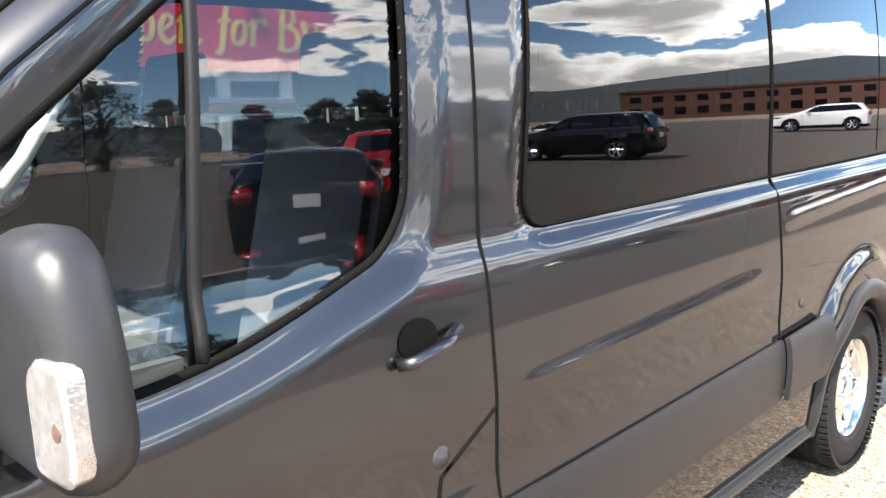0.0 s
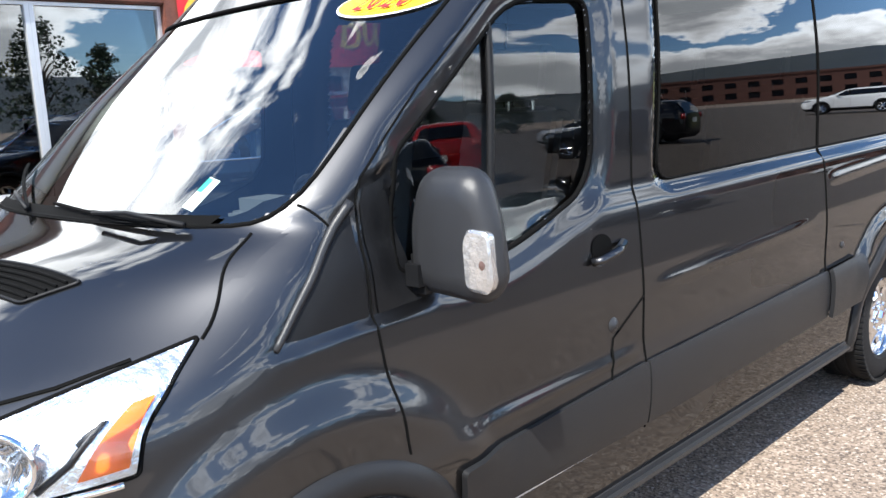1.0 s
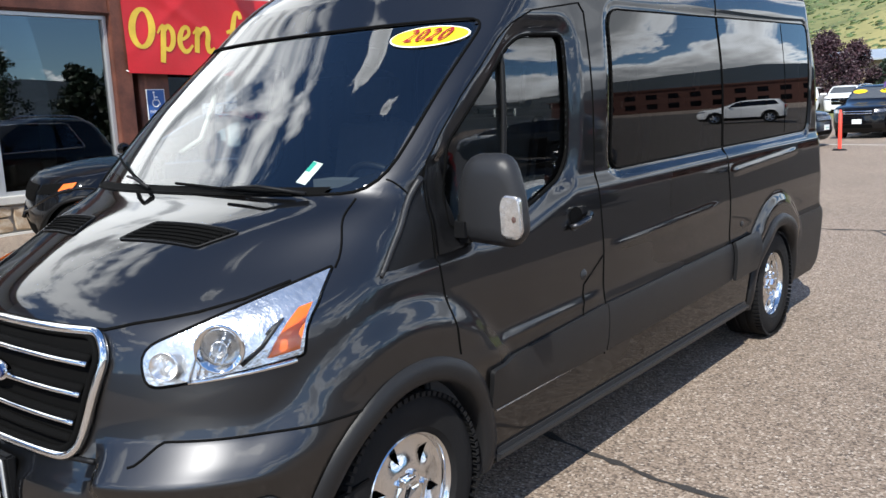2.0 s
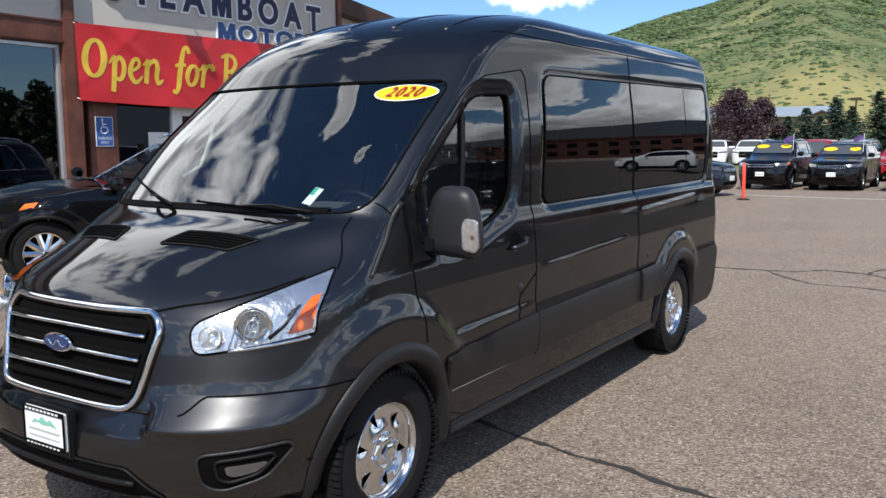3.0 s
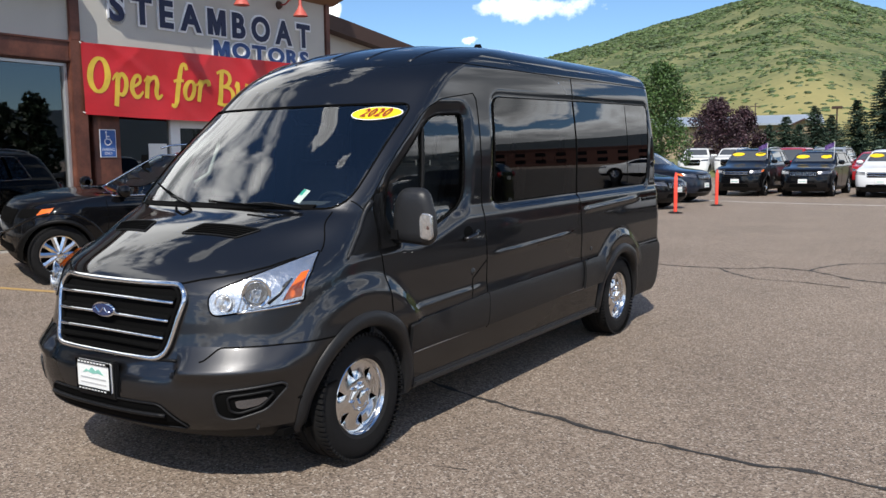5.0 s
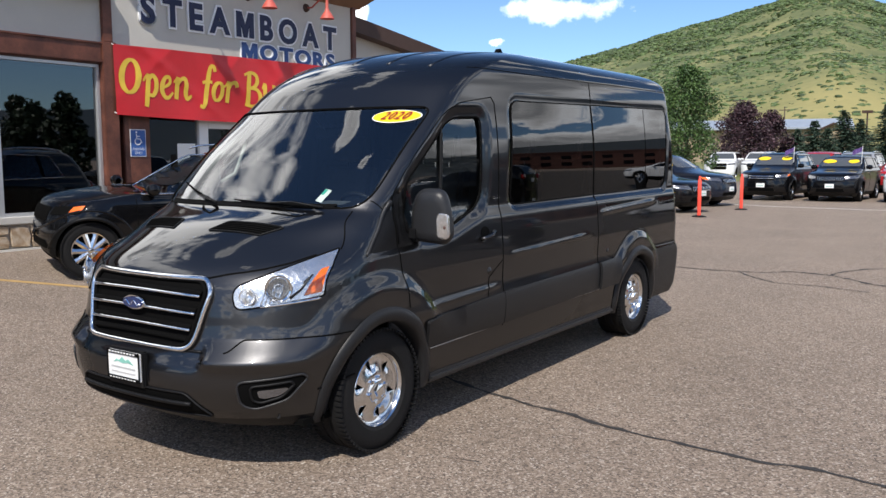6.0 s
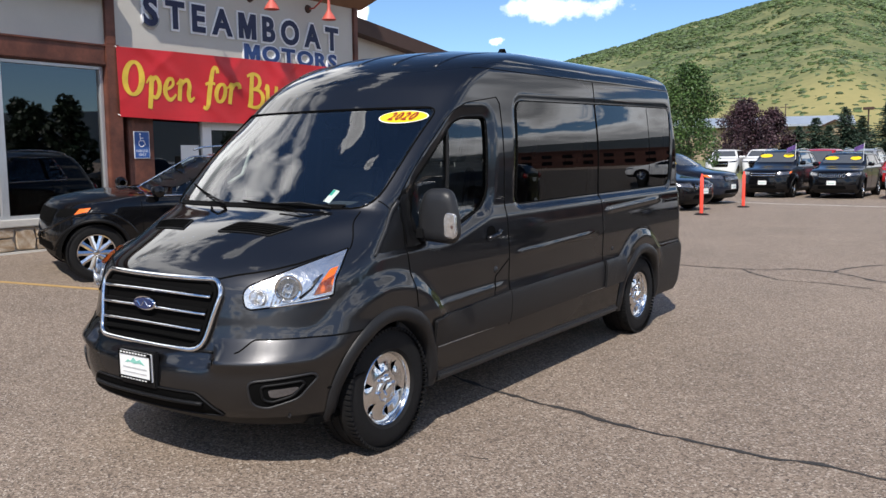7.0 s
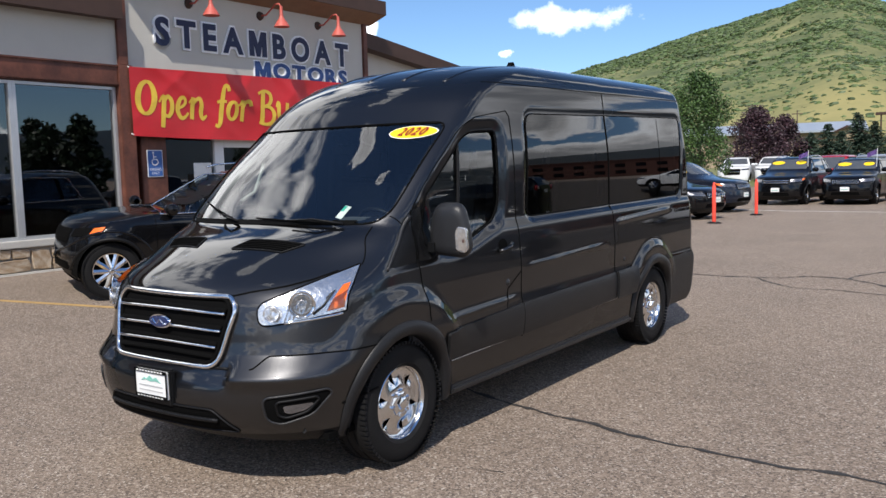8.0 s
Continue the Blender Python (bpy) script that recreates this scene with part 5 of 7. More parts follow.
# showroom windows with aluminium bars
for k, (y0, y1) in enumerate(((3.20, 4.93), (1.40, 3.14), (-0.40, 1.34), (-2.2, -0.46), (-4.0, -2.26), (-5.8, -4.06), (-7.6, -5.86))):
    w = thing("window_%d" % (k + 1), None, "large showroom window in a pale aluminium frame", "window", kind="structure")
    part("pane", box((FX - 0.085, y0, 0.80), (FX - 0.075, y1, 3.20)), STORE_GLASS, w)
    for lo, hi in (((FX - 0.11, y0 - 0.03, 0.76), (FX - 0.02, y0 + 0.03, 3.225)), ((FX - 0.11, y1 - 0.03, 0.76), (FX - 0.02, y1 + 0.03, 3.225)),
                   ((FX - 0.11, y0 + 0.03, 0.76), (FX - 0.02, y1 - 0.03, 0.82)), ((FX - 0.11, y0 + 0.03, 3.175), (FX - 0.02, y1 - 0.03, 3.225))):
        part("frame_bar", box(lo, hi, 0.004), ALU, w)
# entry: side light and white door
entry = thing("window_8", None, "dark entry side light beside the door", "window", kind="structure")
part("pane", box((FX - 0.15, 5.93, 0.35), (FX - 0.14, 7.05, 2.42)), STORE_GLASS, entry)
part("header", box((FX - 0.2, 5.93, 2.42), (FX - 0.06, 9.9, 3.10)), WOOD, entry)
part("notice", box((FX - 0.135, 6.58, 1.30), (FX - 0.132, 6.99, 1.93)), PAPER, entry, "paper notices taped to the glass")
door = thing("door_1", None, "white framed glass entrance door", "door", kind="structure")
for lo, hi in (((FX - 0.2, 7.05, 0.25), (FX - 0.08, 7.27, 2.42)), ((FX - 0.2, 8.20, 0.25), (FX - 0.08, 8.42, 2.42)), ((FX - 0.2, 7.27, 2.22), (FX - 0.08, 8.20, 2.42)), ((FX - 0.2, 7.27, 0.25), (FX - 0.08, 8.20, 0.55))):
    part("stile", box(lo, hi, 0.006), WHITE_FRAME, door)
part("pane", box((FX - 0.15, 7.27, 0.55), (FX - 0.14, 8.20, 2.22)), STORE_GLASS, door)
part("pull", tube([(FX - 0.06, 8.12, 1.1), (FX - 0.03, 8.12, 1.1), (FX - 0.03, 8.12, 1.5), (FX - 0.06, 8.12, 1.5)], 0.012, n=6), CHROME, door)
side2 = thing("window_9", None, "dark entry side light", "window", kind="structure")
part("pane", box((FX - 0.15, 8.42, 0.35), (FX - 0.14, 9.9, 2.42)), STORE_GLASS, side2)
# furniture behind the panes
cab = thing("filing_cabinet", None, "pale teal filing cabinet behind the showroom glass", "cabinet")
part("body", box((FX - 1.0, 4.25, 0.30), (FX - 0.45, 4.72, 2.05), 0.01), mat("cabinet_teal", (0.42, 0.58, 0.54), 0.5), cab)
for k in range(4):
    d = part("drawer", box((FX - 0.452, 4.27, 0.36 + 0.42 * k), (FX - 0.435, 4.70, 0.74 + 0.42 * k), 0.004), mat("drawer_pale", (0.50, 0.60, 0.56), 0.5), cab)
    part("pull", box((FX - 0.437, 4.43, 0.62 + 0.42 * k), (FX - 0.42, 4.54, 0.65 + 0.42 * k)), GAP, d)
poster = thing("yellow_poster", None, "yellow sale poster hung in the showroom window", "poster")
part("sheet", box((FX - 0.16, 2.35, 2.30), (FX - 0.155, 2.95, 3.10)), OVAL_YELLOW, poster)

# sill cap and stone base
tagged(mesh_ob("sill_cap", box((FX - 0.2, -12.0, 0.655), (FX + 0.11, 4.965, 0.765), 0.012), CONCRETE), "pale concrete sill over the stone base", "sill", kind="structure")
base = thing("stone_base", None, "low wall of irregular field stones in pale mortar", "wall", kind="structure")
mesh_ob("mortar_bed", box((FX - 0.2, -12.0, 0.05), (FX + 0.035, 4.965, 0.655)), MORTAR, base)
tagged(mesh_ob("footing", box((FX - 0.05, -12.0, 0.05), (FX + 0.16, 4.965, 0.275), 0.02), CONCRETE), "pale concrete footing along the stone wall", "kerb", kind="structure")

# banner
bw = thing("banner", None, "red vinyl banner with yellow lettering hung over the entrance", "banner")


def banner_at(y, z):
    u, v = (y - 5.15) / 5.31, (z - 2.40) / 1.18
    sag = 0.05 * math.sin(math.pi * u) * (1 - v) - 0.06 * u * v
    out = 0.045 + 0.012 * math.sin(9 * u + 5 * v) + 0.010 * math.sin(23 * u - 4 * v) + 0.02 * (1 - v)
    for c, lean_, deep, wide in ((0.10, 0.35, 0.030, 0.030), (0.22, -0.28, 0.022, 0.022), (0.38, 0.30, 0.026, 0.026), (0.52, -0.22, 0.022, 0.02), (0.66, 0.25, 0.03, 0.03), (0.80, -0.3, 0.025, 0.025)):
        d = (u - c - lean_ * (1 - v)) / wide
        out += 0.6 * deep * math.exp(-d * d) * (0.35 + 0.65 * v)
    return Vector((FX + 0.07 + out, y, z - sag))


b = patch([(5.15, 2.40), (10.46, 2.40), (10.46, 3.575), (5.15, 3.575)], banner_at, 0.045)
part("vinyl", b, BANNER, bw, smooth=True)


def brush(points, widths, closed=False):
    """A painted stroke on the banner: a smooth ribbon through points (y, z) whose width swells and thins."""
    n = len(points)
    if closed:
        ring = [points[-1], *points, points[0], points[1]]
        wide = [widths[-1], *widths, widths[0], widths[1]]
    else:
        ring = [points[0], *points, points[-1]]
        wide = [widths[0], *widths, widths[-1]]
    line = []
    for i in range(1, len(ring) - 2):
        p0, p1, p2, p3 = [Vector(ring[i + k]) for k in (-1, 0, 1, 2)]
        for j in range(6):
            t = j / 6
            c = 0.5 * (2 * p1 + (p2 - p0) * t + (2 * p0 - 5 * p1 + 4 * p2 - p3) * t * t + (3 * p1 - p0 - 3 * p2 + p3) * t ** 3)
            line.append((c, wide[i] * (1 - t) + wide[i + 1] * t))
    line.append((Vector(ring[-2]), wide[-2]))
    return line


def painted(strokes, name, parent):
    b = bmesh.new()
    for k, line in enumerate(strokes):
        prev = None
        for i, (c, w) in enumerate(line):
            d = line[min(i + 1, len(line) - 1)][0] - line[max(i - 1, 0)][0]
            side = Vector((-d.y, d.x)).normalized() * w / 2
            row = [b.verts.new(banner_at(*(c + side * q)) + Vector((0.008 + 0.0015 * k, 0, 0))) for q in (-1, 0, 1)]
            if prev:
                for q in (0, 1):
                    b.faces.new((prev[q], prev[q + 1], row[q + 1], row[q]))
            prev = row
    bmesh.ops.recalc_face_normals(b, faces=b.faces)
    return part(name, b, YELLOW, parent, "yellow painted letter")


def ring_letter(cy, cz, hw, hh, thin, thick, lean_):
    pts = [(cy + hw * math.cos(a) + lean_ * math.sin(a), cz + hh * math.sin(a)) for a in np.linspace(0, 2 * math.pi, 16, endpoint=False)]
    return brush(pts, [thin + (thick - thin) * abs(math.cos(a)) for a in np.linspace(0, 2 * math.pi, 16, endpoint=False)], True)


painted([ring_letter(5.450, 3.065, 0.165, 0.275, 0.055, 0.115, 0.04)], "letter_o", bw)
painted([brush([(5.70, 3.00), (5.76, 3.08), (5.82, 3.12)], [0.03, 0.05, 0.06]), brush([(5.825, 3.13), (5.78, 2.86), (5.735, 2.57)], [0.09, 0.095, 0.09]),
         brush([(5.80, 3.00), (5.89, 3.11), (5.965, 3.03), (5.955, 2.88), (5.88, 2.77), (5.79, 2.79)], [0.05, 0.07, 0.09, 0.09, 0.07, 0.05])], "letter_p", bw)
painted([brush([(6.08, 2.91), (6.19, 2.95), (6.27, 3.02), (6.25, 3.10), (6.17, 3.09), (6.10, 2.97), (6.09, 2.85), (6.15, 2.76), (6.23, 2.76), (6.33, 2.85)], [0.04, 0.05, 0.06, 0.06, 0.07, 0.095, 0.095, 0.08, 0.06, 0.04])], "letter_e", bw)
painted([brush([(6.35, 3.02), (6.43, 3.10)], [0.03, 0.06]), brush([(6.445, 3.12), (6.42, 2.93), (6.395, 2.74)], [0.09, 0.095, 0.09]),
         brush([(6.43, 2.98), (6.51, 3.08), (6.60, 3.10), (6.63, 3.01), (6.61, 2.86), (6.64, 2.76), (6.74, 2.82)], [0.05, 0.06, 0.08, 0.095, 0.09, 0.075, 0.035])], "letter_n", bw)
painted([brush([(7.29, 3.27), (7.27, 3.35), (7.20, 3.35), (7.15, 3.22), (7.09, 2.95), (7.04, 2.74), (6.99, 2.64), (6.92, 2.66)], [0.075, 0.07, 0.07, 0.095, 0.10, 0.095, 0.07, 0.06]), brush([(7.00, 3.06), (7.10, 3.09), (7.22, 3.08)], [0.05, 0.055, 0.05])], "letter_f", bw)
painted([ring_letter(7.345, 2.925, 0.105, 0.155, 0.05, 0.095, 0.03), brush([(7.44, 3.02), (7.52, 3.03)], [0.05, 0.04])], "letter_o", bw)
painted([brush([(7.52, 3.02), (7.60, 3.11)], [0.03, 0.06]), brush([(7.62, 3.12), (7.59, 2.93), (7.565, 2.74)], [0.09, 0.095, 0.09]), brush([(7.61, 2.98), (7.69, 3.09), (7.79, 3.09), (7.81, 3.02)], [0.05, 0.06, 0.085, 0.09])], "letter_r", bw)
painted([brush([(8.16, 3.30), (8.12, 3.0), (8.085, 2.70)], [0.105, 0.11, 0.105]), brush([(8.02, 3.26), (8.18, 3.315), (8.33, 3.27), (8.36, 3.16), (8.28, 3.06), (8.16, 3.03)], [0.05, 0.05, 0.08, 0.095, 0.07, 0.05]),
         brush([(8.16, 3.03), (8.33, 3.01), (8.41, 2.90), (8.36, 2.76), (8.22, 2.70), (8.02, 2.73)], [0.045, 0.065, 0.10, 0.09, 0.06, 0.05])], "letter_b", bw)
painted([brush([(8.48, 3.03), (8.555, 3.11), (8.535, 2.90), (8.58, 2.76), (8.67, 2.78), (8.75, 2.92)], [0.03, 0.09, 0.095, 0.075, 0.05, 0.045]), brush([(8.79, 3.11), (8.76, 2.88), (8.80, 2.75), (8.88, 2.82)], [0.09, 0.095, 0.075, 0.035])], "letter_u", bw)
for p in ((5.16, 3.56), (5.16, 2.42), (10.45, 3.56)):
    part("rope", tube([banner_at(*p), (FX + 0.09, p[0] - 0.02, p[1] + 0.02)], 0.008, n=5), PAPER, bw)

# sign letters
def grown(poly, g):
    """An outline pushed outward by g; the outline runs clockwise."""
    out = []
    k = len(poly)
    for i in range(k):
        a, b, c = Vector(poly[i - 1]), Vector(poly[i]), Vector(poly[(i + 1) % k])
        u, w = (b - a).normalized(), (c - b).normalized()
        n1, n2 = Vector((-u.y, u.x)), Vector((-w.y, w.x))
        m = (n1 + n2).normalized()
        out.append(b + m * g / max(0.35, m.dot(n1)))
    return out


def block_m(w, h, g, depth):
    s = 0.20 * w
    poly = [(0, 0), (0, h), (s * 1.25, h), (w / 2, h * 0.36), (w - s * 1.25, h), (w, h), (w, 0), (w - s, 0), (w - s, h * 0.66), (w / 2 + s * 0.36, 0), (w / 2 - s * 0.36, 0), (s, h * 0.66), (s, 0)]
    return prism(grown(poly, g), -depth, depth, "y")


def wall_sign(name, text, y0, y1, z0, size, face, depth, label, stretch=1.0, bold=0.03, edge=0.045):
    s = thing(name, None, label, "sign")
    probe = []
    for ch in text:
        g = letters(ch, size, 0.0)
        lo_, hi_ = min(v.co.x for v in g.verts), max(v.co.x for v in g.verts)
        top_ = max(v.co.z for v in g.verts)
        probe.append((ch, lo_, (hi_ - lo_) * stretch, top_))
        g.free()
    gap = ((y1 - y0) - sum(p[2] for p in probe)) / (len(text) - 1)
    y = y0
    for ch, lo_, wd, top_ in probe:
        host = None
        for nm, d, push, grow, m in (("letter", depth * 0.45, depth * 0.5, bold + edge, WHITE_EDGE), ("letter_face", 0.006, depth + 0.008, bold, face)):
            if ch == "M":
                g, off, k = block_m(wd, top_, grow * size * 0.85, d), 0.0, 1.0
            else:
                g, off, k = letters(ch, size, d, offset=grow * size), lo_, stretch
            for v in g.verts:
                v.co = (FX + push - v.co.y, y + (v.co.x - off) * k, z0 + v.co.z)
            bmesh.ops.recalc_face_normals(g, faces=g.faces)
            host = part(nm, g, m, host or s)
        y += wd + gap
    return s


wall_sign("sign_upper", "STEAMBOAT", 5.80, 10.80, 4.03, 0.66, SIGN_BLUE, 0.035, "dark blue channel letters with white edges on the wall", 0.98, 0.036, 0.056)
wall_sign("sign_lower", "MOTORS", 8.08, 10.74, 3.62, 0.42, SIGN_BLUE_B, 0.03, "smaller blue channel letters with white edges", 1.42, 0.040, 0.058)

# gooseneck lamps
for k, y in enumerate((6.55, 8.28, 9.92)):
    g = thing("gooseneck_lamp", None, "red enamel gooseneck lamp over the sign", "lamp", group="gooseneck lamps over the sign")
    part("wall_plate", lathe([(0.0, 0.06), (0.07, 0.05), (0.09, 0.0)], 16, "x", centre=(FX, y, 4.82)), FASCIA, g, smooth=True)
    part("arm", tube([(FX + 0.03, y, 4.82), (FX + 0.16, y + 0.02, 4.82), (FX + 0.30, y + 0.04, 4.92), (FX + 0.40, y + 0.05, 5.0), (FX + 0.50, y + 0.06, 5.0), (FX + 0.55, y + 0.06, 4.93)], 0.018, n=6), LAMP_RED, g, smooth=True)
    part("shade", lathe([(0.028, 0.40), (0.035, 0.22), (0.06, 0.15), (0.10, 0.10), (0.155, 0.0), (0.145, 0.0), (0.05, 0.13)], 20, "z", centre=(FX + 0.55, y + 0.06, 4.55)), LAMP_RED, g, "red lamp shade", smooth=True, angle=40)

# parking sign
hc = thing("parking_sign", None, "blue accessible parking sign on a timber post", "sign")
part("board", box((FX - 0.036, 5.505, 1.69), (FX - 0.026, 5.825, 2.165), 0.003), WHITE_EDGE, hc)
part("field", box((FX - 0.0255, 5.517, 1.702), (FX - 0.0235, 5.813, 2.153)), HC_BLUE, hc)
for k, pts in enumerate(([(5.63, 2.09), (5.635, 2.00), (5.70, 2.00), (5.735, 1.93)], [(5.635, 2.045), (5.69, 2.045)])):
    part("symbol", tube([(FX - 0.022, *p) for p in pts], 0.010, n=5), WHITE_EDGE, hc)
part("symbol", tube([(FX - 0.022, 5.655 + 0.058 * math.cos(a), 1.955 + 0.058 * math.sin(a)) for a in np.linspace(radians(130), radians(340), 12)], 0.009, n=5), WHITE_EDGE, hc)
part("symbol", lathe([(0.0, 0.004), (0.018, 0.004), (0.018, 0.0)], 12, "x", centre=(FX - 0.0235, 5.63, 2.115)), WHITE_EDGE, hc)
for word, z in (("PARKING", 1.80), ("ONLY", 1.735)):
    tx = letters(word, 0.066, 0.0, align="CENTER")
    for v in tx.verts:
        v.co = (FX - 0.0225, 5.665 + v.co.x * 0.88, z + v.co.z)
    part("word", tx, WHITE_EDGE, hc)


# ---- markings and cracks on the ground ----
def strip(name, pts, width, material, label, category, ragged=0.0, lift=0.004, kind="structure"):
    b = bmesh.new()
    pts = dense(pts, 0.06 if ragged else 0.5, closed=False)
    rnd = random.Random(len(pts))
    prev = None
    off = 0.0
    for i, p in enumerate(pts):
        q = Vector(pts[min(i + 1, len(pts) - 1)]) - Vector(pts[max(i - 1, 0)])
        nrm = Vector((-q.y, q.x)).normalized()
        off += (rnd.random() - 0.5) * ragged
        off *= 0.85
        w = width * (0.5 + (rnd.random() - 0.5) * (0.7 if ragged else 0.06))
        c = Vector(p) + nrm * off
        row = []
        for s in (-1, 1):
            e = c + nrm * w * s
            row.append(b.verts.new((e.x, e.y, ground_z(e.x, e.y) + lift)))
        if prev:
            b.faces.new((prev[0], row[0], row[1], prev[1]))
        prev = row
    bmesh.ops.recalc_face_normals(b, faces=b.faces)
    for f in b.faces:
        if f.normal.z < 0:
            f.normal_flip()
    return tagged(mesh_ob(name, b, material), label, category, kind=kind)


strip("crack", [(0.2, 1.62), (0.55, 1.45), (0.878, 1.365), (1.29, 1.23), (1.72, 1.145), (1.97, 1.12), (2.24, 1.08), (2.55, 1.05), (2.83, 1.04), (3.11, 1.09), (3.36, 1.03), (3.9, 1.0), (4.6, 1.08), (5.6, 0.95)], 0.035, TAR, "dark ragged crack across the asphalt", "crack", 0.03)
strip("crack", [(-0.45, 8.70), (0.10, 8.62), (0.53, 8.70), (0.87, 8.75), (1.17, 9.08), (1.71, 8.98), (2.05, 8.66), (2.3, 8.37), (2.9, 8.2)], 0.055, TAR, "fine dark crack in the asphalt", "crack", 0.03)
strip("crack", [(1.71, 8.98), (1.78, 9.45), (2.05, 10.0), (2.6, 10.4), (3.4, 10.6)], 0.05, TAR, "fine dark crack in the asphalt", "crack", 0.03)
strip("crack", [(0.53, 8.70), (0.75, 8.35), (1.25, 7.83), (1.74, 7.8), (2.4, 7.6)], 0.035, TAR, "fine dark crack in the asphalt", "crack", 0.03)
strip("crack", [(1.35, 0.1), (1.44, 0.13), (1.56, 0.15)], 0.008, TAR, "short hairline crack in the asphalt", "crack", 0.01)
strip("parking_line", [(-8.6, 1.05), (-6.6, 1.72), (-5.2, 2.25), (-4.0, 2.68)], 0.10, ASPHALT_LINE, "faded yellow parking line", "line")
strip("parking_line", [(-9.5, 26.6), (-5.4, 26.35), (-3.0, 25.45), (-0.3, 25.15), (6.0, 24.6), (16.0, 24.0)], 0.12, WHITE_LINE, "white painted line across the lot", "line")

# ---- delineator posts ----
for x, y in ((-3.50, 19.25), (-3.50, 23.25)):
    d = thing("delineator_post", pose(x, y, ground_z(x, y)), "orange plastic delineator post on a black rubber foot", "post", group="orange delineator posts")
    part("foot", lathe([(0.0, 0.045), (0.06, 0.045), (0.17, 0.03), (0.20, 0.0)], 16, "z"), RUBBER, d, smooth=True)
    part("tube", lathe([(0.05, 0.03), (0.052, 0.55), (0.048, 1.0), (0.03, 1.03), (0.03, 1.10), (0.0, 1.11)], 14, "z"), ORANGE, d, smooth=True, angle=40)

# ---- other vehicles ----
def scaled(tab, z0, k, dz=0.0):
    return [(z * k + dz, v) for z, v in tab]


def simple_rim(t, r=0.225, n=10, material=None, wide=0.16):
    m = material or POLISHED
    part("rim_barrel", lathe([(r + 0.004, 0.075), (r + 0.004, 0.092), (r - 0.008, 0.088), (r - 0.016, 0.05), (r - 0.02, -0.05)], 32, "x"), m, t, "alloy rim", smooth=True, angle=40)
    part("rim_back", lathe([(0.0, 0.02), (r - 0.015, 0.02)], 24, "x"), GAP, t)
    for i in range(n):
        a = 2 * math.pi * i / n
        b = bmesh.new()
        rows_ = []
        for rr, x, hw in ((0.04, 0.080, 0.028), (0.10, 0.078, 0.022), (r - 0.045, 0.072, 0.020), (r - 0.012, 0.066, 0.030)):
            row = []
            for q in (-1, 0, 1):
                c, s = math.cos(a), math.sin(a)
                row.append(b.verts.new((x - 0.014 * abs(q), rr * c - q * hw * s, rr * s + q * hw * c)))
            rows_.append(row)
        for p, q in zip(rows_, rows_[1:]):
            for k in range(2):
                b.faces.new((p[k], p[k + 1], q[k + 1], q[k]))
        bmesh.ops.recalc_face_normals(b, faces=b.faces)
        bmesh.ops.solidify(b, geom=b.faces[:], thickness=-0.015)
        part("spoke", b, m, t, smooth=True, angle=40)
    part("hub_cap", lathe([(0.0, 0.09), (0.03, 0.088), (0.045, 0.078), (0.05, 0.06)], 14, "x"), m, t, smooth=True)


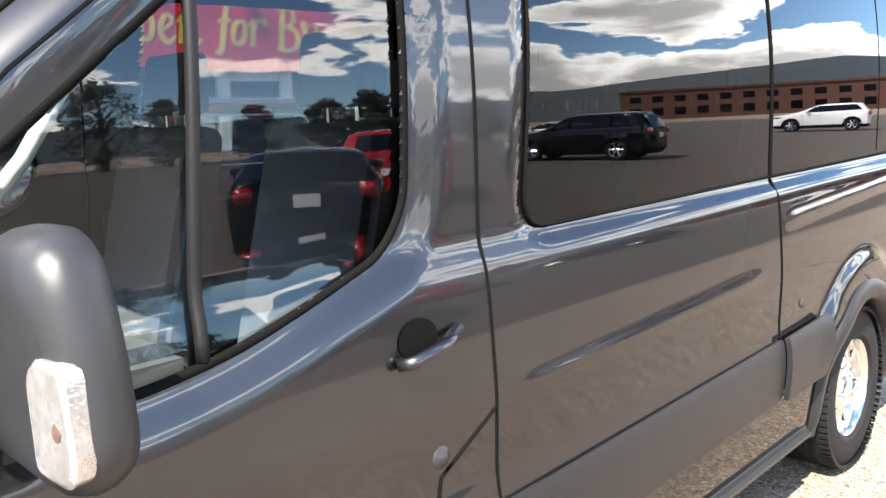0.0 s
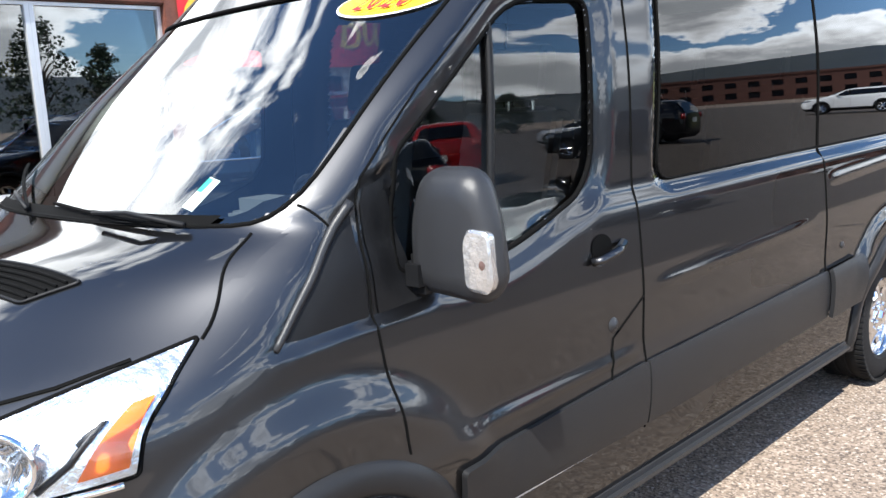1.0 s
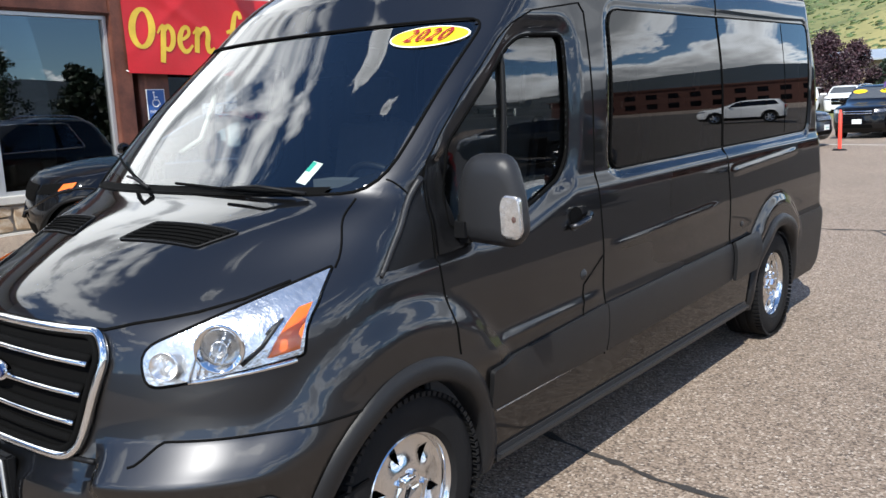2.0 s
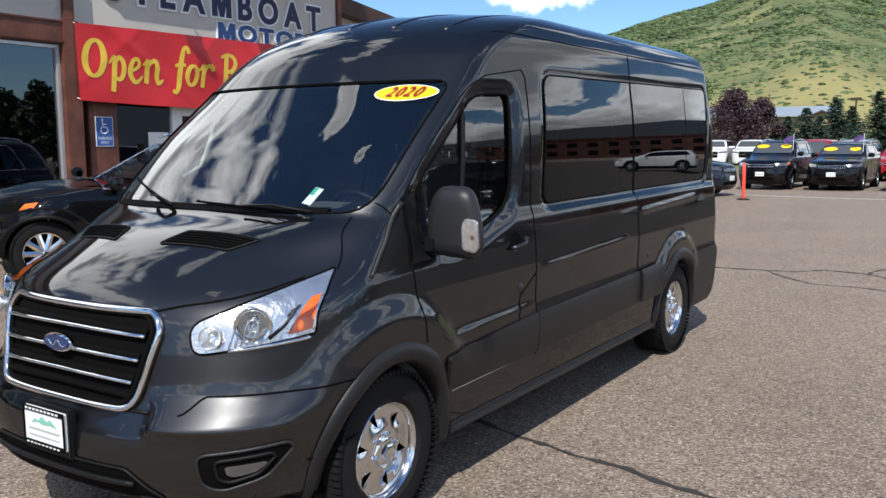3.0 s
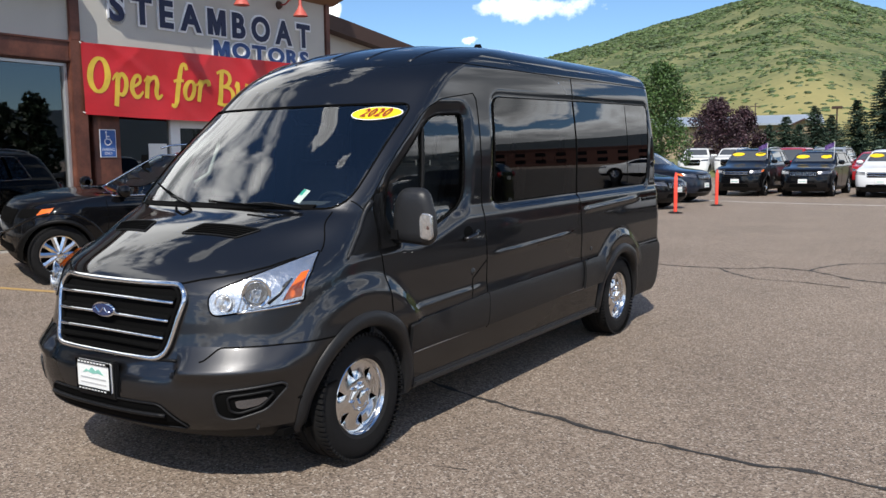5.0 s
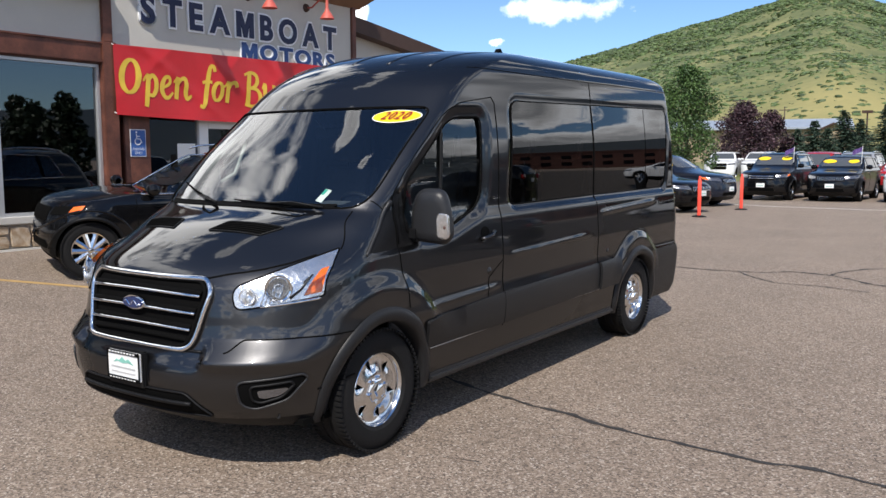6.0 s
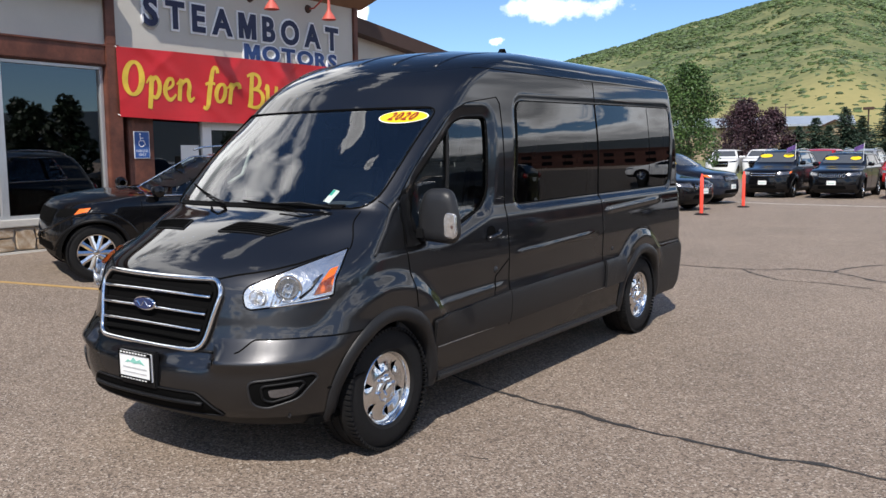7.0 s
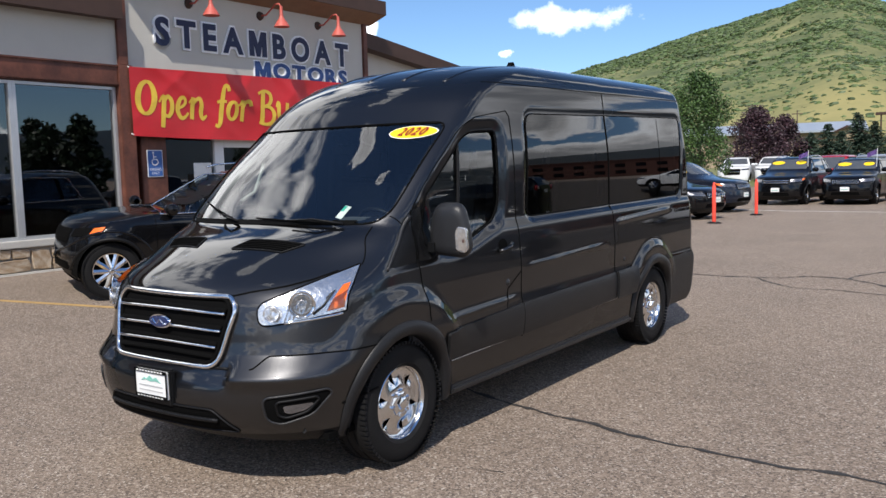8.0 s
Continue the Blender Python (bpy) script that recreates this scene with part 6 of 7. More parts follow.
def road_car(name, at, label, category, colour, L=4.75, W=1.88, H=1.72, hood=0.98, belt=1.05, wb=2.78, nose=1.0, tail=0.9, R=0.36, detail=False, roof_rails=False, stickers=False, grille="slots", amber=False, fine=13, group="", blunt=0.55, cowl=0.0):
    """A crossover or sport-utility car facing -y, its origin on the ground under the nose's front edge."""
    v = thing(name, at, label, category, group)
    h = W / 2
    f, r = nose, nose + wb
    sh = Shell(
        W=[(0.20, h * 0.86), (0.32, h * 0.95), (0.6, h * 0.99), (0.85, h), (belt, h * 0.975), (belt + 0.05, h * 0.95), (H - 0.22, h * 0.80), (H - 0.10, h * 0.74), (H - 0.04, h * 0.64), (H - 0.01, h * 0.42), (H, 0.0)],
        yf=[(0.20, 0.18), (0.32, 0.05), (0.5, 0.0), (0.75, 0.02), (hood - 0.14, 0.07), (hood - 0.05, 0.16), (hood, 0.36), (hood + 0.06, 0.80), (belt + 0.10, 1.22), (belt + 0.14, 1.32), (H - 0.12, 2.02 + cowl), (H - 0.05, 2.25 + cowl), (H - 0.01, 2.65), (H, 2.9)],
        bf=[(0.20, blunt * 0.9), (0.6, blunt), (hood - 0.05, blunt * 1.08), (hood + 0.06, 0.7), (belt + 0.14, 0.40), (H - 0.12, 0.30), (H, 0.4)],
        nf=[(0.2, 2.8), (0.7, 2.6), (hood, 2.4), (belt + 0.14, 2.3), (H, 2.0)],
        yr=[(0.20, L - 0.12), (0.4, L), (0.8, L - 0.02), (belt, L - 0.06), (H - 0.2, L - 0.32), (H - 0.05, L - 0.48), (H, L - 0.9)],
        br=[(0.2, 0.25), (H - 0.2, 0.3), (H, 0.5)],
        flares=((f, R, R + 0.06, R + 0.25, 0.035), (r, R, R + 0.06, R + 0.25, 0.035)))
    hole = R + 0.055

    gA, gB = belt + 0.07, H - 0.13
    win = rounded([(f + 0.62, gA), (r + 0.42, gA + 0.05), (r + 0.18, gB), (f + 1.18 + cowl, gB)], [0.03, 0.06, 0.08, 0.08], 3)
    shield = rounded([(-h * 0.80, belt + 0.17), (h * 0.80, belt + 0.17), (h * 0.64, H - 0.12), (-h * 0.64, H - 0.12)], [0.08, 0.08, 0.05, 0.05], 3)
    see = detail

    def nm(c):
        if abs(c.x) > h * 0.5 and (math.hypot(c.y - f, c.z - R) < hole or math.hypot(c.y - r, c.z - R) < hole):
            return None
        if see and abs(c.x) > h * 0.5 and inside(win, c.y, c.z):
            return None
        if c.z < 0.36:
            return "lower_trim"
        return "body"
    lv = list(np.linspace(0.20, hood - 0.14, 12)) + list(np.linspace(hood - 0.12, belt + 0.14, 14)) + list(np.linspace(belt + 0.17, H - 0.13, 10)) + list(np.linspace(H - 0.11, H, 9))
    for k, b in sh.build(lv, fine, fine * 3, 8, nm).items():
        part(k, b, PLASTIC if k == "lower_trim" else colour, v, smooth=True, angle=42)

    def pair(n, make, m, lab="", **kw):
        for s in (1, -1):
            b = make()
            if s < 0:
                for q in b.verts:
                    q.co.x = -q.co.x
                bmesh.ops.reverse_faces(b, faces=b.faces)
            part(n, b, m, v, lab, **kw)

    # opaque black on the detailed car paints in the pane's dark reflection
    part("windshield", patch(shield, lambda x, z: sh.front(x, z, 0.006), 0.08), PLASTIC if detail else CAR_GLASS, v, "dark windshield", smooth=True)
    pair("side_window", lambda: patch(win, lambda y, z: sh.side(y, z, 0.005), 0.08), CLEAR if see else DARK_GLASS, "dark side glass", smooth=True)
    pair("window_trim", lambda: tube([sh.side(y, z, 0.006) for y, z in dense(win, 0.08)], 0.011, True, 5), CHROME if detail else GAP, smooth=True)
    for yb in ((f + 1.30, r - 0.18)):
        pair("door_pillar", lambda: patch([(yb - 0.05, gA + 0.02), (yb + 0.05, gA + 0.03), (yb + 0.03, gB), (yb - 0.05, gB)], lambda y, z: sh.side(y, z, 0.009), 0.08), GAP)
    for yb in (f + 0.55, f + 1.33, r - 0.12):
        pair("door_gap", lambda: tube([sh.side(yb + 0.02 * math.sin(s), z, 0.001) for s, z in zip(np.linspace(0, 3, 8), np.linspace(0.40, belt + 0.03, 8))], 0.005, n=4), GAP)
    pair("door_handle", lambda: tube([sh.side(f + 1.12, belt - 0.13, 0.02), sh.side(f + 1.28, belt - 0.12, 0.02)], 0.014, n=6), colour, smooth=True)
    pair("door_handle", lambda: tube([sh.side(r - 0.30, belt - 0.11, 0.02), sh.side(r - 0.14, belt - 0.10, 0.02)], 0.014, n=6), colour, smooth=True)
    pair("side_mirror", lambda: lathe([(0.0, 0.11), (0.05, 0.10), (0.078, 0.06), (0.085, 0.0), (0.075, -0.08), (0.04, -0.12)], 12, "x", centre=(h * 0.98 + 0.10, f + 0.74, belt + 0.14)), colour, smooth=True, angle=45)

    def well(hy):
        b = bmesh.new()
        prev = None
        for i in range(19):
            a = radians(-10 + 200 * i / 18)
            row = [b.verts.new((x, hy + hole * math.cos(a), max(R + hole * math.sin(a), 0.2))) for x in (h * 0.45, h * 0.98)]
            if prev:
                b.faces.new((*prev, row[1], row[0]))
            prev = row
        return b
    for hy in (f, r):
        pair("wheel_well", lambda: well(hy), GAP)
        pair("arch_lip", lambda: tube([(sh.side_x(hy + (hole + 0.02) * math.cos(a), max(R + (hole + 0.02) * math.sin(a), 0.28)) + 0.004, hy + hole * math.cos(a), R + hole * math.sin(a)) for a in np.linspace(radians(-5), radians(185), 26)], 0.026, n=6), PLASTIC, "black plastic arch trim", smooth=True)
    part("underfloor", box((-h * 0.8, 0.25, 0.22), (h * 0.8, L - 0.2, 0.26)), GAP, v)
    # face
    hl = rounded([(sh.th_of(h * 0.55, sh.front_y(h * 0.55, hood - 0.2), hood - 0.2), hood - 0.23), (0.74 if detail else 0.90, hood - 0.19), (0.76 if detail else 0.93, hood - 0.09), (sh.th_of(h * 0.58, sh.front_y(h * 0.58, hood - 0.1), hood - 0.1), hood - 0.12)], 0.02, 3)
    pair("headlight", lambda: patch(hl, lambda t, z: sh.nose(t, z, 0.008), (0.03, 0.03)), GAP if detail else FOG_GREY, "dark slim headlight" if detail else "clear headlight", smooth=True)
    if amber:
        pair("turn_signal", lambda: patch([(0.60, hood - 0.18), (0.74, hood - 0.155), (0.74, hood - 0.09), (0.62, hood - 0.11)] if detail else [(0.76, hood - 0.18), (0.95, hood - 0.15), (0.95, hood - 0.08), (0.80, hood - 0.10)], lambda t, z: sh.nose(t, z, 0.012), (0.03, 0.03)), AMBER, "amber side lamp", smooth=True)
    gr = rounded([(-h * 0.5, hood - 0.31), (h * 0.5, hood - 0.31), (h * 0.53, hood - 0.13), (-h * 0.53, hood - 0.13)], 0.03, 3)
    part("grille", patch(gr, lambda x, z: sh.front(x, z, 0.006), 0.05), GAP, v, "black grille")
    if grille == "slots":
        for k in range(7):
            x = (k - 3) * h * 0.145
            part("grille_slot_frame", tube([sh.front(x + a, hood - 0.22 + b_, 0.014) for a, b_ in rounded([(-0.035, -0.06), (0.035, -0.06), (0.035, 0.06), (-0.035, 0.06)], 0.02, 2)], 0.008, True, 5), CHROME, v, smooth=True)
    elif grille == "truck":
        part("grille_block", patch(rounded([(-h * 0.50, hood - 0.52), (h * 0.50, hood - 0.52), (h * 0.54, hood - 0.12), (-h * 0.54, hood - 0.12)], 0.05, 3), lambda x, z: sh.front(x, z, 0.012), 0.06), GAP, v, "tall black grille")
        part("grille_bar", tube([sh.front(x, hood - 0.32, 0.026) for x in np.linspace(-h * 0.5, h * 0.5, 14)], 0.03, n=6), CHROME, v, "chrome grille bar", smooth=True)
    elif grille == "bars":
        for z in (hood - 0.18, hood - 0.25):
            part("grille_bar", tube([sh.front(x, z, 0.016) for x in np.linspace(-h * 0.5, h * 0.5, 14)], 0.018, n=6), CHROME, v, "chrome grille bar", smooth=True)
    part("lower_intake", patch(rounded([(-h * 0.55, 0.36), (h * 0.55, 0.36), (h * 0.5, 0.47), (-h * 0.5, 0.47)], 0.02, 3), lambda x, z: sh.front(x, z, 0.006), 0.06), GAP, v)
    part("rear_plate", box((-0.16, L - 0.01, 0.72), (0.16, L + 0.012, 0.88), 0.004), PLATE_WHITE, v, "pale rear plate")
    if grille != "plain":
      part("front_plate", box((-0.15, -0.035, 0.50), (0.15, -0.005, 0.65), 0.004), PLATE_WHITE, v, "white dealer plate")
      part("plate_bar", box((-0.11, -0.038, 0.555), (0.11, -0.0355, 0.575)), PLATE_GREEN, v)
    pair("tail_lamp", lambda: box((h * 0.66, L - 0.12, belt - 0.20), (h * 0.90, L - 0.035, belt + 0.02), 0.02), mat("lamp_red", (0.35, 0.01, 0.01), 0.2, coat=1.0), smooth=True)
    part("rear_window", patch(rounded([(-h * 0.66, belt + 0.10), (h * 0.66, belt + 0.10), (h * 0.58, H - 0.16), (-h * 0.58, H - 0.16)], 0.06, 3), lambda x, z: Vector((x, sh.yr(z) + 0.004 - 0.02 * (x / h) ** 2, z)), 0.1), DARK_GLASS, v, smooth=True)
    if roof_rails:
        pair("roof_rail", lambda: tube([(h * 0.66, y, H - 0.055 + 0.07 * math.sin(math.pi * s) ** 0.4) for s, y in zip(np.linspace(0.0, 1.0, 14), np.linspace(2.2, L - 0.7, 14))], 0.016, n=6), CHROME, "bright roof rail", smooth=True)
    if stickers:
        for x, wide in ((-h * 0.46, 0.25), (h * 0.48, 0.17)):
            part("windshield_sticker", patch(oval_poly(x, H - 0.25, wide, 0.065), lambda a, c: sh.front(a, c, 0.014), 0.04), OVAL_YELLOW, v, "yellow oval sale sticker")
    if detail:
        part("cabin", box((-h * 0.7, f + 0.9, 0.5), (h * 0.7, r + 0.3, belt + 0.02)), TRIM_CLOTH, v)
        for x in (0.38, -0.38):
            part("seat_back", box((x - 0.22, f + 1.42, belt), (x + 0.22, f + 1.56, belt + 0.42), 0.05), TRIM_CLOTH, v, smooth=True, angle=40)
        part("steering_wheel", tube([(0.38 + 0.18 * math.cos(a), f + 1.02 + 0.08 * math.sin(a), belt + 0.06 + 0.16 * math.sin(a)) for a in np.linspace(0, 2 * math.pi, 20, endpoint=False)], 0.015, True, 6), PLASTIC, v, smooth=True)
        pair("fender_bulge", lambda: tube([sh.side(f + (hole + 0.14) * math.cos(a), R + (hole + 0.10) * math.sin(a), -0.012) for a in np.linspace(radians(20), radians(165), 20)], 0.022, n=8), colour, smooth=True)
    for s in (1, -1):
        for hy in (f, r):
            wheel_thing(v, s * (h - 0.125), hy, R, s, lambda t: simple_rim(t, R * 0.64, 10 if detail else 6), (R, detail), (R, R * 0.645, 0.225))
    return v


def facing(x, y, turn=0.0):
    return pose(x, y, ground_z(x, y), 0, 0, turn)


def on_slope(x, y, turn, L=4.6):
    """Stands a car on the sloping lot, with its nose at (x, y)."""
    m = pose(x, y, 0, 0, 0, turn)
    w, n = m @ Vector((0.8, L / 2, 0)), m @ Vector((-0.8, L / 2, 0))
    fr, bk = m @ Vector((0, 0.8, 0)), m @ Vector((0, L - 0.8, 0))
    roll_ = math.atan2(ground_z(w.x, w.y) - ground_z(n.x, n.y), 1.6)
    pit = math.atan2(ground_z(bk.x, bk.y) - ground_z(fr.x, fr.y), L - 1.6)
    mid_ = m @ Vector((0, L / 2, 0))
    z = ground_z(mid_.x, mid_.y)
    return Matrix.Translation((mid_.x, mid_.y, z)) @ m.to_3x3().to_4x4() @ Matrix.Rotation(pit, 4, "X") @ Matrix.Rotation(-roll_, 4, "Y") @ Matrix.Translation((0, -L / 2, 0))


road_car("crossover", on_slope(-6.78 + 0.05, 2.26 + 0.13, -22), "black crossover with bright roof rails parked by the showroom", "car", BLACK_PAINT, L=4.62, W=1.86, H=1.68, hood=1.02, belt=0.99, wb=2.70, nose=0.50, blunt=0.62, R=0.36, detail=True, roof_rails=True, amber=True, fine=30, grille="plain", cowl=0.30)
road_car("sedan_black", facing(-3.95, 20.9, 78), "black car parked beside an orange post", "car", BLACK_PAINT, L=4.6, H=1.50, hood=0.92, belt=0.98, wb=2.7)
road_car("suv_grey", facing(-4.30, 24.9, 82), "dark grey sport-utility car parked in the row", "car", NAVY_PAINT, L=4.5, H=1.75, hood=1.06, belt=1.10, amber=True, grille="slots")
road_car("suv_navy", facing(-4.40, 28.9, -2), "black seven-seat sport-utility car with yellow stickers", "car", BLACK_PAINT, L=4.85, W=1.76, H=1.79, hood=1.08, belt=1.14, wb=2.86, stickers=True, grille="bars", roof_rails=True, amber=True)
road_car("suv_black", facing(-2.10, 29.2, -2), "black sport-utility car with a slotted grille and yellow stickers", "car", BLACK_PAINT, L=4.7, W=1.76, H=1.68, hood=1.05, belt=1.09, wb=2.9, stickers=True, grille="slots")
road_car("suv_white", facing(0.38, 29.4, -2), "white crossover with yellow stickers", "car", WHITE_PAINT, L=4.75, W=1.76, H=1.70, hood=1.02, belt=1.08, wb=2.85, stickers=True, grille="bars")
for x, y in ((-3.66, 30.6), (-1.36, 30.9)):
    f_ = thing("window_flag", pose(x, y, ground_z(x, y) + 1.20), "small purple flag clipped to a car window", "flag", group="purple flags on the parked cars")
    part("staff", tube([(0, 0, 0), (0.02, 0, 0.80)], 0.010, n=6), PLATE_WHITE, f_, "white plastic staff")
    cloth = bmesh.new()
    rows_ = [[cloth.verts.new((0.02 - 0.34 * i / 8, 0.04 * math.sin(i * 0.9), 0.78 - 0.17 * j - 0.16 * i / 8)) for j in (0, 1)] for i in range(9)]
    for p, q in zip(rows_, rows_[1:]):
        cloth.faces.new((p[0], p[1], q[1], q[0]))
    bmesh.ops.solidify(cloth, geom=cloth.faces[:], thickness=0.004)
    part("cloth", cloth, FLAG_PURPLE, f_, "purple cloth", smooth=True)
road_car("hatch_red", facing(-4.55, 36.2, -4), "red car in the second row", "car", RED_PAINT, L=4.4, H=1.84, stickers=False, grille="bars")
road_car("suv_silver", facing(-2.9, 37.0, -2), "silver sport-utility car in the second row", "car", SILVER_PAINT, L=4.7, H=1.82, grille="bars", roof_rails=True)
road_car("suv_wine", facing(-0.95, 37.6, -2), "dark red car in the second row", "car", RED_PAINT, L=4.6, H=1.62, grille="bars")
for x, y in ((-13.5, 53.5), (-11.35, 54.5)):
    road_car("pickup_cab", facing(x, y, 8), "white pickup truck in the far row", "truck", WHITE_PAINT, L=5.6, W=2.02, H=1.92, hood=1.26, belt=1.26, wb=3.5, nose=1.0, R=0.41, grille="truck", group="white pickups in the far row")
# across the lot, mirrored in the van's glass
road_car("crossover_white", facing(17.9, 43.8, 75), "white crossover parked across the lot", "car", WHITE_PAINT, L=4.6, H=1.66)
road_car("suv_far", facing(17.0, 21.6, 80), "black sport-utility car across the lot", "car", BLACK_PAINT, L=4.8, H=1.75)
road_car("hatch_black", facing(11.3, 8.9, 128), "black hatchback parked across the aisle", "car", BLACK_PAINT, L=4.6, H=1.50, hood=0.92, belt=0.98)
road_car("truck_red", facing(15.6, 14.9, 134), "red truck across the aisle", "truck", RED_PAINT, L=5.4, W=2.0, H=1.85, hood=1.2, belt=1.2, R=0.40)
road_car("sedan_silver", facing(24.0, 30.0, 85), "silver car across the lot", "car", SILVER_PAINT, L=4.6, H=1.48, hood=0.92, belt=0.96)

# ---- trees ----
def tri_leaves(verts, faces, centre, radius, count, size, rnd, squash=0.75):
    for _ in range(count):
        d = Vector((rnd.gauss(0, 1), rnd.gauss(0, 1), rnd.gauss(0, 1) * squash))
        d = d.normalized() * radius * (0.45 + 0.6 * rnd.random())
        c = Vector(centre) + d
        a = Vector((rnd.gauss(0, 1), rnd.gauss(0, 1), rnd.gauss(0, 0.6))).normalized()
        b = a.cross(Vector((rnd.gauss(0, 1), rnd.gauss(0, 1), rnd.gauss(0, 1)))).normalized()
        s = size * (0.6 + 0.8 * rnd.random())
        k = len(verts)
        verts += [tuple(c - a * s * 0.5), tuple(c + b * s * 0.35), tuple(c + a * s * 0.6), tuple(c - b * s * 0.35)]
        faces.append((k, k + 1, k + 2, k + 3))


def from_lists(name, verts, faces, material, parent, label="", kind=""):
    me = bpy.data.meshes.new(name)
    me.from_pydata(verts, [], faces)
    me.materials.append(material)
    ob = new(name, me)
    ob.parent = parent
    return tagged(ob, label, kind=kind)


def broad_tree(name, x, y, height, spread, leaf, label, seed, low=0.25, clumps=60, per=70, size=0.16):
    rnd = random.Random(seed)
    t = thing(name, pose(x, y, ground_z(x, y)), label, "tree")
    trunk = tube([(0, 0, -0.1), (0.06, 0.02, height * 0.22), (0.0, 0.05, height * 0.5), (0.05, 0, height * 0.85)], height * 0.028, n=8, taper=height * 0.006)
    limbs = []
    for i in range(9):
        a, z = rnd.random() * 6.28, height * (low + 0.5 * rnd.random())
        e = Vector((math.cos(a), math.sin(a), 0)) * spread * (0.5 + 0.4 * rnd.random()) + Vector((0, 0, z + height * 0.22))
        s = Vector((0, 0, z))
        limbs.append(e)
        trunk = tube([s, s.lerp(e, 0.5) + Vector((0, 0, height * 0.03)), e], height * 0.012, n=5, taper=height * 0.003, bm=trunk)
    part("trunk", trunk, BARK, t, "brown branching trunk", smooth=True)
    verts, faces = [], []
    for i in range(clumps):
        f = (i + 0.5) / clumps
        z = height * (low + (1 - low) * f ** 0.9)
        env = math.sin(math.pi * min(1, (0.12 + 0.88 * f) ** 0.75)) ** 0.7 * spread
        a, q = rnd.random() * 6.28, env * math.sqrt(rnd.random()) * 0.95
        tri_leaves(verts, faces, (q * math.cos(a), q * math.sin(a), z * 0.97), spread * (0.22 + 0.14 * rnd.random()), per, size, rnd)
    from_lists("crown", verts, faces, leaf, t, "", "stuff")
    return t


def spruce(x, y, height, spread, seed, label="dark green spruce with drooping tiers of branches"):
    rnd = random.Random(seed)
    t = thing("spruce", pose(x, y, ground_z(x, y)), label, "tree", group="spruces behind the lot")
    part("trunk", tube([(0, 0, -0.1), (0, 0, height * 0.96)], height * 0.02, n=7, taper=0.01), BARK, t, "straight brown trunk", smooth=True)
    verts, faces = [], []
    tiers = 36
    for k in range(tiers):
        f = k / tiers
        z = height * (0.06 + 0.92 * f)
        rad = spread * (1 - f) ** 0.85 * (0.82 + 0.3 * rnd.random()) + 0.05
        for j in range(max(6, int(18 * (1 - f)) + 5)):
            a = rnd.random() * 6.28
            rr = rad * (0.75 + 0.35 * rnd.random())
            for s in np.linspace(0.12, 1.0, 7):
                c = Vector((math.cos(a) * rr * s, math.sin(a) * rr * s, z - 0.22 * rr * s + 0.10 * rr * s * s))
                for q in range(4):
                    d = Vector((math.cos(a + rnd.gauss(0, 0.7)), math.sin(a + rnd.gauss(0, 0.7)), rnd.gauss(-0.12, 0.22)))
                    ln = 0.25 * (1.15 - 0.5 * s) * height / 6
                    wv = d.cross(Vector((0, 0, 1))).normalized() * ln * 0.30 + Vector((0, 0, rnd.gauss(0, 0.03)))
                    i = len(verts)
                    verts += [tuple(c - wv), tuple(c + d * ln), tuple(c + wv)]
                    faces.append((i, i + 1, i + 2))
    from_lists("needles", verts, faces, NEEDLE, t, "", "stuff")
    return t


def polar(az, dist):
    return 4.0 + dist * math.sin(radians(az)), -3.8 + dist * math.cos(radians(az))


broad_tree("broadleaf_tree", *polar(-19.0, 56), 7.2, 2.3, LEAF_GREEN, "green broadleaf tree with a leafy upright crown", 3, 0.14, 110, 170, 0.13)
broad_tree("purple_tree", *polar(-15.6, 66), 5.3, 2.2, LEAF_PURPLE, "dark purple-leaved ornamental tree", 5, 0.10, 95, 180, 0.135)
broad_tree("purple_tree", *polar(-13.9, 68), 4.7, 1.8, LEAF_PURPLE, "dark purple-leaved ornamental tree", 8, 0.10, 80, 180, 0.135)
broad_tree("broadleaf_tree", *polar(-20.6, 64), 6.0, 2.0, LEAF_GREEN, "green broadleaf tree behind the row", 9, 0.12, 60, 120, 0.14)
for i, (az_, el_, wide_) in enumerate(((-11.45, 2.19, 2.1), (-9.81, 2.82, 1.9), (-8.93, 2.24, 2.0), (-10.7, 1.7, 1.8), (-7.52, 3.1, 2.0), (-6.0, 4.84, 2.7), (-4.7, 4.0, 2.5), (-3.2, 4.4, 2.5), (-12.4, 1.7, 1.8))):
    d_ = 62 + 3 * (i % 3)
    spruce(*polar(az_, d_), d_ * math.tan(radians(el_)) + 1.68, wide_, 20 + i)
# trees seen in the van's glass, leaf colour darkened to paint their silhouettes
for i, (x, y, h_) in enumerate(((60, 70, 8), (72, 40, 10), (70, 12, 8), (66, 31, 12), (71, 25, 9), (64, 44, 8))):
    broad_tree("broadleaf_tree", x, y, h_, h_ * 0.3, LEAF_SILHOUETTE, "dark green broadleaf tree across the road", 40 + i, 0.06, 55, 60, 0.34)
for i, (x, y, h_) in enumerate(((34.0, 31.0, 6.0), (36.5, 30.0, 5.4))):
    broad_tree("broadleaf_tree", x, y, h_, h_ * 0.30, LEAF_SILHOUETTE, "dense broadleaf tree at the edge of the lot", 70 + i, 0.10, 60, 50, 0.36)

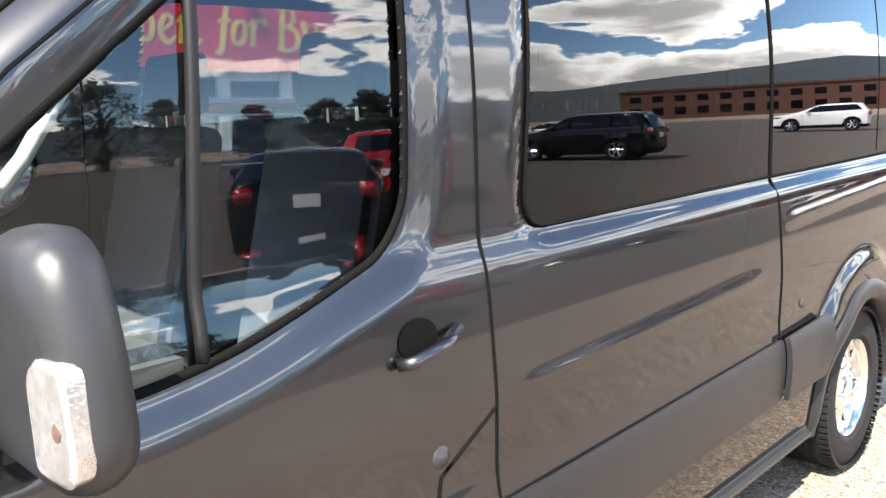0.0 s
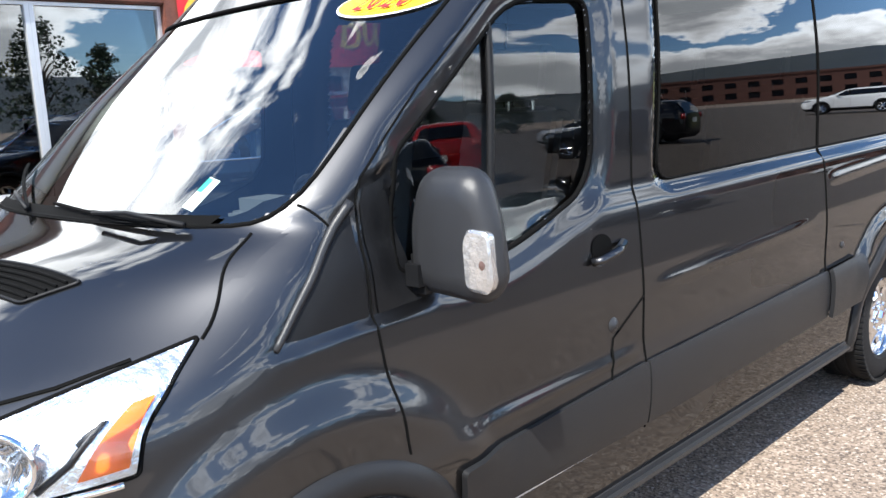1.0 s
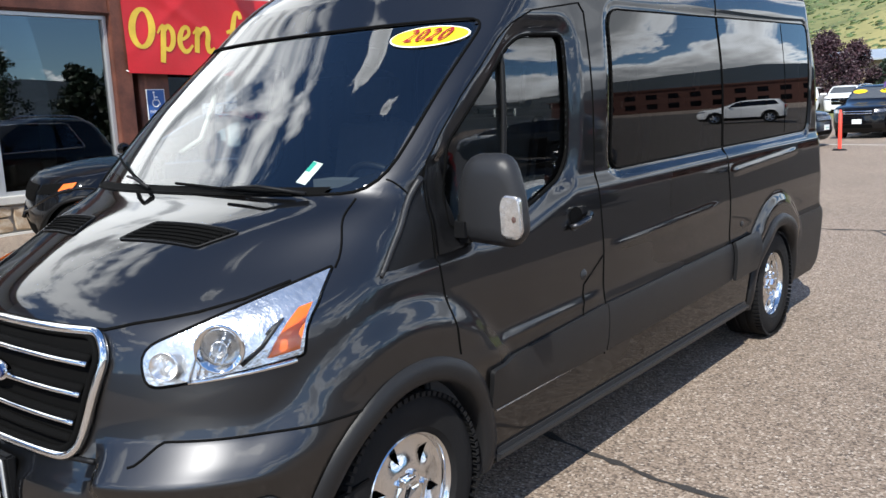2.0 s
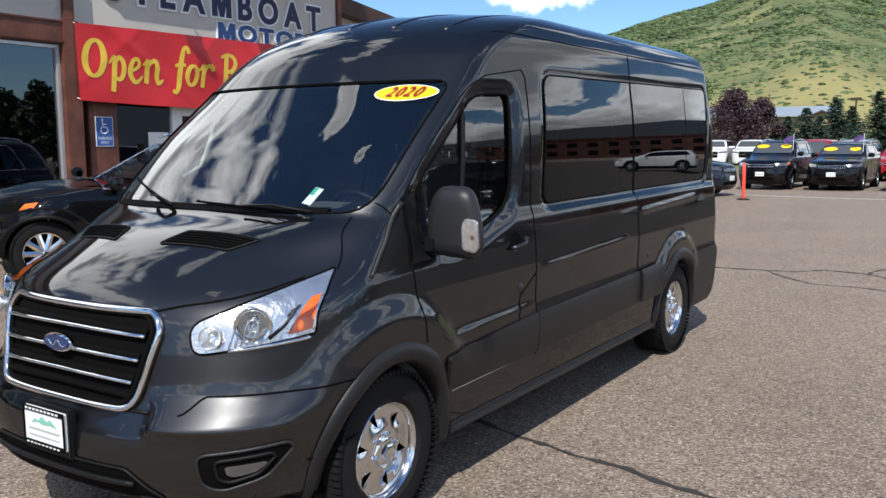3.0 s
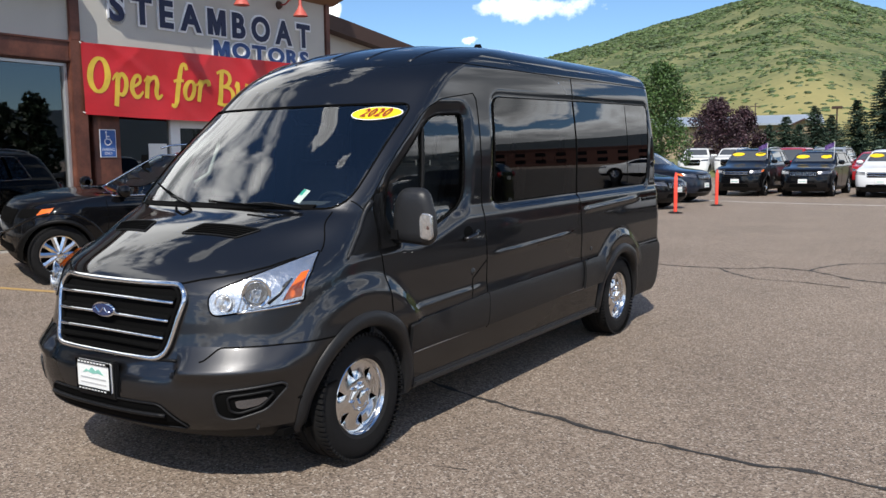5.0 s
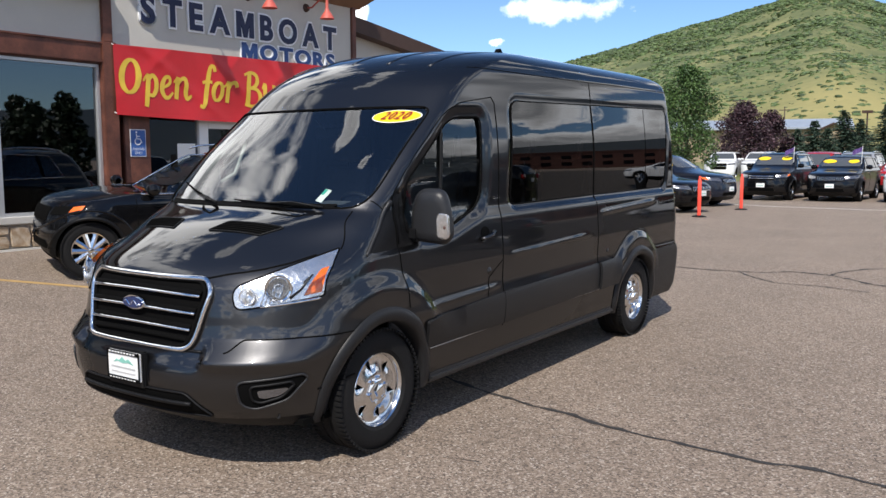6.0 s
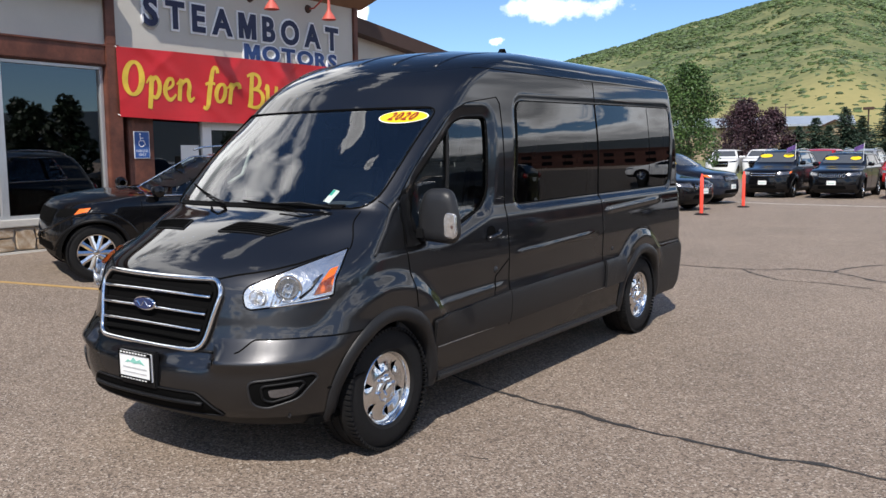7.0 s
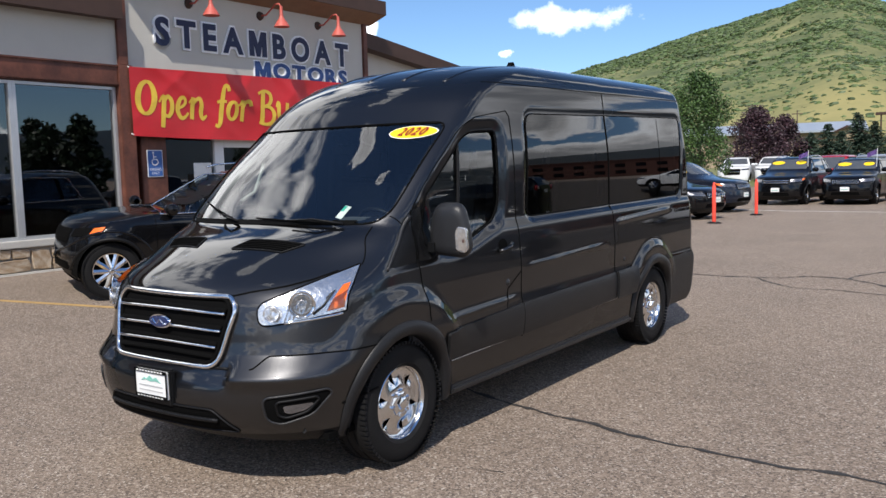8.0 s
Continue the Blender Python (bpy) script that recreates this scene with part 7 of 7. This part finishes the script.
# ---- grass verge behind the lot ----
GRASS = mat("dry_grass", (0.10, 0.13, 0.04), 0.95, 0.0, 0.3, 0.15, 2.0, 0.0, tint=(0.20, 0.18, 0.07))
b = bmesh.new()
row = None
for i in range(41):
    az_ = -60 + 66 * i / 40
    p = [b.verts.new((*polar(az_, d), z)) for d, z in ((58, 0.02), (62, 0.35), (75, 0.6), (240, 2.0))]
    if row:
        for k in range(3):
            b.faces.new((row[k], p[k], p[k + 1], row[k + 1]))
    row = p
bmesh.ops.recalc_face_normals(b, faces=b.faces)
tagged(mesh_ob("verge", b, GRASS, smooth=True), "rough grass verge behind the parked rows", "grass", kind="structure")

# ---- far sheds ----
shed = thing("shed", None, "long tan metal-roofed shed below the hill", "building")
M = Matrix.Translation((*polar(-14.5, 105), 0)) @ Matrix.Rotation(radians(12), 4, "Z")
bmw = box((-12, 0, 0), (9, 14, 4.6))
bmesh.ops.transform(bmw, verts=bmw.verts, matrix=M)
part("wall", bmw, TAN_WALL, shed)
rf = prism([(-0.8, 4.55), (7, 5.75), (14.8, 4.55), (14.8, 4.75), (7, 5.95), (-0.8, 4.75)], -12.6, 9.6, "x")
bmesh.ops.transform(rf, verts=rf.verts, matrix=M)
part("roof", rf, ROOF_METAL, shed, "pale blue-grey metal roof")
for k in range(9):
    rb = box((-11.5 + 2.4 * k, -0.85, 4.74), (-11.42 + 2.4 * k, -0.75, 4.85))
    bmesh.ops.transform(rb, verts=rb.verts, matrix=M)
    part("roof_seam", rb, ROOF_METAL, shed)
house = thing("shed", None, "small tan gabled shed below the hill", "building")
M = Matrix.Translation((*polar(-10.4, 92), 0)) @ Matrix.Rotation(radians(8), 4, "Z")
g = prism([(-3, 0), (3, 0), (3, 3.2), (0, 4.6), (-3, 3.2)], 0, 8, "y")
bmesh.ops.transform(g, verts=g.verts, matrix=M)
part("wall", g, TAN_WALL, house)
for s in (1, -1):
    g = prism([(s * 0.0, 4.62), (s * 3.5, 3.0), (s * 3.5, 3.15), (0, 4.8)], -0.4, 8.4, "y")
    bmesh.ops.transform(g, verts=g.verts, matrix=M)
    part("roof", g, FASCIA, house)
pole = thing("light_pole", pose(*polar(-8.6, 88), 0.5), "dark lot lamp on a tall pole", "lamp")
part("pole", tube([(0, 0, 0), (0, 0, 5.0)], 0.07, n=8), FASCIA, pole)
part("lamp_head", box((-0.45, -0.2, 4.95), (0.45, 0.2, 5.2), 0.03), FASCIA, pole)
up_ = thing("utility_pole", pose(*polar(-13.2, 190), 2), "wooden utility pole on the slope", "pole")
part("pole", tube([(0, 0, 0), (0, 0, 9.5)], 0.16, n=8, taper=0.11), BARK, up_)
part("crossarm", box((-1.1, -0.07, 8.7), (1.1, 0.07, 8.9)), BARK, up_)
bk = thing("brick_building", None, "long two-storey red brick building across the road", "building")
M = Matrix.Translation((62, 150, 0)) @ Matrix.Rotation(radians(-28), 4, "Z")
g = box((-26, 0, 0), (26, 18, 8.5))
bmesh.ops.transform(g, verts=g.verts, matrix=M)
part("wall", g, BRICK_RED, bk)
g = box((-26.4, -0.4, 8.5), (26.4, 18.4, 9.2))
bmesh.ops.transform(g, verts=g.verts, matrix=M)
part("parapet", g, BRICK_RED, bk)
for k in range(13):
    for z in (1.2, 5.0):
        g = box((-24.5 + 3.9 * k, -0.06, z), (-22.6 + 3.9 * k, 0.05, z + 2.0))
        bmesh.ops.transform(g, verts=g.verts, matrix=M)
        part("window", g, DARK_GLASS, bk)

# ---- hills ----
SKYLINE = [(-180, 1.5), (-120, 1.5), (-80, 1.6), (-60, 2.2), (-45, 3.2), (-35, 4.2), (-28.1, 5.3), (-25.2, 6.1), (-22.7, 6.7), (-20.3, 7.35), (-17.5, 7.95), (-15.9, 8.35), (-13.9, 8.8), (-12.4, 9.2), (-10.8, 9.3), (-8.7, 8.5), (-5.6, 7.4), (0, 5.6), (6, 3.6), (12, 1.6), (20, 1.0), (60, 1.0), (120, 1.2), (180, 1.5)]
sky_el = pchip(SKYLINE)


def hill_z(az, d):
    """Ground height at a bearing and distance: a knoll of dry grass in front, the brushy hill behind."""
    el = sky_el(((az + 180) % 360) - 180)
    top = 760 * math.tan(radians(el)) + 1.7
    s = smooth(150, 780, d) ** 1.15
    z = top * (0.16 * smooth(130, 330, d) + 0.84 * s)
    knoll = 3.0 * math.exp(-((az + 9.0) / 3.8) ** 2 - ((d - 250) / 70) ** 2)
    n = noise.noise(Vector((az * 0.16, d * 0.012, 0.0))) + 0.5 * noise.noise(Vector((az * 0.5, d * 0.04, 3.0)))
    return z + knoll + n * 3.5 * smooth(160, 420, d) * (1 - 0.92 * smooth(560, 780, d))


HILL = mat("hill_grass", (0.095, 0.118, 0.038), 0.95, 0.0, 0.55, 0.03, 0.5, 0.0, tint=(0.165, 0.162, 0.062))
ht = HILL.node_tree
hco = ht.nodes.new("ShaderNodeTexCoord")
off_ = ht.nodes.new("ShaderNodeVectorMath")
off_.operation = "DISTANCE"
ht.links.new(hco.outputs["Object"], off_.inputs[0])
off_.inputs[1].default_value = (*polar(-7.5, 215), 8.0)
wob = add_node(ht, "ShaderNodeTexNoise", Scale=0.045, Detail=7.0, Roughness=0.72)
ht.links.new(hco.outputs["Object"], wob.inputs["Vector"])
dry = math_node(ht, "ADD", math_node(ht, "SUBTRACT", 1.15, math_node(ht, "DIVIDE", off_.outputs["Value"], 72.0)), math_node(ht, "MULTIPLY", math_node(ht, "SUBTRACT", wob.outputs[0], 0.5), 1.6))
hmix = ht.nodes.new("ShaderNodeMix")
hmix.data_type = "RGBA"
hp = ht.nodes["Principled BSDF"]
ht.links.new(ramp(ht, dry, [(0.0, 0.0), (0.25, 0.0), (1.0, 0.85)]), hmix.inputs[0])
ht.links.new(hp.inputs["Base Color"].links[0].from_socket, hmix.inputs[6])
hmix.inputs[7].default_value = (0.29, 0.25, 0.095, 1)
ht.links.new(hmix.outputs[2], hp.inputs["Base Color"])
b = bmesh.new()
azs = list(np.arange(-110, -40, 5.0)) + list(np.arange(-40, 13, 0.75))
ds = [110, 135, 150, 170, 190, 210, 230, 250, 270, 290, 315, 345, 380, 420, 465, 515, 570, 630, 690, 740, 780, 830, 1000, 1400]
prev = None
for az_ in azs:
    rowv = [b.verts.new((*polar(az_, d), (hill_z(az_, d) if d <= 780 else hill_z(az_, 780) * (1 - (d - 780) / 700)) - (1.0 if d < 140 else 0))) for d in ds]
    if prev:
        for k in range(len(ds) - 1):
            b.faces.new((prev[k], rowv[k], rowv[k + 1], prev[k + 1]))
    prev = rowv
bmesh.ops.recalc_face_normals(b, faces=b.faces)
tagged(mesh_ob("hillside", b, HILL, smooth=True), "sunlit grassy hillside with patches of dry yellow grass", "hill", kind="structure")

# Stretch past 75 degrees is unseen, added to darken the fender's reflections.
RIDGE = pchip([(4, 3.0), (9, 4.4), (14, 5.6), (18, 6.3), (21, 6.0), (25, 5.4), (30, 4.8), (36, 4.0), (44, 4.4), (55, 3.6), (75, 3.6), (100, 6.0), (130, 9.5), (160, 10.0), (190, 8.0), (215, 4.0), (232, 2.0)])
b = bmesh.new()
prev = None
for az_ in np.arange(4, 232, 2.0):
    x0, y0 = 0.95, 2.0
    crest = 1250 * math.tan(radians(RIDGE(az_))) + 8 * noise.noise(Vector((az_ * 0.3, 0, 0)))
    rowv = [b.verts.new((x0 + d * math.sin(radians(az_)), y0 + d * math.cos(radians(az_)), z)) for d, z in ((420, -2), (700, crest * 0.22), (1000, crest * 0.5), (1300, crest * 0.85), (1500, crest), (1700, crest * 0.8), (2300, 0))]
    if prev:
        for k in range(6):
            b.faces.new((prev[k], rowv[k], rowv[k + 1], prev[k + 1]))
    prev = rowv
bmesh.ops.recalc_face_normals(b, faces=b.faces)
tagged(mesh_ob("far_ridge", b, FOREST, smooth=True), "dark forested ridge beyond the valley", "ridge", kind="structure")

rnd = random.Random(11)
verts, faces = [], []
count = 0
while count < 56000:
    az_ = -40 + 44 * rnd.random()
    d = 175 + 600 * rnd.random() ** 0.8
    x, y = polar(az_, d)
    clump = noise.noise(Vector((x * 0.012, y * 0.012, 5.0))) + 0.6 * noise.noise(Vector((x * 0.045, y * 0.045, 9.0)))
    if clump < (-0.62 if d < 340 else -0.66) + 0.60 * rnd.random() or (abs(az_ + 9.5) < 4 and d < 285 and rnd.random() < 0.35):
        continue
    z = hill_z(az_, min(d, 780))
    r = (0.5 + 1.15 * rnd.random() ** 2.5) * (0.6 + d / 1100)
    r *= 0.85 if d < 340 else 1.0
    k = len(verts)
    m_ = 5
    ph = rnd.random() * 6
    for ring, (rr, hh) in enumerate(((1.0, 0.0), (1.12, 0.45), (0.75, 0.85))):
        for j in range(m_):
            a = ph + 2 * math.pi * j / m_ + ring * 0.4
            q = r * rr * (0.7 + 0.6 * rnd.random())
            verts.append((x + q * math.cos(a), y + q * math.sin(a), z - 0.6 + r * 0.95 * hh * (0.8 + 0.4 * rnd.random())))
    verts.append((x, y, z - 0.6 + r * 1.0))
    for ring in range(2):
        for j in range(m_):
            a0, a1 = k + ring * m_ + j, k + ring * m_ + (j + 1) % m_
            faces += [(a0, a1, a1 + m_), (a0, a1 + m_, a0 + m_)]
    for j in range(m_):
        faces.append((k + 2 * m_ + j, k + 2 * m_ + (j + 1) % m_, k + 3 * m_))
    count += 1
from_lists("hill_brush", verts, faces, SHRUB, None, "green oak brush and scrub covering the hillside", "stuff")

# ---- stones of the low wall ----
def stone_mesh(seed):
    rnd = random.Random(seed)
    poly = []
    for a, b_ in ((-1, -1), (0, -1), (1, -1), (1, 0), (1, 1), (0, 1), (-1, 1), (-1, 0)):
        edge = 0.5 if a * b_ == 0 else rnd.uniform(0.42, 0.49)
        poly.append((a * edge + rnd.uniform(-0.03, 0.03), b_ * edge + rnd.uniform(-0.05, 0.05)))
    b = bmesh.new()
    lo_ = [b.verts.new((0.0, p[0], p[1])) for p in poly]
    mid_ = [b.verts.new((0.035, p[0] * 0.985, p[1] * 0.98)) for p in poly]
    hi_ = [b.verts.new((0.055 + rnd.uniform(-0.008, 0.008), p[0] * 0.93, p[1] * 0.88)) for p in poly]
    for p, q in ((lo_, mid_), (mid_, hi_)):
        for i in range(8):
            b.faces.new((p[i], p[(i + 1) % 8], q[(i + 1) % 8], q[i]))
    b.faces.new(hi_)
    bmesh.ops.recalc_face_normals(b, faces=b.faces)
    me = bpy.data.meshes.new("stone")
    b.to_mesh(me)
    b.free()
    me.materials.append(STONE)
    return me


stone_kinds = [stone_mesh(60 + i) for i in range(8)]
rnd = random.Random(77)
STONE_HIGH = 0.375
y = -3.0
while y < 4.5:
    tall = rnd.random() < 0.22
    w_ = rnd.uniform(0.30, 0.42) if tall else rnd.uniform(0.55, 0.85)
    w_ = min(w_, 4.95 - y)
    cut = rnd.uniform(0.42, 0.58)
    cells = [(0.0, w_, 0.0, 1.0)] if tall else [(0.0, w_, 0.0, cut) if rnd.random() < 0.45 else None, (0.0, w_, cut, 1.0) if rnd.random() < 0.45 else None]
    for k, c in enumerate(list(cells)):
        if c is None:
            s_ = rnd.uniform(0.36, 0.64)
            lo_, hi_ = (0.0, cut) if k == 0 else (cut, 1.0)
            cells += [(0.0, w_ * s_, lo_, hi_), (w_ * s_, w_, lo_, hi_)]
    for c in cells:
        if c is None:
            continue
        o = new("stone", stone_kinds[rnd.randrange(8)])
        o.parent = base
        high = (c[3] - c[2]) * STONE_HIGH
        o.matrix_basis = Matrix.Translation((FX + 0.03, y + (c[0] + c[1]) / 2, 0.275 + STONE_HIGH * (c[2] + c[3]) / 2)) @ Matrix.Rotation(rnd.choice((0, math.pi)) + rnd.uniform(-0.02, 0.02), 4, "X") @ Matrix.Diagonal((1, c[1] - c[0] - 0.014, high - 0.014, 1))
    y += w_
